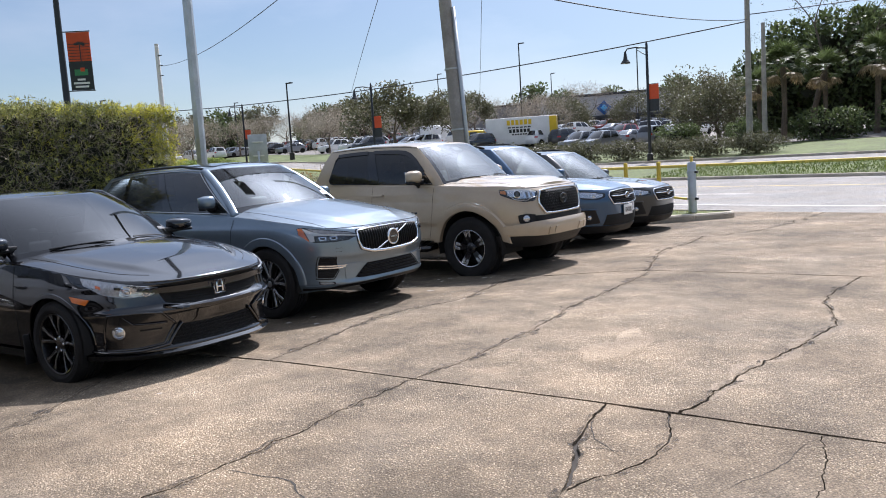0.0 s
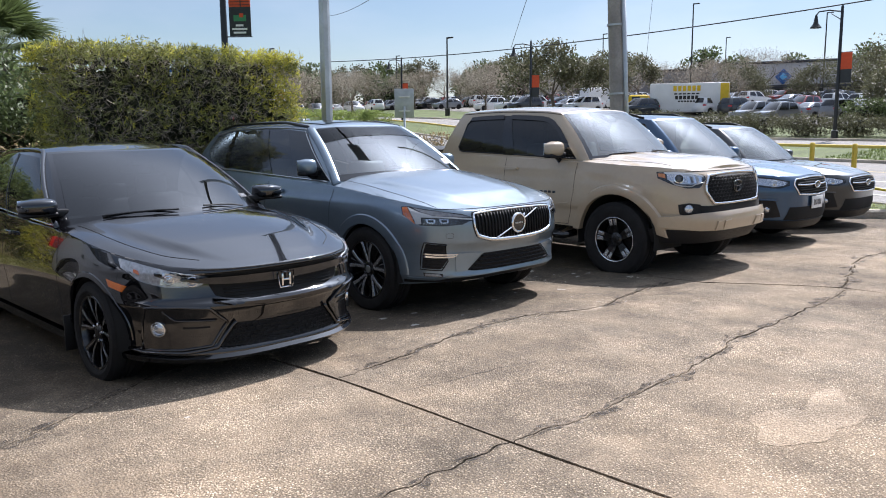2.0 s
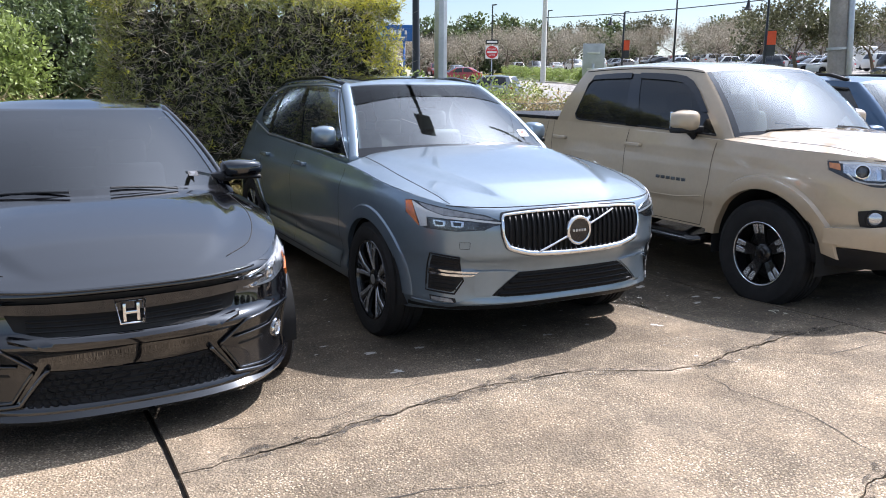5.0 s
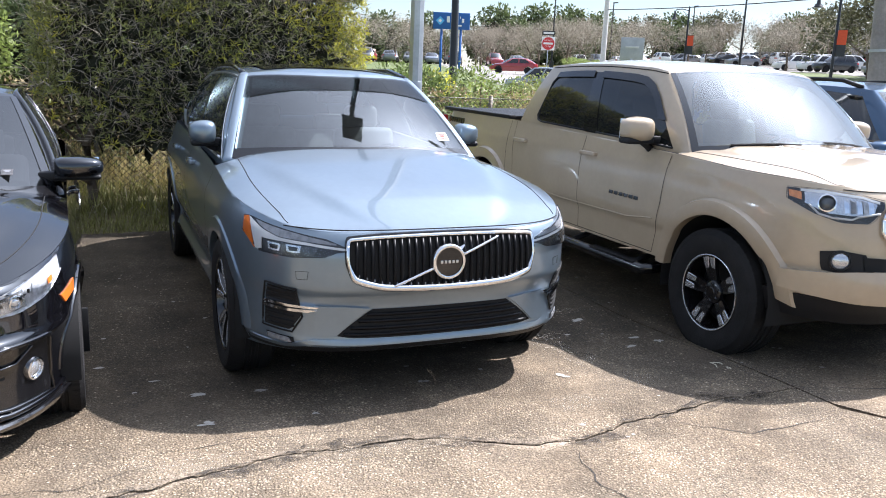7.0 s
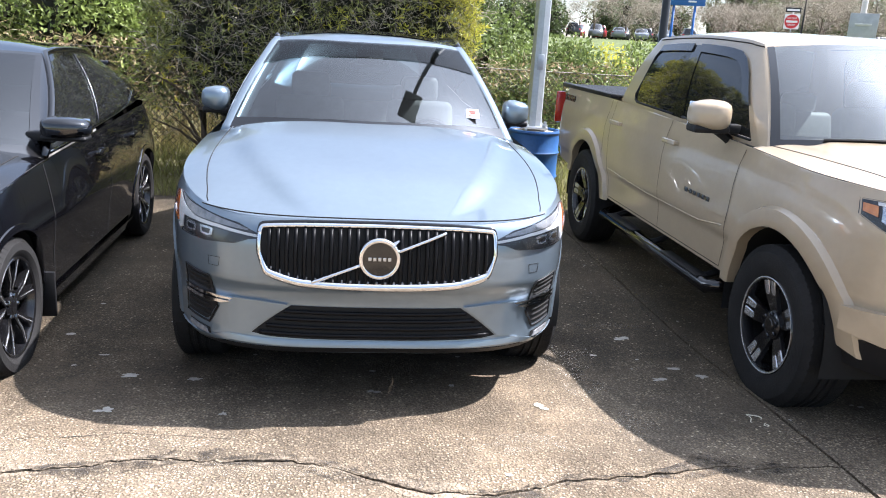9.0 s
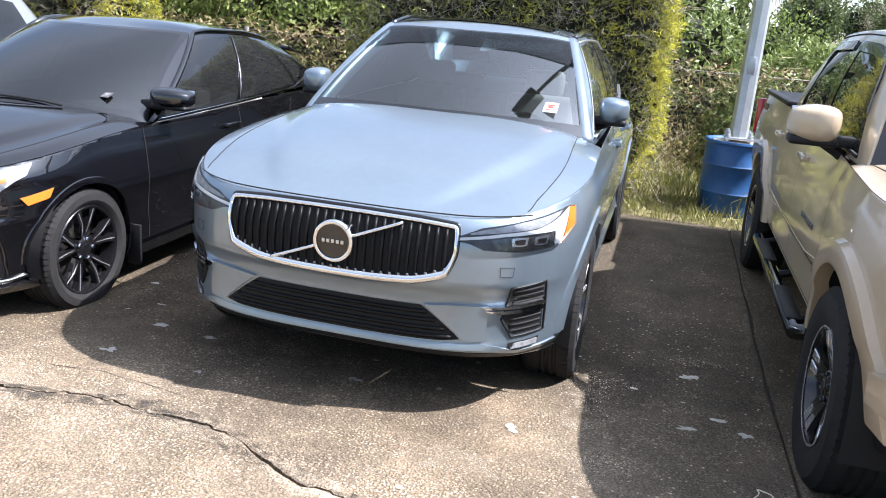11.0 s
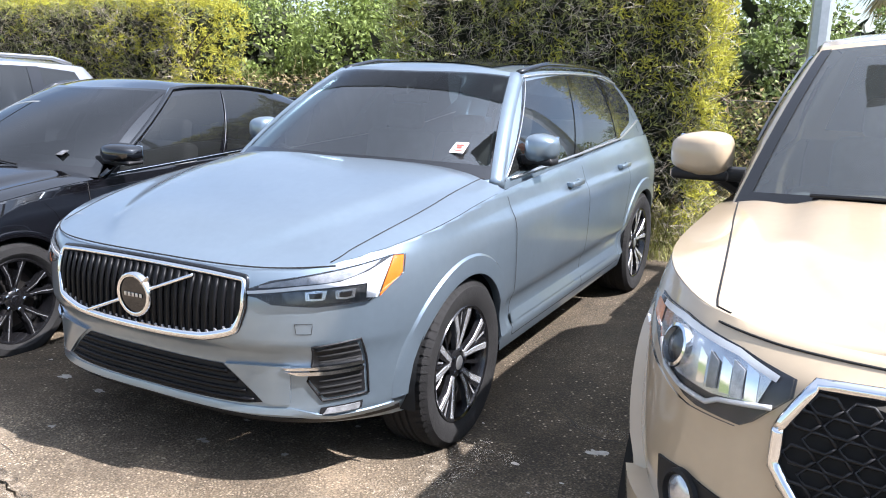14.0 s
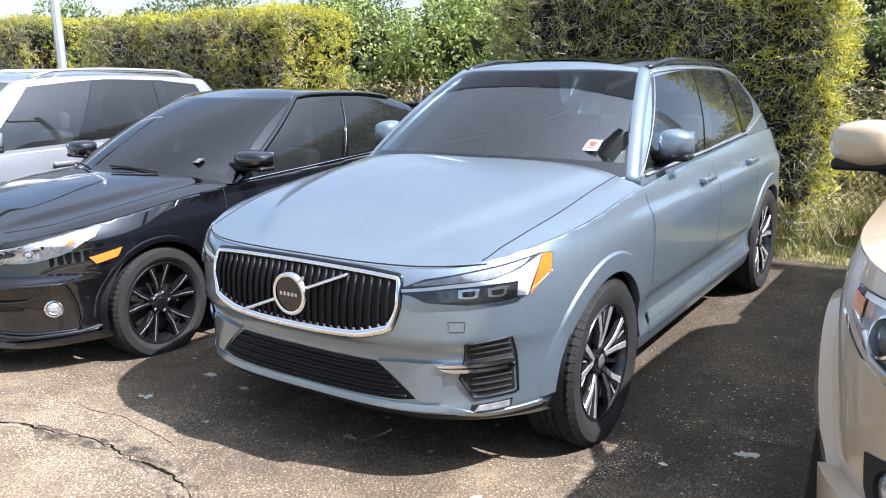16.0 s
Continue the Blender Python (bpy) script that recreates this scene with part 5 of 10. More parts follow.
# -- sand-coloured pickup --
def build_sand_pickup(m):
    root = thing("pickup_truck", m, "sand-coloured double-cab pickup with dark tinted windows, parked in the row", "pickup truck", "cars in the parking row")
    c = dict(axles=(1.62, -1.62), half=0.955, arch=0.47, arch_z=0.40, arch_k=1.0, inset=0.005,
             nose=[(0.3, 2.35), (0.42, 2.44), (0.5, 2.50), (0.64, 2.53), (0.70, 2.50), (0.9, 2.47), (1.05, 2.44), (1.12, 2.39), (1.3, 2.2)],
             tail=[(0.3, -2.75), (0.6, -2.8), (1.2, -2.78), (1.3, -2.78)],
             side=[(0.3, 0.93), (0.5, 0.950), (0.66, 0.960), (0.71, 0.980), (0.80, 0.988), (0.95, 0.986), (1.08, 0.972), (1.14, 0.955), (1.2, 0.938), (1.35, 0.90)],
             plan=[(-9, 0.98), (0.9, 0.98), (1.3, 0.995), (1.9, 1.0), (9, 1.0)],
             xm_f=1.55, xm_r=-2.5, p=2.4, q=4.2, pr=2.0, qr=8.0,
             edge=[(-2.85, 1.25), (-1.3, 1.25), (0.0, 1.22), (1.1, 1.19), (1.7, 1.165), (2.2, 1.15), (2.38, 1.135), (2.5, 1.13)],
             sill=[(-2.85, 0.62), (-2.2, 0.56), (-1.2, 0.48), (1.1, 0.48), (2.05, 0.50), (2.3, 0.42), (2.6, 0.40)],
             crown=[(-2.85, 0.0), (-1.2, 0.0), (0.0, 0.04), (1.1, 0.07), (2.0, 0.06), (2.35, 0.03), (2.47, 0.0)], crown_p=3.0,
             crease=(0.70, 0.62, 0.06, 0.022, 1.1, 2.44), ridge=(0.86, 0.12, 0.012, 1.0, 2.3), cowl_x=1.15, back_x=-1.25, floor_z=0.8, deck_m=M_PLASTIC)
    g = dict(base=(1.44, 1.22, 0.85, -1.10, 0.84, -1.17), roof=(0.80, 0.68, 0.665, -0.88, 0.66, -0.95), belly=0.015,
             belt=[(-1.3, 1.25), (1.3, 1.185)], cowl=1.24, line=[(-1.1, 1.74), (-0.8, 1.79), (-0.1, 1.81), (0.5, 1.79), (0.75, 1.755)],
             cant=0.05, bulge=0.035,
             panes=[("windscreen", 0.0, 0.975, [(0, 0.02), (0.98, 0.03)], [(0, 0.97), (0.98, 0.96)], M_GLASS_CLEAR),
                    ("front_window", 1.065, 1.46, [(1.0, 0.05), (1.5, 0.06)], [(1.065, 0.66), (1.085, 0.75), (1.12, 0.815), (1.2, 0.84), (1.5, 0.85)], M_GLASS_TINT),
                    ("rear_side_window", 1.53, 1.88, [(1.5, 0.06), (1.84, 0.06), (1.865, 0.085), (1.88, 0.16)], [(1.5, 0.85), (1.82, 0.84), (1.86, 0.81), (1.88, 0.72)], M_GLASS_TINT),
                    ("rear_window", 2.12, 3.0, [(2.1, 0.1), (3.0, 0.08)], [(2.1, 0.9), (3, 0.92)], M_GLASS_TINT)])
    sh, cb = car_base(root, c, g, P_SAND, 0.395, 0.275, 0.236, "twin_slot")
    arch_lips(root, sh, P_SAND, 0.10, 0.036)
    bonnet_gap(root, sh, [(1.22, 0.822), (1.5, 0.79), (1.8, 0.752), (2.05, 0.722), (2.27, 0.70)], wide=True)
    v, f = rim_line(sh.front, [(-33, 1.118), (-20, 1.112), (0, 1.11), (20, 1.112), (33, 1.118)], 0.003, 4, False, 10, 0.002)
    piece("bonnet_front_gap", v, f, M_VOID, root, sharp=0)
    # six-sided mesh grille
    top = [(-18, 0.975), (-14.5, 1.07), (0, 1.085), (14.5, 1.07), (18, 0.975)]
    bot = [(-18, 0.905), (-12, 0.79), (0, 0.78), (12, 0.79), (18, 0.905)]
    front_bits(root, sh, [("grille_back", M_VOID, top, bot, 0.003, 0.0, False)])
    cells = []
    for r in range(9):
        for k in range(-12, 13):
            y = k * 0.062 + (0.031 if r % 2 else 0)
            z = 0.80 + r * 0.034
            th = math.degrees(math.asin(min(1, (abs(y) / 0.94) ** 2.1))) * (1 if y >= 0 else -1)
            if z > lerp_at(top, th) - 0.018 or z < lerp_at(bot, th) + 0.016 or abs(th) > 17.2:
                continue
            pts = []
            for i in range(7):
                q = math.tau * i / 6
                yy = y + 0.029 * math.cos(q)
                t2 = math.degrees(math.asin(min(1, (abs(yy) / 0.94) ** 2.1))) * (1 if yy >= 0 else -1)
                pts.append((t2, z + 0.019 * math.sin(q)))
            cells.append(rim_line(sh.front, pts, 0.0042, 4, False, 1, 0.016))
    v, f = join(*cells)
    piece("grille_mesh", v, f, M_PLASTIC, root, "black honeycomb mesh", sharp=0)
    v, f = rim_line(sh.front, top + bot[::-1], 0.014, 8, True, 8, 0.012)
    piece("grille_frame", v, f, M_CHROME, root, sharp=0)
    M = Matrix.Translation((2.475, 0, 0.945)) @ Euler((0, 0, radians(-90))).to_matrix().to_4x4()
    for a, b in ((0.085, 0.058), (0.045, 0.058), (0.085, 0.028)):
        P = [M @ Vector((a * math.cos(t), 0.02, b * math.sin(t) + (0.028 if b < 0.03 else 0))) for t in [math.tau * k / 28 for k in range(29)]]
        v, f = path_tube(P, 0.008, 6)
        piece("badge_ring", v, f, M_GLOSSBLACK, root, sharp=0)
    # bumper
    v, f = skin(sh.front, [(-60, 0.66), (-30, 0.685), (0, 0.685), (30, 0.685), (60, 0.66)], [(-60, 0.56), (-30, 0.535), (0, 0.53), (30, 0.535), (60, 0.56)], 0.05, 0.06, 44, 5)
    piece("bumper_bar", v, f, P_SAND, root)
    for a in (-13, -6.5, 6.5, 13):
        v, f = skin(sh.front, [(a - 2.2, 0.625), (a + 2.2, 0.625)], [(a - 3.2, 0.54), (a + 3.2, 0.54)], 0.064, 0.015, 6, 3)
        piece("bumper_pad", v, f, P_SAND, root)
    front_bits(root, sh, [("bumper_intake", M_VOID, [(-25, 0.772), (-14, 0.765), (0, 0.762), (14, 0.765), (25, 0.772)], [(-25, 0.70), (0, 0.688), (25, 0.70)], 0.012, 0.0, False)])
    v, f = skin(sh.front, [(-70, 0.53), (-30, 0.525), (0, 0.52), (30, 0.525), (70, 0.53)], [(-70, 0.40), (-30, 0.39), (0, 0.385), (30, 0.39), (70, 0.40)], 0.012, 0.03, 44, 4)
    piece("bumper_skirt", v, f, M_PLASTIC, root)
    for s in (1, -1):
        hl = new("headlamp")
        hl.parent = root
        fn = lambda a, z, q=s: sh.front(q * a, z)

        def put(nm, m, t, b, off, deep, nu=16, par=hl):
            v, f = skin(fn, t, b, off, deep, nu, 5)
            piece(nm, v, f, m, par)
        T = [(17, 1.065), (26, 1.09), (42, 1.108), (58, 1.105)]
        B = [(17, 1.03), (23, 0.948), (35, 0.945), (47, 0.985), (58, 1.045)]
        put("bowl", M_LAMPDARK, T, B, 0.003, 0.03)
        put("reflector", M_LAMPSHELL, [(20, 1.056), (26, 1.080), (42, 1.098), (50.5, 1.098)], [(21.5, 1.0), (30, 0.986), (40, 0.990), (50.5, 1.032)], 0.007, 0.0)
        put("upper_lip", M_DRL, [(19, 1.062), (26, 1.086), (42, 1.104), (52, 1.102)], [(19.4, 1.050), (26, 1.073), (42, 1.090), (52, 1.090)], 0.010, 0.0)
        for k, (q, m_) in enumerate(((33, M_CHROME), (30.2, M_LAMPGREY), (27.6, M_CHROME), (25.2, M_LAMPCLEAR), (22.9, M_CHROME))):
            put("facet", m_, [(q - 1.0, 1.052 + 0.001 * k), (q + 1.2, 1.066)], [(q - 1.3, 1.0), (q + 0.6, 0.996)], 0.010 + 0.003 * (k % 2), 0.004, 4)
        put("turn_lamp", M_AMBERDULL, [(51.8, 1.088), (57.2, 1.092)], [(51.8, 1.046), (57.2, 1.060)], 0.010, 0.004, 6)
        put("cover", M_LENS, T, B, 0.022, 0.006)
        v, f = rim_line(fn, [(49.5, 1.03), (45, 0.985), (39, 0.970), (31, 0.968), (28.5, 0.984), (19.5, 1.006)], 0.006, 5, False, 8, 0.012)
        piece("light_guide", v, f, M_DRL, hl, sharp=0)
        lamp_ball(hl, sh, 41, 1.042, 0.043, s, M_CHROMEDARK, M_CHROME, 0.012)
        fg = new("fog_lamp")
        fg.parent = root
        put("recess", M_PLASTIC, [(24, 0.785), (34, 0.80), (43, 0.785)], [(21, 0.685), (33, 0.675), (43, 0.685)], 0.006, 0.01, 14, fg)
        lamp_ball(fg, sh, 34.5, 0.742, 0.052, s, M_LAMPSHELL, M_PLASTIC)
        # rain shields over the windows
        for P, Q in (([(1.055, 0.36), (1.062, 0.66), (1.085, 0.80), (1.125, 0.865), (1.2, 0.885), (1.46, 0.89)], [(1.092, 0.36), (1.10, 0.60), (1.122, 0.71), (1.155, 0.765), (1.22, 0.785), (1.46, 0.80)]),
                     ([(1.53, 0.89), (1.7, 0.885), (1.86, 0.87)], [(1.53, 0.80), (1.7, 0.795), (1.865, 0.785)])):
            v, f = skin(lambda a, b, q=s: cb.at(a, b, q), P, Q, 0.014, 0.008, 28, 4)
            piece("window_visor", v, f, M_GLOSSBLACK, root)
        # seals round the panes, and the seam under the roof
        for ring in ([(1.065, 0.05), (1.46, 0.06)], [(1.53, 0.06), (1.84, 0.06), (1.865, 0.085), (1.88, 0.16), (1.88, 0.72), (1.86, 0.81)]):
            W = [cb.at(p[0], p[1], s) + Vector((0, s * 0.004, 0)) for p in ring]
            v, f = path_tube(W, 0.008, 6)
            piece("window_seal", v, f, M_PLASTIC, root, sharp=0)
        v, f = path_tube([cb.at(1.0 + 0.97 * k / 24, 0.965, s) + Vector((0, s * 0.002, 0)) for k in range(25)], 0.004, 5)
        piece("roof_seam", v, f, M_VOID, root, sharp=0)
        # black pillar between the windows
        v, f = skin(lambda a, b, q=s: cb.at(a, b, q), [(1.455, 0.88), (1.455, 0.5), (1.455, 0.04)], [(1.535, 0.88), (1.535, 0.5), (1.535, 0.04)], 0.004, 0.0, 10, 3)
        piece("pillar_film", v, f, M_GLOSSBLACK, root)
        # crease low on the doors
        v, f = rim_line(lambda a, b, q=s: sh.sidep(a, b, q), [(1.0, 0.74), (0.7, 0.70), (-0.2, 0.69), (-1.0, 0.72)], 0.006, 5, False, 10, -0.002)
        piece("door_crease", v, f, P_SAND, root, sharp=0)
        # side step
        v, f = path_tube([(1.02, s * 0.80, 0.40), (0.95, s * 0.93, 0.37), (-0.95, s * 0.93, 0.37), (-1.02, s * 0.80, 0.40)], 0.04, 10)
        st = piece("side_step", v, f, M_GLOSSBLACK, root, sharp=0)
        for x in (0.6, -0.5):
            v, f = solid((x, s * 0.93, 0.407), (0.55, 0.075, 0.012), 0.004)
            piece("step_pad", v, f, M_PLASTIC, st)
        for x in (0.8, 0.0, -0.8):
            v, f = path_tube([(x, s * 0.6, 0.48), (x, s * 0.92, 0.38)], 0.022, 6)
            piece("step_bracket", v, f, M_PLASTIC, root)
    shut_lines(root, sh, [[(1.10, 1.17), (1.07, 0.85), (0.98, 0.50)], [(0.10 - 0.05, 1.21), (0.04, 0.50)], [(-1.10, 1.24), (-1.06, 0.90), (-1.02, 0.52)], [(0.98, 0.50), (-1.02, 0.50)], [(-1.20, 1.24), (-1.20, 0.5)]])
    handles(root, sh, (0.16, -0.93), 1.09, P_SAND)
    mirror_pair(root, 0.84, 0.905, 1.325, (0.12, 0.225, 0.165), M_PLASTIC, P_SAND)
    wipers(root, cb, [(0.6, 0.03, 0.10, 0.06, 1, 1), (0.15, 0.03, 0.72, 0.06, -1, -1)])
    seats(root, 0.25, -0.55, 0.38, 0.88)
    dash(root, 1.02, 0.72, 1.16, g)
    screen_band(root, cb)
    # raised name on the front doors and print on the bed sides, as plain bars
    for s in (1, -1):
        for nm, x0, z0, n, pitch, w, h, m in (("door_mark", 0.50, 0.845, 6, 0.060, 0.042, 0.025, M_CHROMEDARK), ("bed_mark", -2.62, 1.165, 8, 0.055, 0.042, 0.055, M_GLOSSBLACK)):
            for k in range(n):
                x = x0 + k * pitch
                p = sh.sidep(x, z0, s)
                v, f = solid((x, p.y + s * 0.004, z0), (w, 0.008, h), 0.002, 2)
                piece(nm, v, f, m, root)
    # bonnet scoop
    bm = bmesh.new()
    box(bm, (1.62, 0, 1.235), (0.62, 0.52, 0.05), Euler((0, radians(4), 0)).to_matrix(), 0.022, 3)
    part("bonnet_scoop", bm, P_SAND, root)
    bm = bmesh.new()
    box(bm, (1.925, 0, 1.218), (0.02, 0.40, 0.032), None, 0.006)
    part("scoop_mouth", bm, M_VOID, root)
    # folded bed cover with ribs
    for k in range(10):
        v, f = solid((-1.33 - k * 0.147, 0, 1.268), (0.135, 1.62, 0.022), 0.006)
        piece("bed_cover_slat", v, f, M_PLASTIC, root)
    for s in (1, -1):
        v, f = solid((-2.02, s * 0.84, 1.268), (1.52, 0.07, 0.035), 0.01)
        piece("bed_rail", v, f, M_PLASTIC, root)
        v, f = solid((-2.775, s * 0.88, 1.05), (0.05, 0.09, 0.3), 0.015)
        piece("tail_lamp", v, f, M_RED, root)
    return root


# -- compact crossovers with a winged badge bar --
def build_compact_crossover(m, label, paint_m, style="plain", roof=1.70, group="cars in the parking row", low=False, lower=True, plate=True):
    root = thing("crossover_suv", m, label, "car", group)
    k = (roof - 1.70)
    c = dict(axles=(1.335, -1.335), half=0.905, arch=0.40, arch_z=0.35, inset=0.015,
             nose=[(0.2, 2.12), (0.3, 2.22), (0.45, 2.27), (0.7, 2.27), (0.85 + k * 0.5, 2.23), (0.95 + k * 0.5, 2.14), (1.1 + k * 0.5, 1.9)],
             tail=[(0.3, -2.22), (0.5, -2.3), (0.8, -2.3), (1.1, -2.24)],
             side=[(0.2, 0.92), (0.35, 0.96), (0.55, 0.985), (0.7, 1.0), (0.85, 0.985), (1.0, 0.955), (1.2, 0.88)],
             xm_f=1.25, xm_r=-1.5, p=2.0, q=3.3, pr=2.2, qr=4.0,
             edge=[(-2.4, 1.06 + k * 0.5), (0.0, 1.03 + k * 0.5), (0.9, 1.0 + k * 0.5), (1.5, 0.965 + k * 0.5), (2.0, 0.92 + k * 0.5), (2.3, 0.90 + k * 0.5)],
             sill=[(-2.4, 0.34), (-1.8, 0.28), (1.8, 0.26), (2.3, 0.24)],
             crown=[(-2.4, 0.02), (0.0, 0.04), (0.9, 0.075), (1.8, 0.06), (2.1, 0.025), (2.25, 0.0)], crown_p=2.6,
             ridge=(0.58, 0.15, 0.018, 0.8, 2.2), cowl_x=0.9, back_x=-1.9, floor_z=0.62)
    gl = M_GLASS_CLEAR
    g = dict(base=(1.12, 0.84, 0.80, -2.0, 0.77, -2.16), roof=(0.36, 0.18, 0.60, -1.78, 0.57, -1.92), belly=0.025,
             belt=[(-2.3, 1.08 + k * 0.5), (0.9, 1.0 + k * 0.5)], cowl=1.06 + k * 0.5, line=[(-2.0, 1.60 + k), (-1.5, 1.66 + k), (-0.5, 1.70 + k), (0.1, 1.68 + k), (0.38, 1.64 + k)],
             cant=0.05, bulge=0.04,
             panes=[("windscreen", 0.0, 0.95, [(0, 0.02), (0.95, 0.03)], [(0, 0.97), (0.95, 0.96)], gl),
                    ("front_window", 1.06, 1.36, [(1.0, 0.05), (1.4, 0.05)], [(1.06, 0.9), (1.4, 0.95)], M_GLASS_MID),
                    ("rear_side_window", 1.40, 1.68, [(1.4, 0.05), (1.7, 0.06)], [(1.4, 0.95), (1.7, 0.94)], M_GLASS_TINT),
                    ("quarter_window", 1.72, 1.92, [(1.72, 0.08), (1.92, 0.3)], [(1.72, 0.94), (1.92, 0.88)], M_GLASS_TINT),
                    ("rear_window", 2.15, 3.0, [(2.2, 0.1), (3.0, 0.1)], [(2.2, 0.9), (3, 0.93)], M_GLASS_TINT)])
    sh, cb = car_base(root, c, g, paint_m, 0.355, 0.225, 0.22, "ten" if style != "five" else "five", low)
    kz = k * 0.5
    if lower:
        arch_lips(root, sh, M_PLASTIC, 0.045, 0.012)
    top = [(-20, 0.82 + kz), (-17, 0.865 + kz), (0, 0.885 + kz), (17, 0.865 + kz), (20, 0.82 + kz)]
    bot = [(-20, 0.78 + kz), (-16, 0.68 + kz), (0, 0.665 + kz), (16, 0.68 + kz), (20, 0.78 + kz)]
    front_bits(root, sh, [("grille_back", M_VOID, top, bot, 0.003, 0.0, False)])
    v, f = rim_line(sh.front, top + bot[::-1], 0.011, 6, True, 5, 0.01)
    piece("grille_frame", v, f, M_CHROME, root, sharp=0)
    for z in (0.70, 0.73, 0.76, 0.79, 0.82, 0.85):
        v, f = rim_line(sh.front, [(-16.5, z + kz), (0, z + 0.004 + kz), (16.5, z + kz)], 0.006, 5, False, 6, 0.008)
        piece("grille_slat", v, f, M_PLASTIC, root, sharp=0)
    if not low:
        v, f = rim_line(sh.front, [(-17, 0.80 + kz), (-6, 0.79 + kz), (6, 0.79 + kz), (17, 0.80 + kz)], 0.012, 6, False, 6, 0.014)
        piece("grille_wing", v, f, M_CHROME, root, sharp=0)
        P = [(2.29, 0.075 * math.cos(t), 0.79 + kz + 0.04 * math.sin(t)) for t in [math.tau * q / 24 for q in range(25)]]
        v, f = path_tube(P, 0.008, 6)
        piece("badge_ring", v, f, M_CHROME, root, sharp=0)
        v, f = solid((2.285, 0, 0.79 + kz), (0.012, 0.13, 0.065), 0.005)
        piece("badge", v, f, M_GLOSSBLACK, root)
    for s in (1, -1):
        hl = new("headlamp")
        hl.parent = root
        fn = lambda a, z, q=s: sh.front(q * a, z)

        def put(nm, m, t, b, off, deep, nu=14, par=hl):
            v, f = skin(fn, t, b, off, deep, nu, 5)
            piece(nm, v, f, m, par)
        T = [(24, 0.84 + kz), (36, 0.875 + kz), (52, 0.905 + kz), (66, 0.92 + kz)]
        B = [(25, 0.79 + kz), (34, 0.755 + kz), (48, 0.765 + kz), (66, 0.87 + kz)]
        put("bowl", M_LAMPDARK, T, B, 0.003, 0.02)
        put("reflector", M_LAMPSHELL, [(27, 0.835 + kz), (38, 0.865 + kz), (54, 0.885 + kz)], [(28, 0.80 + kz), (37, 0.775 + kz), (52, 0.80 + kz)], 0.006, 0.0)
        put("turn_lamp", M_AMBER, [(56, 0.895 + kz), (63, 0.905 + kz)], [(56, 0.83 + kz), (63, 0.865 + kz)], 0.008, 0.0, 5)
        if not low:
            lamp_ball(hl, sh, 38, 0.82 + kz, 0.035, s)
        put("cover", M_LENS, T, B, 0.014, 0.01)
        put("fog_recess", M_PLASTIC, [(38, 0.60), (58, 0.61)], [(33, 0.40), (54, 0.38)], 0.005, 0.0, 10, root)
        if not low:
            lamp_ball(root, sh, 45, 0.49, 0.045, s, M_LAMPSHELL, M_PLASTIC)
            v, f = rim_line(fn, [(36, 0.61), (60, 0.62), (56, 0.37)], 0.012, 5, False, 6, 0.004)
            piece("fog_trim", v, f, paint_m, root, sharp=0)
        Q = [cb.loop(1.06 + 0.88 * q / 16, 1) + Vector((0, -0.03, 0.045 * min(1, q / 2, (16 - q) / 2) + 0.012)) for q in range(17)]
        v, f = path_tube([Vector((q.x, s * q.y, q.z)) for q in Q], 0.02, 6)
        piece("roof_rail", v, f, M_SATIN if style == "five" else M_PLASTIC, root, sharp=0)
        for a, b in ((1.35, 1.41), (1.67, 1.73)):
            v, f = skin(lambda p, z, q=s: cb.at(p, z, q), [(a, 0.94), (a, 0.5), (a, 0.05)], [(b, 0.94), (b, 0.5), (b, 0.05)], 0.004, 0.0, 10, 3)
            piece("pillar_film", v, f, M_GLOSSBLACK, root)
    front_bits(root, sh, [("lower_intake", M_VOID, [(-25, 0.52), (0, 0.52), (25, 0.52)], [(-30, 0.36), (0, 0.35), (30, 0.36)], 0.004, 0.0, False)])
    v, f = skin(sh.front, [(-62, 0.36), (0, 0.345), (62, 0.36)], [(-62, 0.26), (0, 0.24), (62, 0.26)], 0.014, 0.02, 30, 3)
    piece("bumper_skirt", v, f, M_PLASTIC, root)
    if plate:
        v, f = solid((2.295, 0.0, 0.565), (0.012, 0.31, 0.155), 0.004)
        pl = piece("number_plate", v, f, M_WHITE, root)
        bm = bmesh.new()
        for q in range(6):
            box(bm, (2.303, -0.10 + q * 0.04, 0.565), (0.003, 0.022, 0.07))
        part("plate_mark", bm, M_LAMPDARK, pl)
    shut_lines(root, sh, [[(0.85, 0.99 + kz), (0.85, 0.7), (0.80, 0.36)], [(-0.15, 1.03 + kz), (-0.15, 0.36)], [(-1.0, 0.98 + kz), (-0.95, 0.6)]])
    handles(root, sh, (0.02, -0.9), 0.90 + kz, paint_m)
    mirror_pair(root, 0.62, 0.835, 1.14 + kz, (0.12, 0.22, 0.16), M_PLASTIC, paint_m)
    if not low:
        wipers(root, cb, [(0.6, 0.03, 0.10, 0.06, 1, 1), (0.15, 0.03, 0.72, 0.06, -1, -1)])
    seats(root, -0.15, -1.05, 0.37, 0.66 + kz)
    dash(root, 0.72, 0.68, 0.98 + kz, g)
    for s in (1, -1):
        v, f = solid((-2.21, s * 0.70, 0.95 + kz), (0.12, 0.2, 0.16), 0.02)
        piece("tail_lamp", v, f, M_RED, root)
    return root


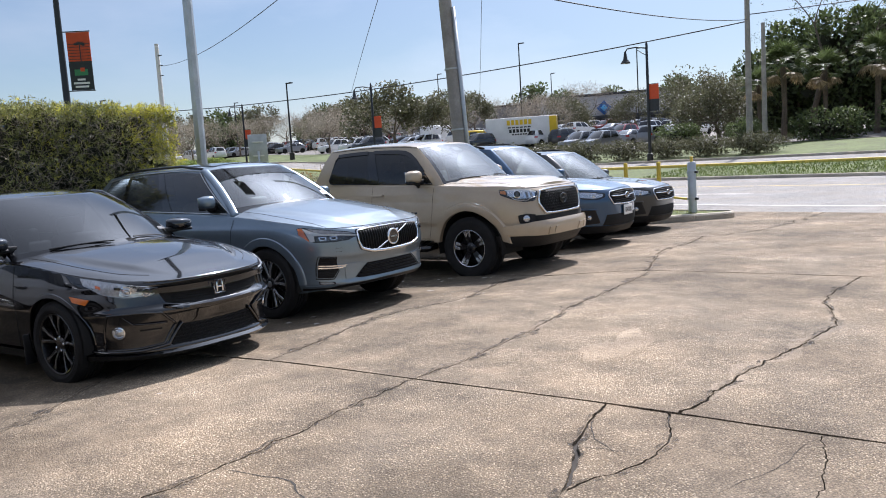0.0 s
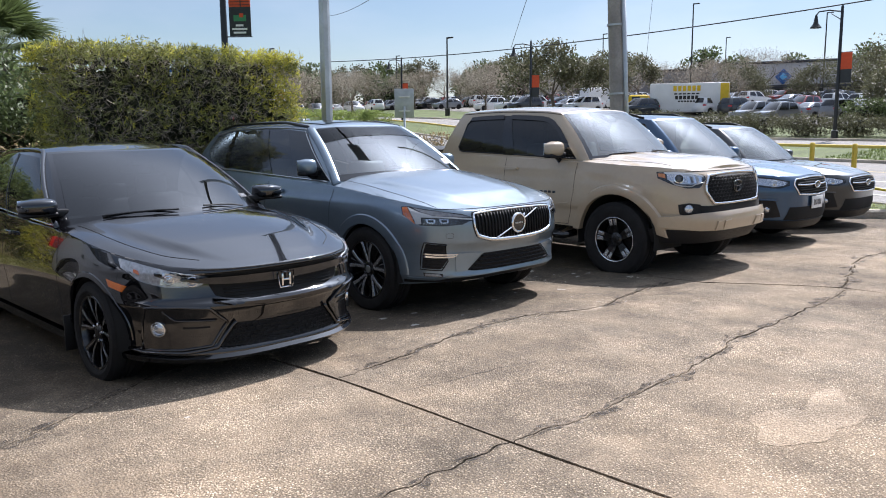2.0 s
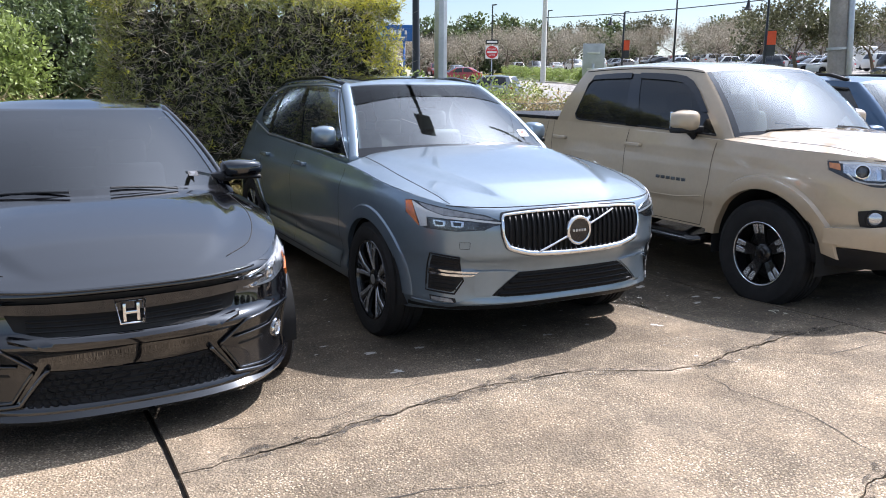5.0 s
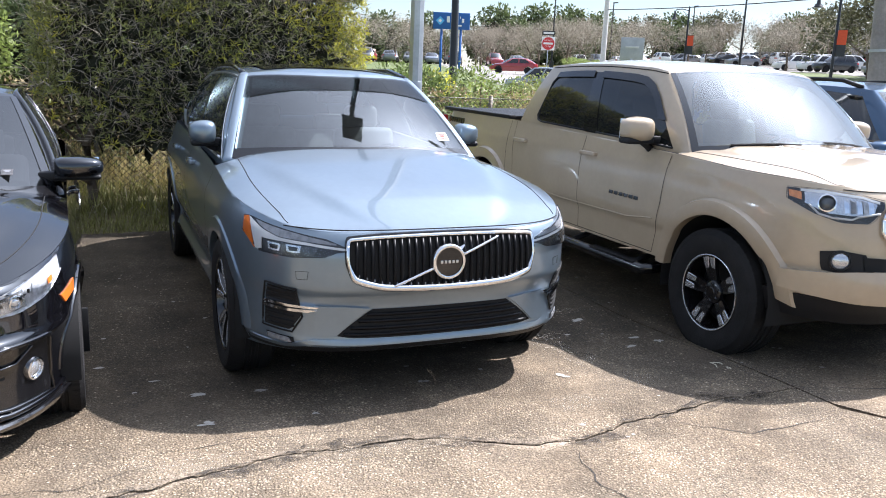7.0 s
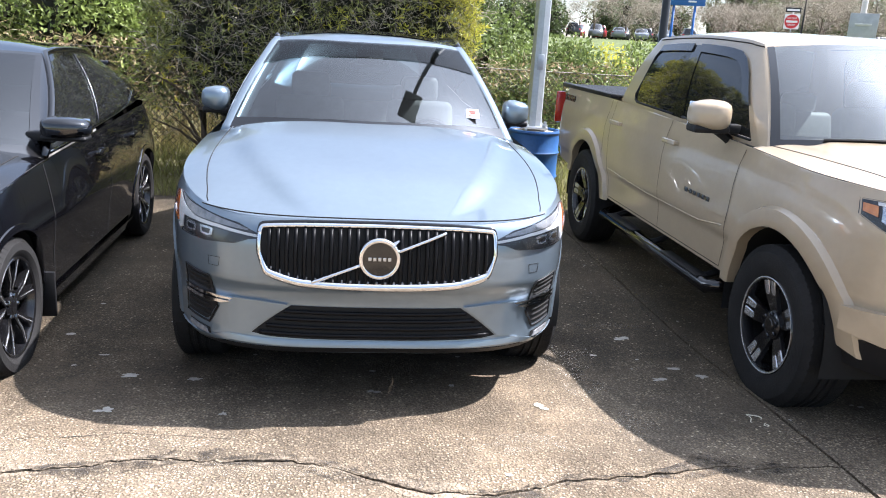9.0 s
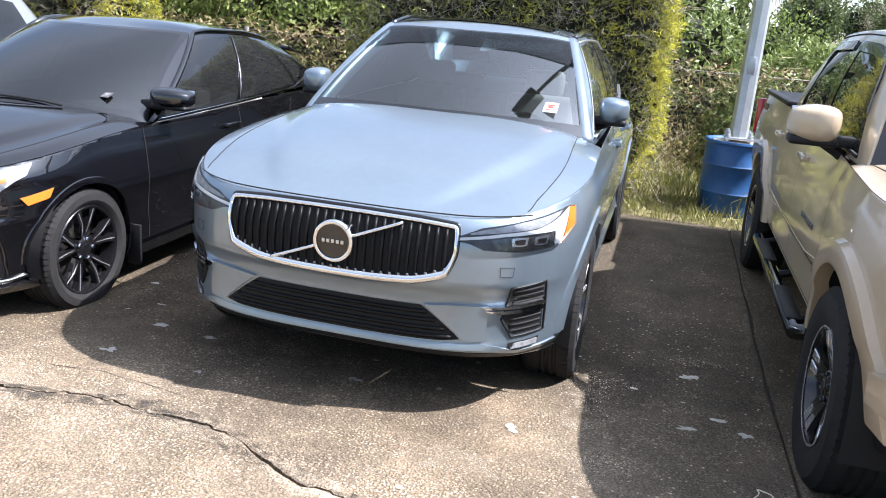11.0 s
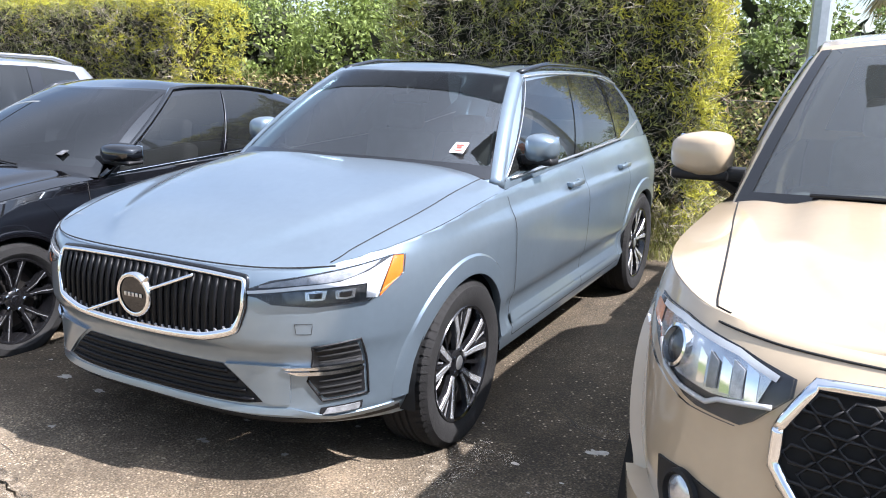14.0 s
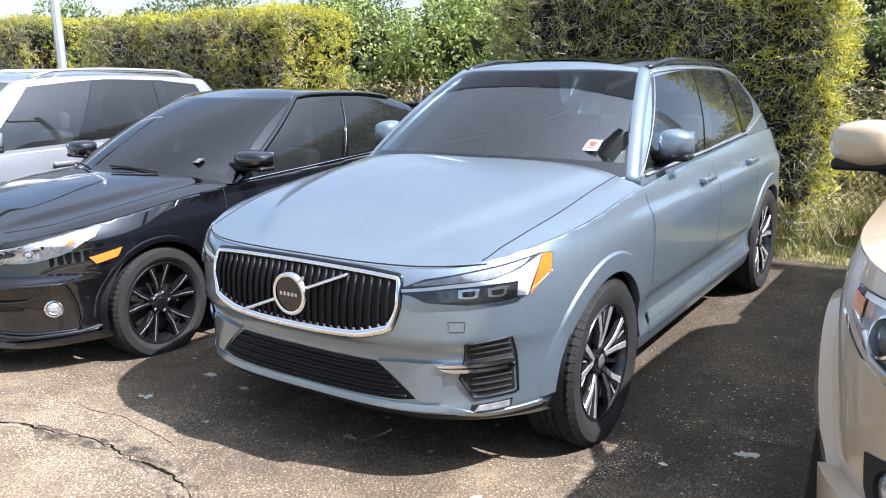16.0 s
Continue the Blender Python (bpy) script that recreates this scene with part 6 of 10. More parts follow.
# ---- the row of parked cars ----
build_grey_crossover(pose(-7.705, 6.55, 0.0, 0, 0, 0.3))
build_black_hatchback(pose(-7.28, 4.02, 0.0, 0, 0, 1.2))
build_sand_pickup(pose(-7.30, 9.40, 0.0))
build_compact_crossover(pose(-7.30, 11.95, 0.02), "blue compact crossover with a white front plate, parked in the row", P_BLUE)
build_compact_crossover(pose(-7.45, 14.15, -0.03), "dark grey crossover with roof rails, parked at the row's end", P_DARKGREY, "ten", 1.60, plate=False)
build_compact_crossover(pose(-7.05, 1.35, 0.0), "silver-white crossover with silver roof rails, parked beside the hatchback", P_SILVER, "five", 1.63, lower=False, plate=False)


# ---- more materials ----
def speckle(name, matrix, pebble, share=0.45, scale=55.0, stain=0.35, rough=0.92, bay=0.0, chips=0.0):
    """Worn concrete with its pebbles laid bare: pebbles, matrix, blotches, fine grit and relief."""
    m = bpy.data.materials.new(name)
    m.use_nodes = True
    nt = m.node_tree
    b = nt.nodes["Principled BSDF"]
    b.inputs["Roughness"].default_value = rough
    b.inputs["Specular IOR Level"].default_value = 0.35
    co = nt.nodes.new("ShaderNodeNewGeometry")

    def noise_at(sc, det=4.0, rough_=0.6):
        n = nt.nodes.new("ShaderNodeTexNoise")
        n.inputs["Scale"].default_value, n.inputs["Detail"].default_value, n.inputs["Roughness"].default_value = sc, det, rough_
        nt.links.new(co.outputs["Position"], n.inputs["Vector"])
        return n.outputs["Fac"]

    def ramp(v, a, b_, lo, hi):
        r = nt.nodes.new("ShaderNodeMapRange")
        r.inputs["From Min"].default_value, r.inputs["From Max"].default_value = a, b_
        r.inputs["To Min"].default_value, r.inputs["To Max"].default_value = lo, hi
        nt.links.new(v, r.inputs["Value"])
        return r.outputs["Result"]

    def times(a, f):
        s = nt.nodes.new("ShaderNodeVectorMath")
        s.operation = "SCALE"
        nt.links.new(a, s.inputs[0])
        nt.links.new(f, s.inputs["Scale"])
        return s.outputs["Vector"]

    def mixc(fac, a, b_):
        x = nt.nodes.new("ShaderNodeMix")
        x.data_type = "RGBA"
        nt.links.new(fac, x.inputs["Factor"])
        for k, c in (("A", a), ("B", b_)):
            if isinstance(c, tuple):
                x.inputs[k].default_value = (*c, 1)
            else:
                nt.links.new(c, x.inputs[k])
        return x.outputs["Result"]
    vo = nt.nodes.new("ShaderNodeTexVoronoi")
    vo.inputs["Scale"].default_value = scale
    nt.links.new(co.outputs["Position"], vo.inputs["Vector"])
    sep = nt.nodes.new("ShaderNodeSeparateColor")
    nt.links.new(vo.outputs["Color"], sep.inputs["Color"])
    near = ramp(vo.outputs["Distance"], 0.34, 0.58, 1.0, 0.0)
    pick = ramp(sep.outputs["Red"], 1 - share - 0.05, 1 - share + 0.05, 0.0, 1.0)
    both_ = nt.nodes.new("ShaderNodeMath")
    both_.operation = "MULTIPLY"
    nt.links.new(near, both_.inputs[0])
    nt.links.new(pick, both_.inputs[1])
    worn = nt.nodes.new("ShaderNodeMath")
    worn.operation = "MULTIPLY"
    nt.links.new(both_.outputs[0], worn.inputs[0])
    nt.links.new(ramp(noise_at(1.3, 3.0), 0.36, 0.58, 0.35, 1.0), worn.inputs[1])
    peb = times(mixc(sep.outputs["Green"], pebble, tuple(c * k for c, k in zip(pebble, (0.52, 0.47, 0.40)))), ramp(sep.outputs["Blue"], 0, 1, 0.48, 1.32))
    base = times(mixc(ramp(noise_at(0.7), 0.35, 0.65, 0.0, 1.0), matrix, tuple(c * k for c, k in zip(matrix, (1.1, 1.02, 0.92)))), ramp(noise_at(95, 3.0), 0.32, 0.68, 0.5, 1.5))
    col = mixc(worn.outputs[0], base, peb)
    col = times(col, ramp(noise_at(0.55, 5.0, 0.65), 0.36, 0.62, 1 - stain, 1.12))
    col = times(col, ramp(noise_at(3.2, 5.0, 0.7), 0.35, 0.65, 1 - stain * 0.6, 1.1))
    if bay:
        # grime and painted shade of parked cars, in ragged patches towards the bays
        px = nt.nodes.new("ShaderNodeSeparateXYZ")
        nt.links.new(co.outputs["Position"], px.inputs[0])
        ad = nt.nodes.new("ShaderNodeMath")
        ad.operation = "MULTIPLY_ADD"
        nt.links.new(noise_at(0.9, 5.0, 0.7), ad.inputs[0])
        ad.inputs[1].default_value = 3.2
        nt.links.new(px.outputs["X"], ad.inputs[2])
        grime_shade = nt.nodes.new("ShaderNodeVectorMath")
        grime_shade.operation = "MULTIPLY"
        nt.links.new(col, grime_shade.inputs[0])
        nt.links.new(mixc(ramp(ad.outputs[0], -4.7, -3.0, 1.0, 0.0), (1.0, 1.0, 1.0), (1 - bay, 1 - bay * 1.0, 1 - bay * 1.02)), grime_shade.inputs[1])
        col = grime_shade.outputs["Vector"]
    if chips:
        # single pale chips pressed into the surface, and faint scuffed patches
        v2 = nt.nodes.new("ShaderNodeTexVoronoi")
        v2.inputs["Scale"].default_value = 42.0
        nt.links.new(co.outputs["Position"], v2.inputs["Vector"])
        s2 = nt.nodes.new("ShaderNodeSeparateColor")
        nt.links.new(v2.outputs["Color"], s2.inputs["Color"])
        c2 = nt.nodes.new("ShaderNodeMath")
        c2.operation = "MULTIPLY"
        nt.links.new(ramp(v2.outputs["Distance"], 0.16, 0.30, 1.0, 0.0), c2.inputs[0])
        nt.links.new(ramp(s2.outputs["Red"], 1 - chips, 1 - chips + 0.01, 0.0, 1.0), c2.inputs[1])
        c3 = nt.nodes.new("ShaderNodeMath")
        c3.operation = "MULTIPLY"
        nt.links.new(c2.outputs[0], c3.inputs[0])
        nt.links.new(ramp(noise_at(0.8, 4.0), 0.40, 0.62, 0.1, 0.9), c3.inputs[1])
        col = mixc(c3.outputs[0], col, tuple(c * 0.95 for c in pebble))
        st = nt.nodes.new("ShaderNodeMapping")
        st.inputs["Rotation"].default_value = (0, 0, 0.35)
        st.inputs["Scale"].default_value = (1.1, 2.2, 1.0)
        nt.links.new(co.outputs["Position"], st.inputs["Vector"])
        n2 = nt.nodes.new("ShaderNodeTexNoise")
        n2.inputs["Scale"].default_value, n2.inputs["Detail"].default_value, n2.inputs["Roughness"].default_value = 1.1, 7.0, 0.72
        nt.links.new(st.outputs["Vector"], n2.inputs["Vector"])
        col = times(col, ramp(n2.outputs["Fac"], 0.34, 0.66, 0.80, 1.20))
    nt.links.new(col, b.inputs["Base Color"])
    hgt = nt.nodes.new("ShaderNodeMath")
    hgt.operation = "MULTIPLY_ADD"
    nt.links.new(noise_at(90, 4.0), hgt.inputs[0])
    hgt.inputs[1].default_value = 0.6
    nt.links.new(worn.outputs[0], hgt.inputs[2])
    bp = nt.nodes.new("ShaderNodeBump")
    bp.inputs["Strength"].default_value, bp.inputs["Distance"].default_value = 0.8, 0.008
    nt.links.new(hgt.outputs[0], bp.inputs["Height"])
    nt.links.new(bp.outputs["Normal"], b.inputs["Normal"])
    return m


def leaf_mat(name, color, rnd=0.35, glow=0.35, rough=0.5):
    """Leaves: each with its own shade, letting some light through."""
    m = mat(name, color, rough=rough, vary=0.12, scale=1.2, rnd=rnd, spec=0.35)
    nt = m.node_tree
    b = nt.nodes["Principled BSDF"]
    o = nt.nodes["Material Output"]
    t = nt.nodes.new("ShaderNodeBsdfTranslucent")
    src = b.inputs["Base Color"].links[0].from_socket
    s = nt.nodes.new("ShaderNodeVectorMath")
    s.operation = "SCALE"
    s.inputs["Scale"].default_value = 1.25
    nt.links.new(src, s.inputs[0])
    nt.links.new(s.outputs["Vector"], t.inputs["Color"])
    x = nt.nodes.new("ShaderNodeMixShader")
    x.inputs["Fac"].default_value = glow
    nt.links.new(b.outputs["BSDF"], x.inputs[1])
    nt.links.new(t.outputs["BSDF"], x.inputs[2])
    nt.links.new(x.outputs["Shader"], o.inputs["Surface"])
    return m


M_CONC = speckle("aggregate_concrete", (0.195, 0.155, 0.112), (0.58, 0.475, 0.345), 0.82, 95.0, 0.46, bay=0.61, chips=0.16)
M_KERB = speckle("kerb_concrete", (0.40, 0.37, 0.32), (0.5, 0.46, 0.4), 0.2, 40.0, 0.25)
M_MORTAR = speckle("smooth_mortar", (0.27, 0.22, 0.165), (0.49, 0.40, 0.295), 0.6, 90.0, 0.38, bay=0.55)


def stain_mat(name, color, scale=9.0, cover=0.75):
    """A ragged film of dirt with gaps in it."""
    m = mat(name, color, rough=0.95, vary=0.3, scale=12)
    nt = m.node_tree
    geo = nt.nodes.new("ShaderNodeNewGeometry")
    n = nt.nodes.new("ShaderNodeTexNoise")
    n.inputs["Scale"].default_value, n.inputs["Detail"].default_value, n.inputs["Roughness"].default_value = scale, 7.0, 0.75
    nt.links.new(geo.outputs["Position"], n.inputs["Vector"])
    r = nt.nodes.new("ShaderNodeMapRange")
    r.inputs["From Min"].default_value, r.inputs["From Max"].default_value = 0.44, 0.62
    r.inputs["To Min"].default_value, r.inputs["To Max"].default_value = 0.0, cover
    nt.links.new(n.outputs["Fac"], r.inputs["Value"])
    t = nt.nodes.new("ShaderNodeBsdfTransparent")
    x = nt.nodes.new("ShaderNodeMixShader")
    nt.links.new(r.outputs["Result"], x.inputs["Fac"])
    nt.links.new(t.outputs["BSDF"], x.inputs[1])
    nt.links.new(nt.nodes["Principled BSDF"].outputs["BSDF"], x.inputs[2])
    nt.links.new(x.outputs["Shader"], nt.nodes["Material Output"].inputs["Surface"])
    return m


M_SMEAR = stain_mat("pale_smear", (0.36, 0.30, 0.225), 16.0, 0.36)
M_STAIN = stain_mat("crack_grime", (0.045, 0.038, 0.031))
M_JOINT = mat("joint_dirt", (0.035, 0.030, 0.025), rough=0.95, vary=0.3, scale=15)
M_ASPHALT = speckle("worn_asphalt", (0.205, 0.20, 0.195), (0.28, 0.275, 0.26), 0.4, 60.0, 0.12)
M_FARLOT = speckle("far_lot_asphalt", (0.20, 0.195, 0.19), (0.28, 0.27, 0.26), 0.4, 60.0, 0.15)
M_LINE = mat("road_marking", (0.62, 0.61, 0.57), rough=0.8, vary=0.2, scale=5)
M_YELLOW = mat("yellow_paint", (0.62, 0.44, 0.06), rough=0.55, vary=0.15, scale=8)
M_DRYBANK = mat("dry_grass_bank", (0.17, 0.145, 0.07), rough=0.95, vary=0.35, scale=2.5, fine=0.4, bump=0.7, bscale=45)
M_GRASS = mat("lawn", (0.075, 0.098, 0.022), rough=0.9, vary=0.3, scale=0.7, fine=0.35, bump=0.6, bscale=40)
M_MOWN = leaf_mat("mown_blades", (0.11, 0.15, 0.03), 0.45, 0.25)
M_BLADE = leaf_mat("grass_blades", (0.215, 0.215, 0.065), 0.45, 0.25)
M_LEAF_HEDGE = leaf_mat("hedge_leaves", (0.215, 0.225, 0.07), 0.65, 0.22)
M_LEAF_TIP = leaf_mat("young_hedge_leaves", (0.42, 0.40, 0.06), 0.4, 0.45)
M_LEAF_GREEN = leaf_mat("shrub_leaves", (0.13, 0.17, 0.05), 0.6, 0.28)
M_LEAF_LIGHT = leaf_mat("pale_green_leaves", (0.20, 0.25, 0.07), 0.5, 0.35)
M_LEAF_DARK = leaf_mat("dark_leaves", (0.08, 0.105, 0.04), 0.5, 0.3)
# near-black stand-in for the shade inside bushes and hedges
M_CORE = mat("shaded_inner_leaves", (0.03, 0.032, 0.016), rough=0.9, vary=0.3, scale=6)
M_LEAF_OAK = leaf_mat("oak_leaves", (0.10, 0.10, 0.055), 0.4, 0.3)
M_LEAF_DRY = leaf_mat("dry_leaves", (0.30, 0.23, 0.125), 0.45, 0.3)
M_STRAW = leaf_mat("straw", (0.42, 0.36, 0.17), 0.4, 0.3)
M_LEAF_PALM = leaf_mat("palm_leaves", (0.075, 0.10, 0.035), 0.35, 0.3)
M_BARK = mat("bark", (0.11, 0.085, 0.06), rough=0.9, vary=0.3, scale=6, bump=0.6, bscale=30)
M_TWIG = mat("twigs", (0.36, 0.31, 0.24), rough=0.9, vary=0.3, scale=6)
M_STEEL = mat("galvanised_steel", (0.46, 0.49, 0.51), rough=0.42, metal=0.6, vary=0.12, scale=4)
M_WIRE = mat("fence_wire", (0.13, 0.12, 0.105), rough=0.6, metal=0.5, vary=0.2)
M_CABLE = mat("black_cable", (0.012, 0.012, 0.013), rough=0.6, vary=0.1)
M_POLEBLACK = mat("black_pole_paint", (0.012, 0.013, 0.014), rough=0.35, vary=0.1)
M_WOOD = mat("grey_utility_pole", (0.30, 0.28, 0.26), rough=0.85, vary=0.2, scale=3, bump=0.4, bscale=20)
M_WHITEPOLE = mat("pale_concrete_pole", (0.6, 0.59, 0.56), rough=0.8, vary=0.1)
M_DRUM = mat("blue_plastic_drum", (0.02, 0.09, 0.25), rough=0.45, vary=0.2, scale=4, fine=0.1)
M_BANNER_RED = mat("red_banner", (0.55, 0.075, 0.025), rough=0.8, vary=0.08)
M_BANNER_DARK = mat("dark_banner", (0.03, 0.035, 0.04), rough=0.8, vary=0.1)
M_BANNER_GREEN = mat("green_print", (0.05, 0.22, 0.10), rough=0.8, vary=0.1)
M_SIGNBLUE = mat("blue_sign", (0.012, 0.10, 0.33), rough=0.4, vary=0.05)
M_SIGNCYAN = mat("light_blue_mark", (0.10, 0.42, 0.75), rough=0.4, vary=0.05)
M_SIGNRED = mat("red_sign", (0.55, 0.03, 0.035), rough=0.4, vary=0.05)
M_SIGNBACK = mat("bare_aluminium", (0.42, 0.43, 0.43), rough=0.45, metal=0.5, vary=0.1)
M_STORE = mat("grey_store_wall", (0.42, 0.42, 0.44), rough=0.8, vary=0.06, scale=0.3)
M_STORE_DARK = mat("dark_store_wall", (0.22, 0.215, 0.215), rough=0.8, vary=0.08, scale=0.3)
M_STORE_TRIM = mat("dark_cornice", (0.035, 0.037, 0.045), rough=0.7, vary=0.1)
M_TRUCKBOX = mat("white_truck_box", (0.72, 0.72, 0.71), rough=0.5, vary=0.06, scale=1)
M_TRUCKYELLOW = mat("yellow_truck", (0.72, 0.47, 0.01), rough=0.4, vary=0.06)
M_DROPPING = mat("pale_spot", (0.38, 0.35, 0.31), rough=0.9, vary=0.2, scale=30)
M_STRING = mat("pale_string", (0.62, 0.58, 0.46), rough=0.8, vary=0.1)

# ---- ground: road frame ----
RO, RU, RN = Vector((-5.0, 18.4, 0)), Vector((0.9601, -0.2797, 0)), Vector((0.2797, 0.9601, 0))
TERRAIN = [(-900, -0.06), (-1.2, -0.06), (-0.6, 0.0), (13.4, -0.02), (13.6, 0.06), (18.0, 0.45), (18.2, 0.36), (24.5, 0.55), (26, 0.75), (33, 1.25), (60, 2.2), (110, 3.2), (170, 4.0), (900, 4.6)]


def rise(u):
    """The land climbs gently along the road towards the junction."""
    k = min(1.0, max(0.0, (-u - 30) / 45))
    j = min(1.0, max(0.0, (-u - 74) / 26))
    return 1.8 * k * k * (3 - 2 * k) + 0.8 * j * j * (3 - 2 * j)


def rp(u, n, dz=0.0):
    p = RO + RU * u + RN * n
    p.z = lerp_at(TERRAIN, n) + rise(u) + dz
    return p


def un(x, y):
    d = Vector((x, y, 0)) - RO
    return d.dot(RU), d.dot(RN)


def ground_z(x, y):
    u, n = un(x, y)
    return lerp_at(TERRAIN, n) + rise(u)


def lot_z(x, y):
    k = lerp_at([(10, 1.0), (17, 0.45)], y)
    return curve_at([(-6.4, 0.0), (-5.5, 0.045), (-4.8, 0.072), (-3.8, 0.092), (-2.5, 0.095), (0.0, 0.09)], x) * k


def strip(name, n0, n1, m, u0=-300, u1=300, dz=0.0, steps=80, label="", cat="", kind="structure", nn=6):
    vs = []
    for i in range(steps + 1):
        for j in range(nn + 1):
            vs.append(rp(u0 + (u1 - u0) * i / steps, n0 + (n1 - n0) * j / nn, dz))
    ob = piece(name, vs, grid_faces(steps + 1, nn + 1), m, smooth=False)
    return tagged(ob, label, cat, kind=kind)


US = [-900] + [-300 + 7.5 * k for k in range(81)] + [900]
vs = [rp(u, n, -0.02) for u in US for n, z in TERRAIN]
tagged(piece("ground", vs, grid_faces(len(US), len(TERRAIN)), M_GRASS, smooth=False), "grass and soil reaching to the horizon", "ground", kind="structure")
strip("road", -0.9, 13.5, M_ASPHALT, label="pale worn asphalt road lanes beside the lot", cat="road", dz=0.004)
strip("road", 18.1, 24.5, M_ASPHALT, label="far lanes of the divided road", cat="road", dz=0.004)
strip("parking_lot", 34, 125, M_FARLOT, -300, 60, 0.012, 48, "asphalt of the store's large parking lot", "pavement", nn=10)
for n, m, w in ((1.3, M_LINE, 0.15), (9.0, M_YELLOW, 0.12)):
    strip("road_marking", n - w / 2, n + w / 2, m, dz=0.009, label="painted edge line on the road", cat="marking", nn=1)
for k in range(16):
    strip("lane_dash", 5.1, 5.24, M_LINE, -90 + k * 12, -87 + k * 12, 0.009, 1, "white lane dash on the road", "marking", nn=1)


def kerb_line(n, name, m, lab):
    prof = [(-0.09, -0.1), (-0.08, 0.10), (-0.05, 0.13), (0.06, 0.13), (0.09, 0.10), (0.09, -0.1)]
    vs = []
    for i in range(31):
        u = -150 + 300 * i / 30
        for dn, dz in prof:
            p = rp(u, n)
            vs.append(p + RN * dn + Vector((0, 0, dz)))
    tagged(piece(name, vs, grid_faces(31, len(prof)), m, sharp=50), lab, "kerb", kind="structure")


kerb_line(13.5, "kerb", M_KERB, "pale concrete kerb of the grass median")
kerb_line(18.05, "kerb", M_YELLOW, "yellow-painted kerb of the grass median")
kerb_line(24.6, "kerb", M_KERB, "concrete kerb beyond the far lanes")

# ---- the lot: slabs with joints and wandering cracks ----
def jag(t, seed, amp=0.035):
    return amp * (noise.noise(Vector((t * 3.1, seed, 0))) + 0.6 * noise.noise(Vector((t * 9.0, seed, 3))) + 0.4 * noise.noise(Vector((t * 27.0, seed, 7))) + 0.22 * noise.noise(Vector((t * 70.0, seed, 11))))


def crack_fn(table, seed, amp=0.035):
    return lambda y: curve_at(table, y) + jag(y, seed, amp)


LOT_L, LOT_R = (lambda y: -10.16 + 0.02 * math.sin(y * 3)), (lambda y: 9.0)
CR_E = crack_fn([(4.1, -4.66), (4.8, -4.78), (5.5, -4.94), (5.95, -4.99), (6.4, -4.90), (6.9, -4.70), (7.3, -4.79), (7.9, -4.88), (8.5, -4.90)], 1, 0.05)
CR_A2 = crack_fn([(4.1, -3.24), (4.65, -3.2), (5.9, -3.26), (6.7, -3.38), (8.0, -3.42), (9.1, -3.5)], 2, 0.04)
CR_B2 = crack_fn([(4.0, -1.52), (4.4, -1.42), (5.15, -1.36), (5.75, -1.25), (6.65, -1.14), (7.7, -1.39), (9.1, -1.3)], 3, 0.06)
CR_H = crack_fn([(-8.0, -4.6), (0.5, -4.7), (2.3, -4.96), (2.85, -5.26), (3.2, -5.5), (3.6, -5.7), (4.2, -5.95)], 4, 0.04)
CR_A1 = crack_fn([(-8.0, -3.6), (1.0, -3.3), (2.4, -3.15), (3.5, -3.23), (4.2, -3.24)], 5, 0.04)
CR_B1 = crack_fn([(-8, -1.3), (2.0, -1.45), (3.0, -1.55), (3.5, -1.75), (3.8, -1.83), (4.2, -1.9)], 6, 0.03)
CR_B0 = crack_fn([(-8, -1.29), (2.0, -1.44), (3.0, -1.53), (3.3, -1.42), (3.6, -1.36), (4.2, -1.52)], 7, 0.03)
CR_B9 = crack_fn([(-8, 0.4), (2.5, -0.5), (3.4, -0.62), (4.2, -0.75)], 17, 0.04)
CR_D = crack_fn([(8.9, -3.55), (9.2, -3.6), (10.0, -3.85), (11.0, -4.06), (11.7, -4.0), (12.8, -4.1)], 8, 0.06)
CR_D2 = crack_fn([(8.9, -0.6), (10.5, -0.2), (12.9, -0.7)], 9, 0.06)
CR_G = crack_fn([(12.6, -3.9), (14.0, -3.4), (15.0, -3.3), (18.0, -3.1)], 10, 0.08)
YJ1 = lambda x: 4.14 + 0.012 * math.sin(x * 2.3)
YJ2 = lambda x: lerp_at([(-4.6, 8.43), (-3.6, 9.0)], x) + jag(x, 12, 0.02)
YJ3 = lambda x: 12.75 + jag(x, 13, 0.02)
YJ0 = lambda x: -6.0
YEND = lambda x: 17.45 - 0.2913 * (x + 3.9)
pave = tagged(new("pavement"), "weathered concrete lot of cracked slabs with pebbles showing", "pavement", kind="structure")


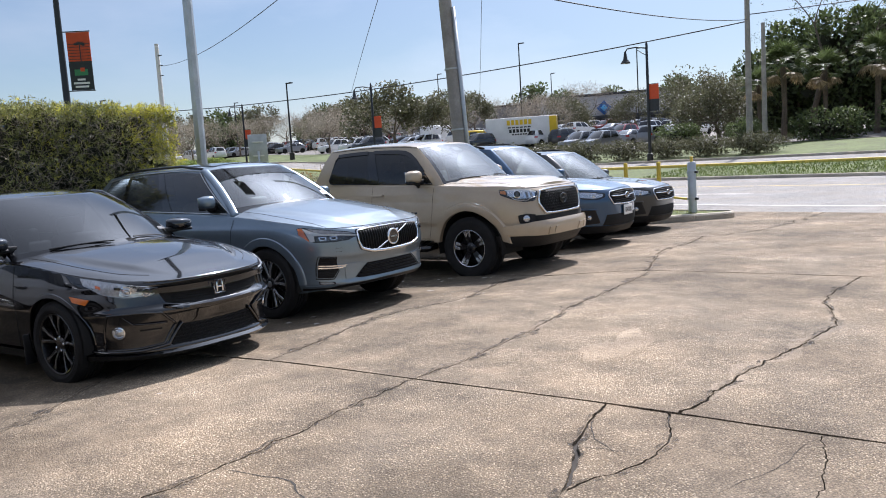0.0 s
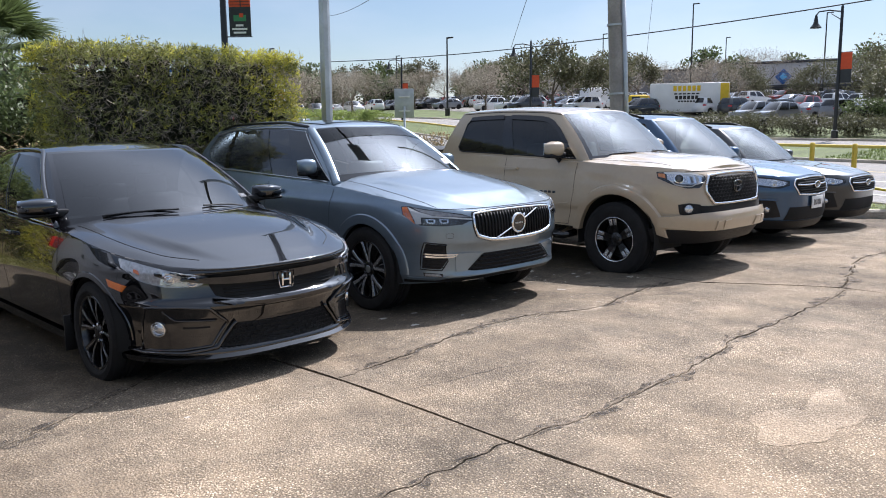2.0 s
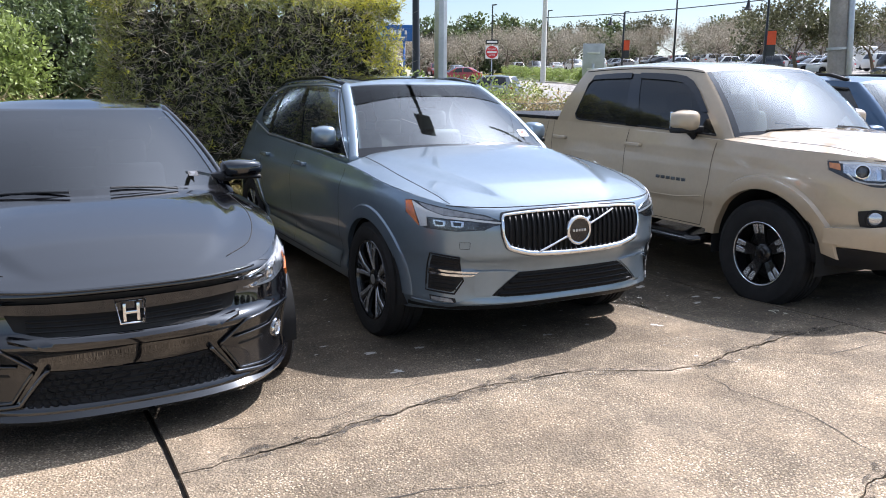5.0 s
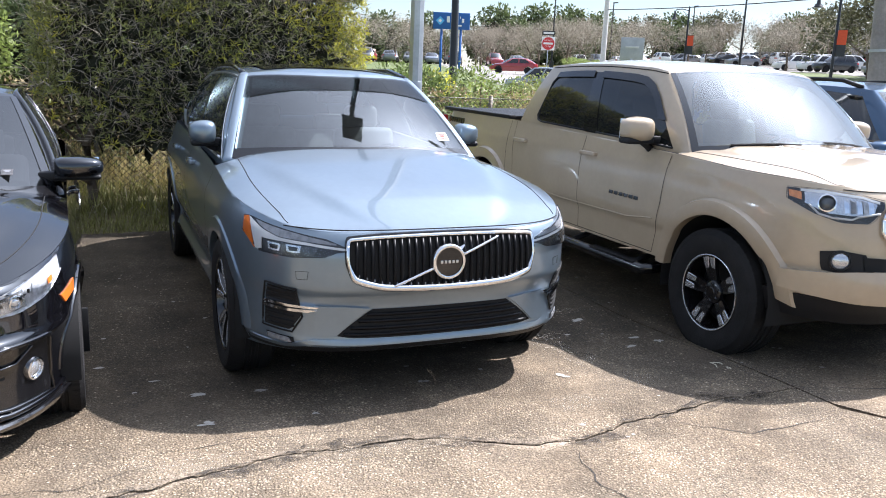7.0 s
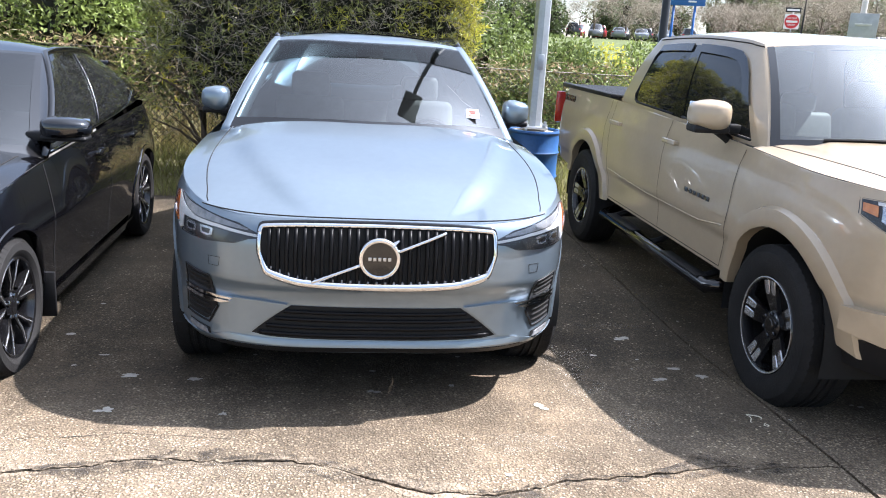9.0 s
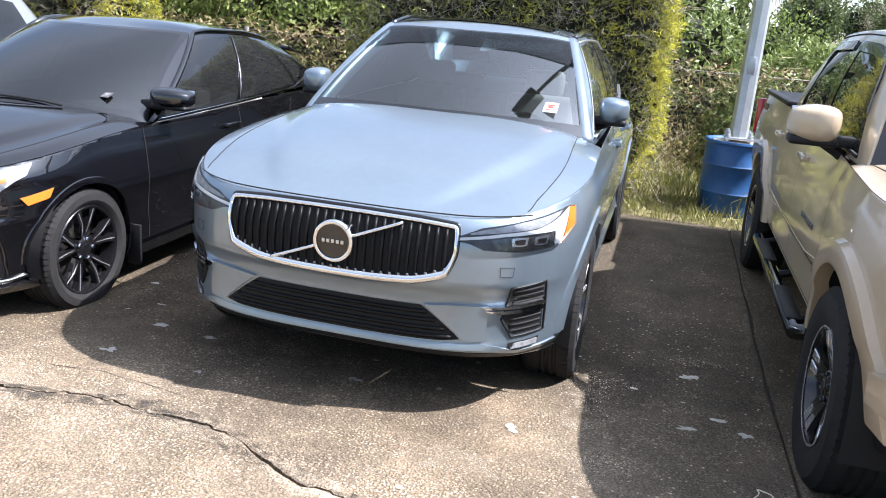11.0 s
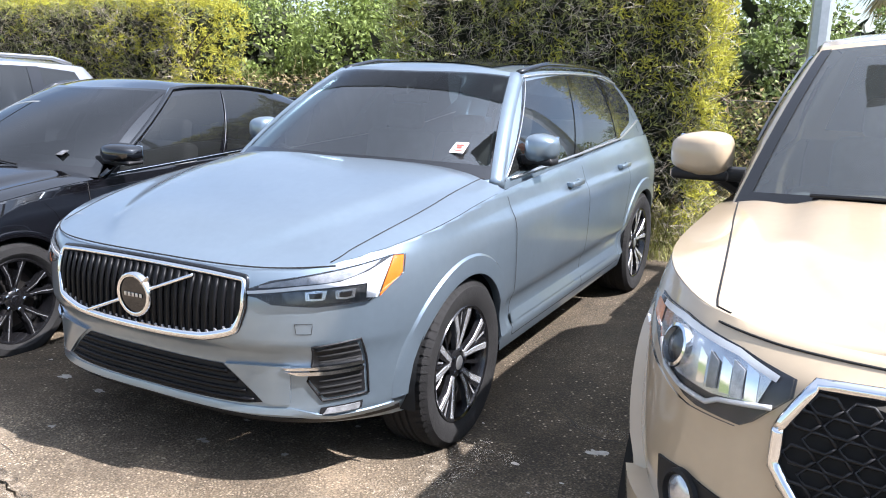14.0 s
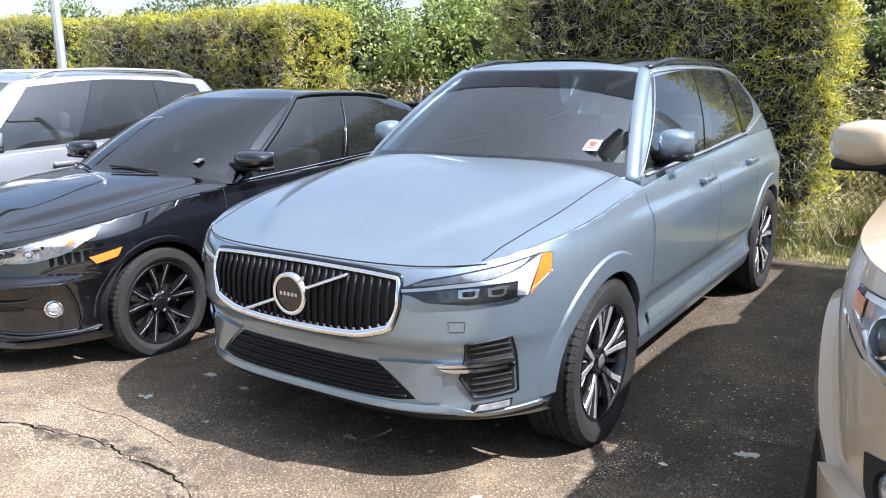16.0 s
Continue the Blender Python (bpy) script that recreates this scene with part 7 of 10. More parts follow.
def slab(xl, xr, ya, yb, gx0=0.006, gx1=0.006, gy=0.007):
    """One slab between two cracks and two joints, its edges carried down."""
    ym = (ya(-3) + yb(-3)) / 2
    wdt = xr(ym) - xl(ym)
    nu = max(3, int(wdt / 0.35) + 1)
    nv = max(8, int((yb(-3) - ya(-3)) / 0.03))
    vs = []
    for j in range(nv + 1):
        v = j / nv
        for i in range(nu + 1):
            u = i / nu
            y = ya(-4) + (yb(-4) - ya(-4)) * v
            for _ in range(3):
                x = xl(y) + (xr(y) - xl(y)) * u
                y0, y1 = ya(x), yb(x)
                y = y0 + (y1 - y0) * v
            g = 0.35 + 1.1 * abs(noise.noise(Vector((y * 2.2, x * 2.2, 5)))) + 0.5 * abs(noise.noise(Vector((y * 9, x * 9, 8))))
            if i == 0:
                x += gx0 * g * 1.8
            if i == nu:
                x -= gx1 * g * 1.8
            if j == 0:
                y += (gy if ya is not YJ1 else 0.017) * (1.7 if ya is YJ2 else 1.0) * g
            if j == nv:
                y -= (gy if yb is not YJ1 else 0.017) * (1.7 if yb is YJ2 else 1.0) * g
            vs.append(Vector((x, y, lot_z(x, y))))
    fs = grid_faces(nv + 1, nu + 1)
    rim = [i for i in range(nu + 1)] + [j * (nu + 1) + nu for j in range(1, nv + 1)] + [nv * (nu + 1) + i for i in range(nu - 1, -1, -1)] + [j * (nu + 1) for j in range(nv - 1, 0, -1)]
    o, k = len(vs), len(rim)
    vs += [vs[r] - Vector((0, 0, 0.06)) for r in rim]
    fs = [tuple(reversed(q)) for q in fs] + [(rim[i], rim[(i + 1) % k], o + (i + 1) % k, o + i) for i in range(k)]
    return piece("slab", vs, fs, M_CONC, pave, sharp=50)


slab(LOT_L, CR_H, YJ0, YJ1, 0.0, 0.004)
slab(CR_H, CR_A1, YJ0, YJ1, 0.004, 0.006)
slab(CR_A1, CR_B1, YJ0, YJ1, 0.006, 0.008)
slab(CR_B1, CR_B0, YJ0, YJ1, 0.008, 0.005)
slab(CR_B0, CR_B9, YJ0, YJ1, 0.005, 0.003)
slab(CR_B9, LOT_R, YJ0, YJ1, 0.003, 0.0)
slab(LOT_L, CR_E, YJ1, YJ2, 0.0, 0.006)
slab(CR_E, CR_A2, YJ1, YJ2, 0.006, 0.004)
slab(CR_A2, CR_B2, YJ1, YJ2, 0.004, 0.006)
slab(CR_B2, LOT_R, YJ1, YJ2, 0.006, 0.0)
slab(LOT_L, CR_D, YJ2, YJ3, 0.0, 0.006)
slab(CR_D, CR_D2, YJ2, YJ3, 0.006, 0.003)
slab(CR_D2, LOT_R, YJ2, YJ3, 0.003, 0.0)
slab(LOT_L, CR_G, YJ3, YEND, 0.0, 0.005)
slab(CR_G, LOT_R, YJ3, YEND, 0.005, 0.0)
vs = [Vector((x, y, lot_z(x, y) - 0.022)) for x in [-10.16 + k * 0.5 for k in range(39)] for y in [-6 + 0.5 * k for k in range(46)]]
piece("joint_bed", vs, grid_faces(39, 46), M_JOINT, pave, "dark dirt in the joints and cracks")


def hairline(pts, w=0.008, seed=1.0, m=None, lift=0.0022, jitter=0.03):
    """A thin jagged crack that dies out at its ends."""
    P = []
    for (x0, y0), (x1, y1) in zip(pts, pts[1:]):
        k = max(4, int(math.hypot(x1 - x0, y1 - y0) / 0.05))
        for i in range(k):
            t = i / k
            P.append((x0 + (x1 - x0) * t, y0 + (y1 - y0) * t))
    P.append(pts[-1])
    vs = []
    n = len(P)
    for i, (x, y) in enumerate(P):
        a, b = P[max(i - 1, 0)], P[min(i + 1, n - 1)]
        d = Vector((b[0] - a[0], b[1] - a[1], 0)).normalized()
        q = Vector((-d.y, d.x, 0))
        s = i * 0.05
        c = Vector((x, y, 0)) + q * jag(s, seed, jitter)
        ww = w * (0.35 + 0.9 * abs(noise.noise(Vector((s * 5, seed, 1))))) * min(1, (i + 0.5) / 6, (n - i - 0.5) / 6)
        for sg in (-1, 1):
            p = c + q * sg * ww / 2
            vs.append(Vector((p.x, p.y, lot_z(p.x, p.y) + lift)))
    piece("hairline_crack", vs, grid_faces(n, 2), m or M_JOINT, pave)


for sd, pts, w in ((20, [(-4.70, 6.90), (-4.3, 6.80), (-3.95, 6.88), (-3.45, 6.75)], 0.012), (21, [(-4.9, 8.4), (-4.72, 8.9), (-4.45, 9.35), (-3.7, 9.1)], 0.014),
                   (22, [(-4.8, 7.42), (-4.5, 7.75), (-4.51, 8.11), (-4.55, 8.35)], 0.010), (23, [(-4.6, 9.1), (-4.1, 9.2), (-3.6, 9.05)], 0.012), (24, [(-3.06, 8.95), (-3.0, 8.5), (-3.05, 8.1)], 0.012),
                   (25, [(-6.9, 7.6), (-6.64, 7.93), (-6.6, 8.4)], 0.016), (26, [(-5.1, 4.14), (-4.95, 4.9), (-5.2, 5.5)], 0.006), (27, [(-5.15, 5.1), (-5.2, 5.6), (-5.12, 6.2)], 0.006),
                   (28, [(-3.15, 2.44), (-2.7, 2.5), (-2.2, 2.2)], 0.014), (29, [(-1.75, 3.45), (-1.6, 3.5), (-1.42, 3.5)], 0.012), (30, [(-1.83, 3.85), (-1.7, 3.6), (-1.5, 3.45)], 0.02),
                   (31, [(-0.75, 4.1), (-0.85, 3.6), (-1.0, 3.2)], 0.008), (32, [(-2.5, 8.96), (-2.1, 9.6), (-1.6, 10.6)], 0.008), (33, [(-2.7, 12.7), (-2.2, 14.0), (-1.9, 15.2)], 0.01),
                   (34, [(-4.05, 11.0), (-3.6, 11.6), (-3.3, 12.6)], 0.008), (35, [(-0.7, 13.0), (-1.1, 14.2), (-0.9, 15.6), (-0.4, 16.6)], 0.014), (36, [(-6.6, 8.45), (-6.65, 9.6), (-6.55, 11.0)], 0.012), (37, [(-4.2, 4.14), (-4.1, 4.9), (-4.0, 5.4)], 0.010), (38, [(-0.9, 7.6), (0.3, 7.5), (1.6, 7.7)], 0.010)):
    hairline(pts, w, sd)


def blotch(x, y, r, m, sx=1.0, sy=1.0, n=18, seed=0, lift=0.003, name="pale_spot", soft=0.35):
    vs = [Vector((x, y, lot_z(x, y) + lift))]
    for k in range(n):
        a = math.tau * k / n
        q = r * (1 + soft * noise.noise(Vector((math.cos(a) * 1.3 + seed, math.sin(a) * 1.3, seed * 2.1))) * 1.6)
        p = (x + sx * q * math.cos(a), y + sy * q * math.sin(a))
        vs.append(Vector((p[0], p[1], lot_z(*p) + lift)))
    piece(name, vs, [(0, 1 + k, 1 + (k + 1) % n) for k in range(n)], m, pave)


rs = random.Random(5)
for i, (x, y, r) in enumerate(((-6.39, 4.98, 0.045), (-5.82, 5.44, 0.03), (-5.78, 5.74, 0.028), (-5.64, 6.57, 0.032), (-5.42, 5.44, 0.03), (-5.47, 7.33, 0.035), (-6.40, 7.92, 0.042), (-6.46, 8.04, 0.048), (-5.82, 8.03, 0.04), (-5.98, 8.17, 0.026), (-5.86, 8.28, 0.032), (-5.39, 5.93, 0.022), (-5.72, 6.95, 0.02), (-6.1, 5.25, 0.02), (-5.95, 5.15, 0.015))):
    blotch(x, y, r * 0.85, M_DROPPING, rs.uniform(0.6, 1.1), rs.uniform(0.8, 1.6), 28, i * 3.3, soft=0.7)
for i in range(70):
    x, y = rs.uniform(-8.5, -4.6), rs.uniform(3.0, 11.5)
    blotch(x, y, rs.uniform(0.006, 0.014), M_DROPPING, 1, rs.uniform(0.8, 1.6), 7, 50 + i)
def edge_band(fn, y0, y1, w, seed, m, name, lift=0.0015):
    """Worn smooth concrete or a stain along a crack, of uneven width."""
    vs = []
    n = int((y1 - y0) / 0.04)
    for i in range(n + 1):
        y = y0 + (y1 - y0) * i / n
        e = min(1, i / 8, (n - i) / 8)
        for sg in (-1, 1):
            q = w * e * max(0.0, 0.35 + 1.3 * noise.noise(Vector((y * 2.6, seed, sg * 3.0))) + 0.5 * noise.noise(Vector((y * 11, seed, sg * 5.0))))
            xi = fn(y) + sg * 0.012
            vs += [Vector((xi, y, lot_z(xi, y) + lift)), Vector((xi + sg * q, y, lot_z(xi + sg * q, y) + lift))]
    fs = []
    for i in range(n):
        for o in (0, 2):
            fs.append((i * 4 + o, i * 4 + o + 1, i * 4 + o + 5, i * 4 + o + 4))
    piece(name, vs, fs, m, pave)


for i, (fn, y0, y1, w) in enumerate(((CR_E, 4.6, 8.2, 0.06), (CR_A2, 4.25, 7.9, 0.06), (CR_B2, 4.25, 7.6, 0.12), (CR_D, 9.1, 11.5, 0.08))):
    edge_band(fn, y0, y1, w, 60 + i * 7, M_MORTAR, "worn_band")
for i, (fn, y0, y1, w) in enumerate(((CR_E, 4.15, 8.4, 0.10), (CR_A2, 4.15, 9.0, 0.09), (CR_B2, 4.15, 9.0, 0.05), (CR_D, 8.9, 12.7, 0.14), (CR_G, 12.8, 17.0, 0.10), (CR_A1, -3.0, 4.1, 0.07), (CR_H, -1.0, 4.1, 0.09), (CR_B0, 1.5, 4.1, 0.05), (CR_B1, 3.0, 4.1, 0.06))):
    edge_band(fn, y0, y1, w, 160 + i * 5, M_STAIN, "dark_stain", 0.0024)
for x, y, r, sx, sy, sd in ((-6.12, 7.60, 0.2, 1.2, 0.8, 91), (-5.29, 7.72, 0.12, 1.1, 1.0, 92), (-5.75, 7.62, 0.13, 1.6, 0.6, 93), (-5.05, 5.3, 0.16, 0.5, 1.5, 94), (-4.9, 6.05, 0.14, 0.5, 1.8, 95), (-6.69, 8.0, 0.1, 0.35, 2.4, 96), (-5.1, 7.2, 0.13, 0.6, 1.4, 97)):
    blotch(x, y, r, M_SMEAR, sx, sy, 40, sd, 0.0028, "pale_smear", 0.6)
for y, sd in ((8.455, 81), (8.375, 82)):
    hairline([(-9.6, y), (-8.0, y), (-6.4, y), (-4.95, y)], 0.035, sd, M_SMEAR, 0.0026, 0.02)
blotch(-2.35, 5.45, 0.25, M_MORTAR, 0.8, 1.5, 60, 90, 0.002, "worn_patch", 0.6)
# a loop of string dropped on the concrete
P = [Vector((-5.33 + 0.055 * math.cos(a) * (1 + 0.3 * math.sin(2 * a)), 8.30 + 0.03 * math.sin(a) + 0.012 * math.sin(3.3 * a), 0.052 + 0.003 * math.sin(3 * a))) for a in [k * 0.32 for k in range(24)]]
P += [Vector((P[-1].x + 0.016 * k, P[-1].y + 0.012 * k - 0.003 * k * k, 0.052)) for k in range(1, 6)]
v, f = path_tube(P, 0.0028, 5)
tagged(piece("string", v, f, M_STRING, sharp=0), "pale loop of string lying on the concrete", "string")

# ---- kerb island, bollard, yellow stakes ----
ISL = [(-13.5, 15.22), (-6.4, 15.18), (-5.75, 15.32), (-5.15, 15.7), (-4.68, 16.12), (-4.62, 16.42), (-5.0, 16.72), (-13.5, 19.3)]


def ring_round(pts, k=5):
    out = []
    n = len(pts)
    for i in range(n):
        a, b, c = Vector(pts[i - 1]), Vector(pts[i]), Vector(pts[(i + 1) % n])
        p, q = b.lerp(a, min(0.35, 0.5 / max((a - b).length, 0.1))), b.lerp(c, min(0.35, 0.5 / max((c - b).length, 0.1)))
        for j in range(k + 1):
            t = j / k
            out.append(p.lerp(b, t).lerp(b.lerp(q, t), t))
    return out


R0 = ring_round(ISL)
cen = Vector((-8.5, 16.6))
prof = [(0.0, -0.08), (0.0, 0.10), (0.03, 0.13), (0.14, 0.135), (0.16, 0.11)]
vs = []
for p in R0:
    d = (cen - p)
    d = Vector((0.25 * d.x / abs(d.x) if abs(d.x) > 2 else 0.1 * d.x, d.y)).normalized()
    for o, z in prof:
        q = p + d * o
        vs.append(Vector((q.x, q.y, 0.03 + z)))
n = len(R0)
fs = [(i * 5 + j, i * 5 + j + 1, ((i + 1) % n) * 5 + j + 1, ((i + 1) % n) * 5 + j) for i in range(n) for j in range(4)]
isl = tagged(new("kerb_island"), "low concrete-kerbed island of thin grass at the lot's end", "kerb", kind="structure")
piece("kerb", vs, fs, M_KERB, isl)
vs = [Vector((cen.x, cen.y, 0.14))] + [vs[i * 5 + 4] for i in range(n)]
piece("island_soil", vs, [(0, 1 + i, 1 + (i + 1) % n) for i in range(n)], M_GRASS, isl)

b = thing("bollard", pose(-5.48, 16.38, 0.12), "galvanised steel bollard with clamps, standing on the kerb island", "bollard")
v, f = lathe([(0, 0.085), (1.02, 0.085), (1.05, 0.07), (1.055, 0.0)], 24, "z")
piece("pipe", v, f, M_STEEL, b)
v, f = lathe([(1.05, 0.03), (1.16, 0.03), (1.165, 0.0)], 12, "z")
piece("stub", v, f, M_YELLOW, b)
for z in (0.28, 0.82):
    v, f = lathe([(z, 0.086), (z, 0.10), (z + 0.05, 0.10), (z + 0.05, 0.086)], 24, "z")
    piece("clamp", v, f, M_STEEL, b)
    v, f = solid((0.11, -0.04, z + 0.025), (0.07, 0.06, 0.05), 0.01)
    piece("clamp_bolt", v, f, M_POLEBLACK, b)
v, f = path_tube([(-0.08, 0, 0.3), (-1.2, 0.1, 0.42), (-2.4, 0.3, 0.45)], 0.025, 8)
piece("barrier_pipe", v, f, M_YELLOW, b, "yellow pipe running low from the bollard")
for x, y in ((-6.35, 16.85), (-7.35, 17.45)):
    p = thing("marker_stake", pose(x, y, 0.1), "slim yellow-painted post at the lot's edge", "post", "yellow posts at the lot's edge")
    v, f = lathe([(-0.1, 0.045), (1.08, 0.045), (1.1, 0.03), (1.1, 0)], 14, "z")
    piece("stake", v, f, M_YELLOW, p)


# ---- plants ----
def leaf_quads(V, F, p, d, n, length, width, bend=0.15):
    """One narrow leaf from p along d, two quads folded a little."""
    side = d.cross(n)
    if side.length < 1e-4:
        side = d.cross(Vector((1, 0.2, 0)))
    side.normalize()
    up = side.cross(d)
    o = len(V)
    m = p + d * length * 0.5 + up * bend * length * 0.2
    t = p + d * length - up * bend * length * 0.3
    V += [p, m + side * width / 2, t, m - side * width / 2]
    F.append((o, o + 1, o + 2, o + 3))


def rand_dir(r):
    while True:
        v = Vector((r.uniform(-1, 1), r.uniform(-1, 1), r.uniform(-1, 1)))
        if 0.1 < v.length < 1:
            return v.normalized()


def whorl(V, F, r, p, axis, k, length, width, spread=0.75):
    for _ in range(k):
        d = (axis * (1 - spread) + rand_dir(r) * spread).normalized()
        leaf_quads(V, F, p + rand_dir(r) * 0.015, d, rand_dir(r), length * r.uniform(0.6, 1.15), width * r.uniform(0.8, 1.2))


def hedge(name, x0, x1, y0, y1, z1, seed, label, dens=330, low=0.35, tips=0.2, bare=0.3, hollow=None):
    """A clipped hedge: stems and twigs inside, tufts of narrow leaves on its faces, thinner towards the foot."""
    r = random.Random(seed)
    root = thing(name, pose((x0 + x1) / 2, (y0 + y1) / 2, 0), label, "hedge", "hedges behind the cars")
    cx, cy = (x0 + x1) / 2, (y0 + y1) / 2
    V, F, V2, F2 = [], [], [], []
    wx, wy = x1 - x0, y1 - y0
    faces = [("f", wy * z1), ("l", wx * z1), ("r", wx * z1), ("t", wx * wy * 1.2), ("b", wy * z1 * 0.5)]

    def bulge(a, b):
        return 0.16 * noise.noise(Vector((a * 1.1, b * 1.1, seed))) + 0.08 * noise.noise(Vector((a * 3.5, b * 3.5, seed + 4)))
    def opened(y, z):
        """True in the bare hollow under the overhang at one end."""
        return hollow is not None and y < hollow[1] and z < hollow[2] - (y - hollow[0]) * 0.5 + 0.3 * noise.noise(Vector((y * 3, z * 2, seed)))
    for side, area in faces:
        for _ in range(int(area * dens * 1.3)):
            a, z = r.random(), r.random() ** 0.9 * z1
            depth = abs(r.gauss(0, 0.13))
            if side != "t" and z < 0.9 and r.random() > low + (1 - low) * max(0, (z - 0.25) / 0.65):
                continue
            if side in "fb":
                y = y0 + wy * a
                o = bulge(y, z) - 0.1 * max(0, (0.9 - z))
                x = (x1 + o - depth) if side == "f" else (x0 - o + depth)
                ax = Vector((1 if side == "f" else -1, 0, 0.5))
            elif side in "lr":
                x = x0 + wx * a
                o = bulge(x + 7, z) - 0.25 * max(0, (0.9 - z)) - 0.12 * math.exp(-((z - 1.35) / 0.25) ** 2)
                y = (y1 + o - depth) if side == "r" else (y0 - o + depth)
                ax = Vector((0, 1 if side == "r" else -1, 0.5))
            else:
                x, y = x0 + wx * a, y0 + wy * r.random()
                z = z1 + bulge(x + 3, y) * 0.5 - depth * 0.7 + (0.08 if r.random() < 0.08 else 0)
                ax = Vector((0, 0, 1))
            # rounded shoulders
            z -= 0.10 * max(0, abs(y - cy) / (wy / 2) - 0.85) * 3
            p = Vector((x - cx, y - cy, z))
            # leafy tufts and bare twiggy patches
            lush = 0.5 + 0.9 * noise.noise(Vector((y * 1.3, z * 1.6 + x, seed + 9))) + 0.35 * noise.noise(Vector((y * 4.0, z * 4.0 + x, seed + 2)))
            if side == "f":
                if r.random() > max(0.16, min(1.0, lush + 0.75 - bare - 0.25 * (1 - z / z1))):
                    continue
            if opened(y, z) and r.random() < 0.95:
                continue
            # young leaves crowd the top; at the +y end they stand for sunlight
            tip = r.random() < (tips * (0.3 + 0.7 * z / z1) * (2.2 if side in "tr" else 1.0) * max(0.25, min(2.2, 2.4 * lush - 0.2)) * (3.0 if y > y1 - 0.9 else 1.0)) and depth < 0.14
            tgt = (V2, F2) if tip else (V, F)
            whorl(tgt[0], tgt[1], r, p, ax, 7 if side != "b" else 4, 0.072, 0.0125)
    piece("leaves", V, F, M_LEAF_HEDGE, root, smooth=False)["kind"] = "stuff"
    piece("young_sunlit_leaves", V2, F2, M_LEAF_TIP, root, smooth=False)["kind"] = "stuff"
    # near-black tangle of the inside, its shade put into the leaf colour
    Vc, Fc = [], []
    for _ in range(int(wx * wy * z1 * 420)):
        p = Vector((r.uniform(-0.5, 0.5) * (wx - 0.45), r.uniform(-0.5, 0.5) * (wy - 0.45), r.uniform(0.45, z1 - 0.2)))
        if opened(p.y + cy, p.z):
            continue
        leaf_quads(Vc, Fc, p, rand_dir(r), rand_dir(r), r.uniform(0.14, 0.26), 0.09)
    piece("inner_shade_leaves", Vc, Fc, M_CORE, root, smooth=False)["kind"] = "stuff"
    # stems and branches
    bm = bmesh.new()
    for k in range(max(2, int(wy / 0.9))):
        y = (k + 0.5) / max(2, int(wy / 0.9)) * wy - wy / 2 + r.uniform(-0.15, 0.15)
        p = Vector((r.uniform(-0.1, 0.15), y, -0.05))
        P = [p + Vector((r.uniform(-0.06, 0.06) * j, r.uniform(-0.08, 0.08) * j, z1 * 0.8 * j / 5)) for j in range(6)]
        tube(bm, P, [0.055, 0.05, 0.045, 0.035, 0.025, 0.012], 7)
        for j in range(1, 5):
            for _ in range(3):
                d = Vector((r.uniform(-0.2, 1), r.uniform(-1, 1), r.uniform(0.2, 1))).normalized()
                q = P[j] + d * r.uniform(0.4, 0.75)
                q.x = min(q.x, wx / 2 - 0.05)
                tube(bm, [P[j], P[j].lerp(q, 0.5) + Vector((0, 0, 0.04)), q], [0.018, 0.012, 0.005], 5, False)
    part("stem", bm, M_BARK, root)
    # bare grey twigs near the face
    V, F = [], []
    for _ in range(int(wy * z1 * 520)):
        y, z = r.uniform(-wy / 2, wy / 2), r.uniform(0.1, z1 * 0.95)
        if opened(y + cy, z) and r.random() < 0.85:
            continue
        p = Vector((wx / 2 + bulge(y + cy, z) - abs(r.gauss(0, 0.1)) - 0.05, y, z))
        d = Vector((r.uniform(-0.2, 0.7), r.uniform(-1, 1), r.uniform(-0.3, 1))).normalized()
        leaf_quads(V, F, p, d, rand_dir(r), r.uniform(0.10, 0.34), 0.0055, 0.8)
    piece("twig_layer", V, F, M_TWIG, root, smooth=False)["kind"] = "stuff"
    return root


def branch_tree(bm, r, p, d, length, rad, depth, tips, droop=0.0, split=3, spread=0.55):
    q = p
    P, R = [p], [rad]
    for i in range(3):
        d = (d + rand_dir(r) * 0.16 + Vector((0, 0, -droop))).normalized()
        q = q + d * length / 3
        P.append(q)
        R.append(rad * (1 - 0.13 * (i + 1)))
    tube(bm, P, R, 7 if rad > 0.05 else 4, False)
    if depth == 0:
        tips.append((q, d))
        return
    if depth <= 2:
        tips.append((P[2], d))
    for k in range(split):
        a = math.tau * (k + r.random() * 0.6) / split
        s = d.orthogonal().normalized()
        t = d.cross(s)
        nd = (d * (1 - spread * 0.5) + (s * math.cos(a) + t * math.sin(a)) * spread * r.uniform(0.7, 1.2)).normalized()
        branch_tree(bm, r, q, nd, length * r.uniform(0.62, 0.82), R[-1] * 0.68, depth - 1, tips, droop, split, spread)


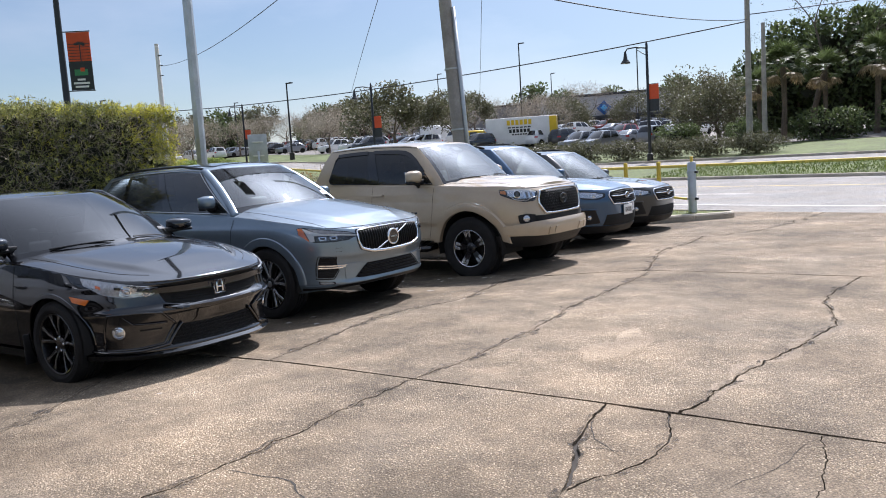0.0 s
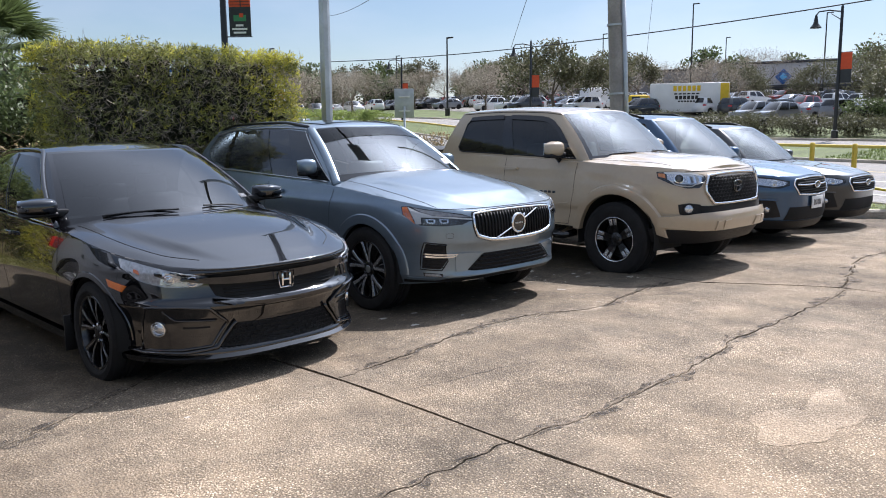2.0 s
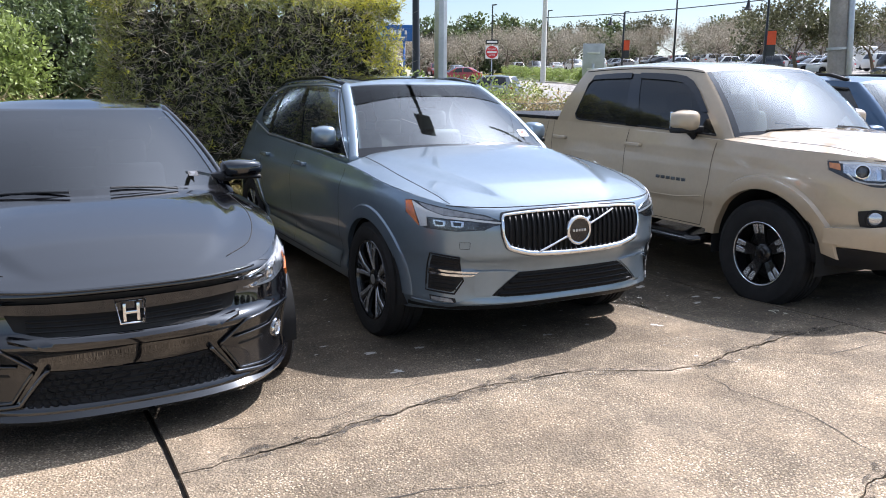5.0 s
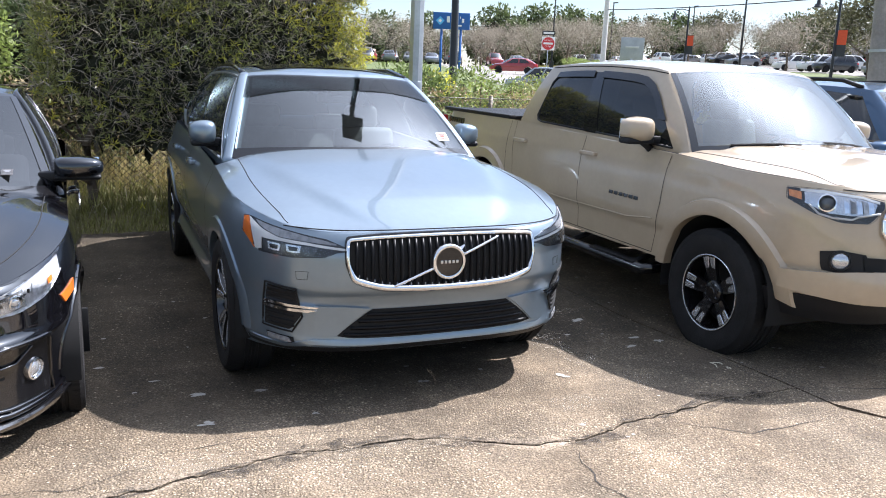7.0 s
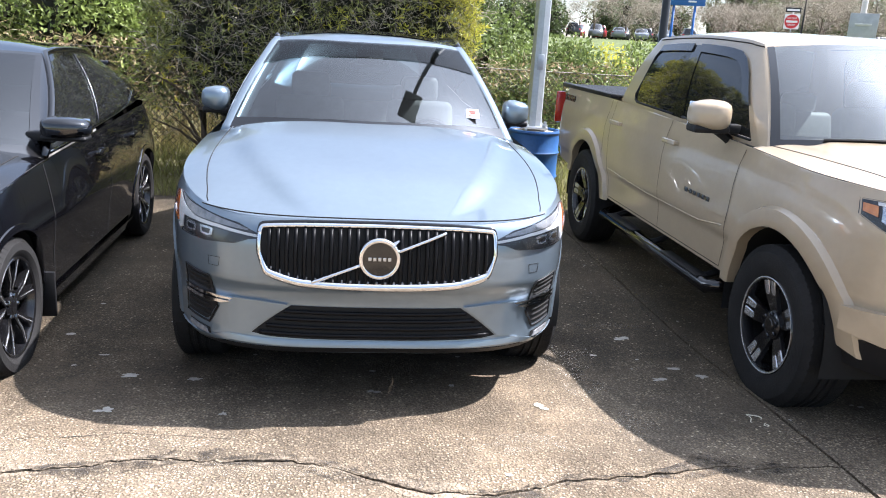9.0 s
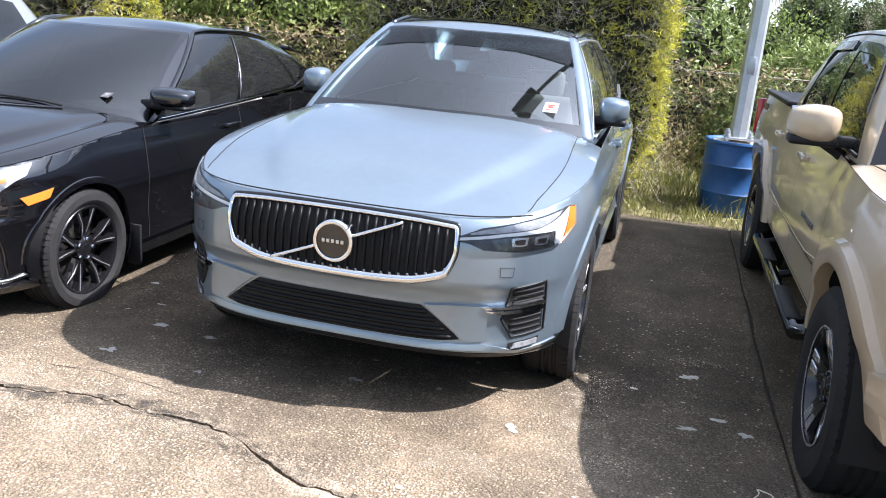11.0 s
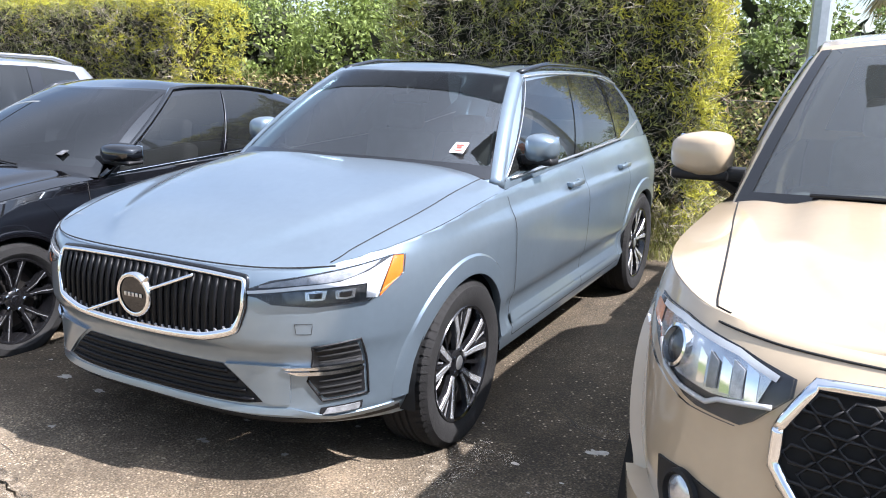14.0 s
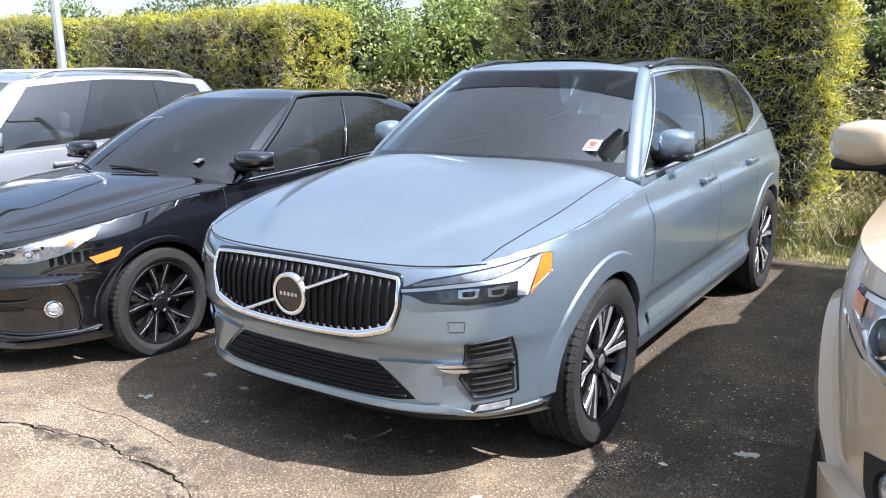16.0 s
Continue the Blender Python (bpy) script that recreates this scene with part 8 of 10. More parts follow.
def tree(name, m, label, seed, height, leaf_m, per_tip=26, leaf=(0.35, 0.16), cloud=0.7, trunk=0.3, split=3, depth=4, spread=0.6, cat="tree", group="", up=1.0):
    """Trunk, limbs and a ragged crown of separate leaves."""
    r = random.Random(seed)
    root = thing(name, m, label, cat, group)
    bm = bmesh.new()
    tips = []
    branch_tree(bm, r, Vector((0, 0, -0.2)), Vector((r.uniform(-0.05, 0.05), r.uniform(-0.05, 0.05), up)), height * trunk, height * 0.022, depth, tips, 0.0, split, spread)
    top = max(t[0].z for t in tips)
    k = height / max(top + cloud * 0.6, 0.1)
    bmesh.ops.scale(bm, vec=(k, k, k), verts=bm.verts)
    part("trunk", bm, M_BARK, root)
    V, F = [], []
    for p, d in tips:
        p = p * k
        for _ in range(per_tip):
            q = p + rand_dir(r) * cloud * r.random() ** 0.5
            leaf_quads(V, F, q, rand_dir(r), rand_dir(r), leaf[0] * r.uniform(0.6, 1.2), leaf[1])
    if F:
        piece("crown", V, F, leaf_m, root, smooth=False)["kind"] = "stuff"
    return root


def shrub(name, m, label, seed, size, leaf_m, count=2500, leaf=(0.11, 0.05), cat="shrub", group="", stems=True, core=0):
    """A bush: stems from the ground and leaves in clumps with gaps."""
    r = random.Random(seed)
    root = thing(name, m, label, cat, group)
    sx, sy, sz = size
    clumps = []
    for _ in range(44):
        d = rand_dir(r)
        clumps.append((Vector((d.x * sx * 0.40, d.y * sy * 0.40, sz * (0.5 + d.z * 0.40))), r.uniform(0.07, 0.19)))
    V, F = [], []
    for _ in range(count):
        c, cr = r.choice(clumps)
        d = rand_dir(r)
        p = c + Vector((d.x * sx * cr, d.y * sy * cr, d.z * sz * cr)) * r.uniform(0.75, 1.1)
        if p.z < 0.02:
            continue
        leaf_quads(V, F, p, (d + rand_dir(r)).normalized(), (d + rand_dir(r) * 0.5).normalized(), leaf[0] * r.uniform(0.6, 1.2), leaf[1] * r.uniform(0.8, 1.2))
    piece("leaves", V, F, leaf_m, root, smooth=False)["kind"] = "stuff"
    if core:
        # dark growth deep inside that blocks light; its shade is put into colour
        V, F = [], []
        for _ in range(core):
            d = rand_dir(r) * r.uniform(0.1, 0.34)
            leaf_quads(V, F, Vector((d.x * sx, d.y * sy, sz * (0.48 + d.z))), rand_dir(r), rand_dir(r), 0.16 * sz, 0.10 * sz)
        piece("inner_shade_leaves", V, F, M_CORE, root, smooth=False)["kind"] = "stuff"
    if stems:
        bm = bmesh.new()
        for _ in range(7):
            c, _r = r.choice(clumps)
            tube(bm, [Vector((r.uniform(-0.2, 0.2) * sx, r.uniform(-0.2, 0.2) * sy, -0.1)), c * 0.6 + Vector((0, 0, 0.1)), c], [0.03 * sz / 2, 0.02 * sz / 2, 0.008], 5, False)
        part("stem", bm, M_BARK, root)
    return root


def palm(name, m, label, seed, height, group=""):
    """A cabbage palm: trunk, fan leaves on stalks, dry skirt."""
    r = random.Random(seed)
    root = thing(name, m, label, "palm", group)
    bm = bmesh.new()
    tube(bm, [(0, 0, -0.2), (0.08, 0.05, height * 0.5), (0.0, 0.1, height)], [0.22, 0.17, 0.2], 10)
    part("trunk", bm, M_BARK, root)
    V, F = [], []
    V2, F2 = [], []
    for k in range(46):
        a, e = r.uniform(0, math.tau), r.uniform(-0.9, 1.2)
        d = Vector((math.cos(a) * math.cos(e), math.sin(a) * math.cos(e), math.sin(e)))
        p = Vector((0, 0.1, height)) + d * 1.0
        dry = e < -0.45
        tgt = (V2, F2) if dry else (V, F)
        leaf_quads(*tgt, Vector((0, 0.1, height)), d, Vector((0, 0, 1)), 1.05, 0.04)
        s = d.cross(Vector((0, 0, 1))).normalized()
        u = s.cross(d)
        for q in range(17):
            t = (q - 8) / 8 * 1.35
            dd = (d * math.cos(t) + s * math.sin(t) + u * 0.1 - Vector((0, 0, 0.18 + 0.12 * abs(t)))).normalized()
            leaf_quads(*tgt, p, dd, u, r.uniform(0.75, 1.0), 0.085, 0.5)
    piece("fronds", V, F, M_LEAF_PALM, root, smooth=False)
    piece("dry_fronds", V2, F2, M_LEAF_DRY, root, smooth=False)
    return root


hedge("hedge", -11.45, -10.28, 4.50, 7.72, 2.56, 11, "clipped yellow-green hedge with bare stems behind the parked cars", 330, 0.3, 0.22, 0.5, (4.5, 6.4, 1.2))
hedge("hedge", -11.50, -10.35, -2.6, 1.72, 2.35, 12, "clipped yellow-green hedge beyond the black hatchback", 260, 0.45, 0.42, 0.42)
hedge("hedge", -12.6, -11.2, -11.5, -5.6, 2.6, 13, "clipped hedge farther along the lot", 130, 0.7)

# trees and thickets behind the fence
r7 = random.Random(77)
for i, (x, y, sx, sy, sz, mt) in enumerate((
        (-13.6, 3.1, 2.0, 2.6, 3.0, M_LEAF_LIGHT), (-13.2, 5.2, 1.8, 2.4, 2.6, M_LEAF_DARK), (-15.4, 1.4, 3.2, 3.4, 3.0, M_LEAF_LIGHT), (-15.6, 4.6, 3.2, 3.6, 3.1, M_LEAF_DARK), (-15.2, -1.6, 3.0, 3.4, 2.9, M_LEAF_LIGHT),
        (-16.2, 7.2, 3.0, 3.0, 2.9, M_LEAF_GREEN), (-14.2, 7.8, 1.8, 1.8, 2.5, M_LEAF_GREEN), (-13.6, -3.2, 2.4, 3.0, 3.2, M_LEAF_DARK), (-16.4, -5.5, 3.6, 4.0, 3.2, M_LEAF_DARK), (-14.4, 9.6, 2.0, 2.2, 1.9, M_LEAF_GREEN),
        (-16.5, 10.6, 2.6, 2.6, 1.9, M_LEAF_TIP), (-13.8, 11.4, 1.8, 2.0, 1.3, M_LEAF_HEDGE), (-18.5, 4.0, 3.6, 4.5, 3.5, M_LEAF_DARK), (-18.5, 0.0, 3.6, 4.5, 3.4, M_LEAF_GREEN), (-19.5, 8.5, 3.4, 3.6, 2.9, M_LEAF_GREEN),
        (-18.0, -4.0, 3.6, 4.5, 3.5, M_LEAF_DARK), (-17.5, -9.5, 4.5, 5.0, 3.5, M_LEAF_DARK), (-14.0, -9.0, 2.5, 4.0, 3.6, M_LEAF_GREEN), (-12.9, 3.4, 0.9, 1.1, 1.5, M_LEAF_LIGHT))):
    big = sx > 2.8
    shrub("thicket_tree" if big else "shrub", pose(x, y, -0.08, 0, 0, r7.uniform(0, 360)), "dense green broad-leaved tree behind the fence" if big else "leafy green bush behind the chain-link fence", 100 + i, (sx, sy, sz * (1.0 if big else 0.92)), mt,
          int(5600 * (sx * sy * sz) ** 0.5 / 2.0), (0.10 if big else 0.09, 0.048 if big else 0.04), "tree" if big else "shrub", "thicket behind the fence", True, 420)
palm("palm_tree", pose(-17.0, 5.7, 0) @ Matrix.Diagonal((0.62, 0.62, 0.62, 1)), "cabbage palm with a grey trunk behind the hedge", 3, 4.6, "palms")
palm("palm_tree", pose(-29.5, 9.3, 0), "cabbage palm beyond the thicket", 4, 4.2, "palms")
palm("palm_tree", pose(-28.0, 4.5, 0), "cabbage palm beyond the thicket", 5, 4.9, "palms")

# low plants along the fence towards the road
for i, (x, y, sx, sy, sz, mt) in enumerate(((-12.6, 9.2, 1.3, 2.0, 1.7, M_LEAF_GREEN), (-12.9, 10.3, 1.2, 1.3, 1.75, M_LEAF_LIGHT), (-12.5, 11.6, 1.2, 2.2, 1.55, M_LEAF_DRY), (-12.4, 13.4, 1.2, 2.4, 1.5, M_LEAF_DRY), (-15.5, 13.0, 2.2, 2.6, 1.7, M_LEAF_HEDGE), (-18.0, 14.2, 2.4, 2.6, 1.7, M_LEAF_LIGHT), (-16.6, 11.8, 2.0, 2.2, 1.8, M_LEAF_GREEN), (-13.0, 15.8, 1.5, 2.0, 1.2, M_LEAF_DRY), (-12.0, 8.6, 0.9, 1.2, 1.25, M_LEAF_GREEN), (-22.5, 16.0, 3.0, 2.4, 1.4, M_LEAF_GREEN), (-28.0, 19.5, 3.4, 2.6, 1.5, M_LEAF_LIGHT))):
    shrub("bush", pose(x, y, -0.08, 0, 0, r7.uniform(0, 360)), "straggling bush of yellowing and dry leaves by the fence", 140 + i, (sx, sy, sz), mt, 3400, (0.085, 0.036), "shrub", "bushes along the fence")

# ---- chain-link fence with dry vines ----
FX, FY0, FY1, FH = -11.75, -12.0, 17.2, 1.32
fence = thing("chain_link_fence", pose(FX, 0, 0), "rusty chain-link fence overgrown with dry vines", "fence")
V, F = [], []


def bar_wire(p, q, w=0.0042):
    d = (q - p).normalized()
    a = d.cross(Vector((1, 0, 0))).normalized() * w
    b = Vector((w, 0, 0))
    o = len(V)
    for c in (p, q):
        V.extend((c + a, c - a * 0.5 + b, c - a * 0.5 - b))
    for k in range(3):
        F.append((o + k, o + (k + 1) % 3, o + 3 + (k + 1) % 3, o + 3 + k))


k = FY0
while k < FY1:
    for sg in (1, -1):
        y1 = k + sg * FH
        a, b = Vector((0.004 * sg, k, 0.02)), Vector((0.004 * sg, y1, FH))
        if FY0 <= y1 <= FY1:
            bar_wire(a, b)
    k += 0.075
piece("wire_mesh", V, F, M_WIRE, fence, smooth=False)["kind"] = "stuff"
for k in range(13):
    y = FY0 + (FY1 - FY0) * k / 12
    v, f = path_tube([(0, y, -0.1), (0, y, FH + 0.04)], 0.03, 10)
    piece("post", v, f, M_WIRE, fence, sharp=0)
v, f = path_tube([(0, FY0, FH), (0, FY1, FH)], 0.007, 6)
piece("top_wire", v, f, M_WIRE, fence, sharp=0)
rv = random.Random(9)
for nm, mt, cnt, lo, hi in (("dry_vine", M_LEAF_DRY, 16000, 0.3, 1.42), ("green_vine", M_LEAF_HEDGE, 9000, 0.0, 1.2)):
    V, F = [], []
    for _ in range(cnt):
        y = rv.uniform(FY0, FY1)
        t = noise.noise(Vector((y * 0.6, cnt, 0))) * 0.5 + 0.5
        z = lo + (hi - lo) * (1 - rv.random() ** (0.8 + t))
        p = Vector((rv.gauss(0.0, 0.09), y, z))
        if rv.random() < 0.45:
            leaf_quads(V, F, p, Vector((rv.uniform(-0.3, 0.3), rv.uniform(-1, 1), rv.uniform(-0.6, 0.6))).normalized(), rand_dir(rv), rv.uniform(0.15, 0.4), 0.006, 0.8)
        else:
            leaf_quads(V, F, p, rand_dir(rv), rand_dir(rv), rv.uniform(0.04, 0.08), 0.026)
    piece(nm, V, F, mt, fence, smooth=False)["kind"] = "stuff"

# low bank of dry grass and soil between the lot and the fence
BANK = [(-17.0, -0.10), (-14.0, 0.10), (-11.8, 0.13), (-11.0, 0.11), (-10.6, 0.07), (-10.3, 0.01), (-10.10, -0.05)]


def bank_z(x):
    return lerp_at(BANK, x) - 0.02


vs = [Vector((x, y, z + 0.03 * noise.noise(Vector((x * 1.5, y * 1.5, 0))))) for y in [-14 + 0.5 * k for k in range(59)] for x, z in BANK]
tagged(piece("verge", vs, [tuple(reversed(q)) for q in grid_faces(59, len(BANK))], M_DRYBANK), "low bank of dry grass and leaf litter under the fence", "ground", kind="structure")
# grass along the fence
V, F = [], []
rg = random.Random(21)
for _ in range(26000):
    x = -10.14 - abs(rg.gauss(0, 0.75))
    y = rg.uniform(-3, 15)
    h = rg.uniform(0.03, 0.12) * (1.0 if x > -10.5 else 2.6)
    leaf_quads(V, F, Vector((x + rg.uniform(0, 0.05), y, bank_z(x))), Vector((rg.uniform(-0.5, 0.5), rg.uniform(-0.5, 0.5), 1)).normalized(), rand_dir(rg), h + 0.06, 0.008, 0.6)
for _ in range(2500):
    x, y = rg.uniform(-8.5, -4.9), rg.uniform(15.2, 17.4)
    if y > 16.55 - 0.29 * (x + 5.0) or y < 15.25 + max(0, x + 6) * 0.85:
        continue
    leaf_quads(V, F, Vector((x, y, 0.12)), Vector((rg.uniform(-0.6, 0.6), rg.uniform(-0.6, 0.6), 1)).normalized(), rand_dir(rg), rg.uniform(0.03, 0.09), 0.008, 0.6)
tagged(piece("grass", V, F, M_BLADE, smooth=False), "short yellow-green grass along the fence and kerb", "grass", kind="stuff")
# tall straw through and behind the mesh
V, F = [], []
for _ in range(9000):
    y = rg.uniform(1.5, 6.6) if rg.random() < 0.55 else rg.uniform(7.6, 15.0)
    x = rg.gauss(-12.25, 0.3)
    leaf_quads(V, F, Vector((x, y, bank_z(x))), Vector((rg.uniform(-0.35, 0.35), rg.uniform(-0.35, 0.35), 1)).normalized(), rand_dir(rg), rg.uniform(0.2, 0.75), 0.007, 0.5)
tagged(piece("tall_grass", V, F, M_STRAW, smooth=False), "tall dry straw-coloured grass growing through the fence", "grass", kind="stuff")
V, F = [], []
for _ in range(24000):
    u, n = rg.uniform(-14, 34), rg.uniform(13.7, 17.9)
    p = rp(u, n, -0.02)
    leaf_quads(V, F, p, Vector((rg.uniform(-0.6, 0.6), rg.uniform(-0.6, 0.6), 1)).normalized(), rand_dir(rg), rg.uniform(0.06, 0.14), 0.03, 0.6)
tagged(piece("grass", V, F, M_MOWN, smooth=False), "mown grass on the road's median", "grass", kind="stuff")

# ---- far trees ----
oak = tree("oak_tree", pose(-53.0, 66.3, 1.7), "spreading oak beyond the road", 31, 8.6, M_LEAF_OAK, 34, (0.42, 0.2), 0.9, 0.26, group="trees round the store's lot")
bare = tree("bare_tree", pose(-75.6, 79.8, 2.4), "leafless grey tree in the store's lot", 32, 6.4, M_TWIG, 9, (0.55, 0.022), 0.55, 0.25, 3, 5, 0.65, group="trees round the store's lot")
small = tree("young_oak_tree", pose(-22.0, 66.4, 1.6), "thin-crowned young oak beyond the road", 33, 6.6, M_LEAF_OAK, 15, (0.3, 0.12), 0.8, 0.2, 4, 4, 0.7, group="trees round the store's lot")
rt = random.Random(8)
for x, y, s in ((-49.5, 72, 0.75), (-60, 92, 0.8), (-118, 108, 1.15), (-130, 98, 1.1), (-142, 90, 1.2), (-104, 118, 1.1), (-152, 82, 1.2), (-92, 124, 1.0), (-80.5, 92, 0.9)):
    copy_thing(oak, pose(x, y, ground_z(x, y), 0, 0, rt.uniform(0, 360)) @ Matrix.Diagonal((s, s, s, 1)))
for x, y, s in ((-66, 88, 1.0), (-70, 74, 0.8), (-86, 90, 1.1), (-58, 84, 0.9), (-46, 84, 0.9), (-118, 88, 1.2), (-113, 76, 1.1), (-121, 66, 1.1), (-107, 63, 1.0), (-134, 68, 1.2), (-145, 58, 1.2), (-129, 54, 1.1), (-52, 110, 1.2), (-72, 108, 1.2), (-62, 118, 1.0), (-40, 116, 0.9), (-108, 70, 1.1), (-92, 84, 1.0), (-100, 104, 1.2), (-124, 94, 1.2), (-128, 84, 1.2), (-138, 74, 1.3)):
    copy_thing(bare, pose(x, y, ground_z(x, y), 0, 0, rt.uniform(0, 360)) @ Matrix.Diagonal((s, s, s, 1)))
for x, y, s in ((-19.0, 63.5, 0.85), (-34, 95, 1.0), (-42, 104, 0.9), (-26.5, 80, 0.9), (-50, 98, 0.9)):
    copy_thing(small, pose(x, y, ground_z(x, y), 0, 0, rt.uniform(0, 360)) @ Matrix.Diagonal((s, s, s, 1)))
# a belt of leafless trees behind the lot
for k in range(30):
    a, d, s = radians(117 + k * 1.75 + rt.uniform(-0.6, 0.6)), rt.uniform(104, 138), rt.uniform(0.8, 1.1)
    x, y = -1 + d * math.cos(a), 5 + d * math.sin(a)
    copy_thing(bare, pose(x, y, ground_z(x, y), 0, 0, rt.uniform(0, 360)) @ Matrix.Diagonal((s, s, s, 1)))
pine = tree("pine_tree", pose(-12.6, 63.7, 1.8), "tall pine with an open crown beyond the road", 41, 13.5, M_LEAF_DARK, 30, (0.4, 0.07), 1.0, 0.42, 3, 3, 0.6, group="pines")
for x, y, s in ((-3.5, 68, 0.9), (-7.5, 71, 0.85), (2, 66, 0.9), (-16.5, 74, 0.8), (8, 70, 0.9)):
    copy_thing(pine, pose(x, y, ground_z(x, y), 0, 0, rt.uniform(0, 360)) @ Matrix.Diagonal((s, s, s, 1)))
dark = shrub("round_tree", pose(-128, 82, 3.0), "dark evergreen trees on the skyline", 42, (11, 11, 10), M_LEAF_DARK, 3600, (0.8, 0.4), "tree", "trees on the skyline", True, 300)
for x, y, s in ((-140, 74, 1.1), (-134, 92, 0.95), (-122, 100, 0.9), (-150, 88, 1.2), (-112, 118, 0.9), (-148, 62, 1.0), (-142, 52, 0.9), (-150, 40, 0.9), (-104, 136, 1.0), (-150, 28, 0.9), (-88, 160, 1.1), (-58, 165, 1.0), (-120, 30, 0.6), (-110, 22, 0.6), (-100, 30, 0.5), (-30, 150, 1.0), (-15, 140, 1.0), (5, 120, 1.0), (-122, 125, 0.85), (-128, 111, 0.8), (-113, 128, 0.8), (-137, 99, 0.85), (-98, 145, 0.9), (-80, 158, 0.9), (-72, 164, 0.9)):
    copy_thing(dark, pose(x, y, ground_z(x, y) - 0.5, 0, 0, rt.uniform(0, 360)) @ Matrix.Diagonal((s, s, s, 1)))
woods = shrub("woodland_tree", pose(-9.0, 74, 1.6), "dense dark woodland tree beyond the road", 43, (7, 6, 10), M_LEAF_DARK, 6500, (0.5, 0.24), "tree", "woods beyond the road", True, 500)
for x, y, s in ((-15.0, 69.5, 0.95), (-10.8, 66.5, 0.95), (-19.0, 76, 0.8), (-6.5, 67.5, 1.0), (-3, 75, 1.0), (3.5, 74, 0.95), (-14.5, 78, 0.9), (10, 76, 1.1), (18, 72, 1.1), (26, 70, 1.1), (35, 68, 1.2), (45, 64, 1.2)):
    copy_thing(woods, pose(x, y, ground_z(x, y) - 0.3, 0, 0, rt.uniform(0, 360)) @ Matrix.Diagonal((s, s, s, 1)))
pl = palm("palm_tree", pose(-13.3, 58.5, 1.4), "cabbage palm at the wood's edge", 44, 5.0, "palms")
for x, y, s in ((-11.0, 60.5, 0.9), (-15.2, 60.0, 0.8), (-8.0, 61.0, 1.0), (-4.5, 60.0, 0.8)):
    copy_thing(pl, pose(x, y, ground_z(x, y), 0, 0, rt.uniform(0, 360)) @ Matrix.Diagonal((s, s, s, 1)))
under = shrub("undergrowth_bush", pose(-10.0, 56.5, 0.9), "bushy undergrowth at the edge of the wood", 45, (5.0, 3.0, 2.4), M_LEAF_DARK, 3200, (0.22, 0.10), "shrub", "undergrowth", True, 250)
for x, y, s in ((-15.5, 57, 0.8), (-5.2, 56, 1.0), (0, 55, 1.0), (5.5, 54, 1.0), (-20.5, 58.5, 0.8), (11, 53, 1.0), (17, 51, 1.0)):
    copy_thing(under, pose(x, y, ground_z(x, y) - 0.1, 0, 0, rt.uniform(0, 360)) @ Matrix.Diagonal((s, s, s, 1)))
# a low green hedge along the median by the junction
md = shrub("median_shrub", Matrix.Translation(rp(-66, 15.6)), "low clipped green shrub on the road's median", 61, (5.2, 2.4, 1.25), M_LEAF_LIGHT, 3600, (0.15, 0.08), "shrub", "shrubs on the median", False)
for k in range(1, 7):
    copy_thing(md, Matrix.Translation(rp(-66 - 4.6 * k, 15.6 + 0.3 * math.sin(k * 2.1))) @ pose(0, 0, 0, 0, 0, 164 + 5 * math.sin(k * 1.7)))
# clipped shrubs on the far verge
vs_ = shrub("verge_shrub", pose(-33.7, 55.0, 1.0), "rounded brown-green shrub on the far verge", 46, (4.6, 2.2, 1.5), M_LEAF_OAK, 4200, (0.14, 0.06), "shrub", "shrubs on the far verge", True, 260)
for x, y, s in ((-38.0, 56.5, 1.0), (-28.0, 52.2, 1.05), (-24.8, 51.2, 1.0), (-21.4, 50.6, 0.9), (-18.4, 50.0, 0.85), (-15.6, 49.2, 0.85), (-12.6, 48.6, 0.85), (-43, 58, 0.9)):
    copy_thing(vs_, pose(x, y, ground_z(x, y) - 0.05, 0, 0, rt.uniform(-20, 20) - 16) @ Matrix.Diagonal((s, s, s, 1)))


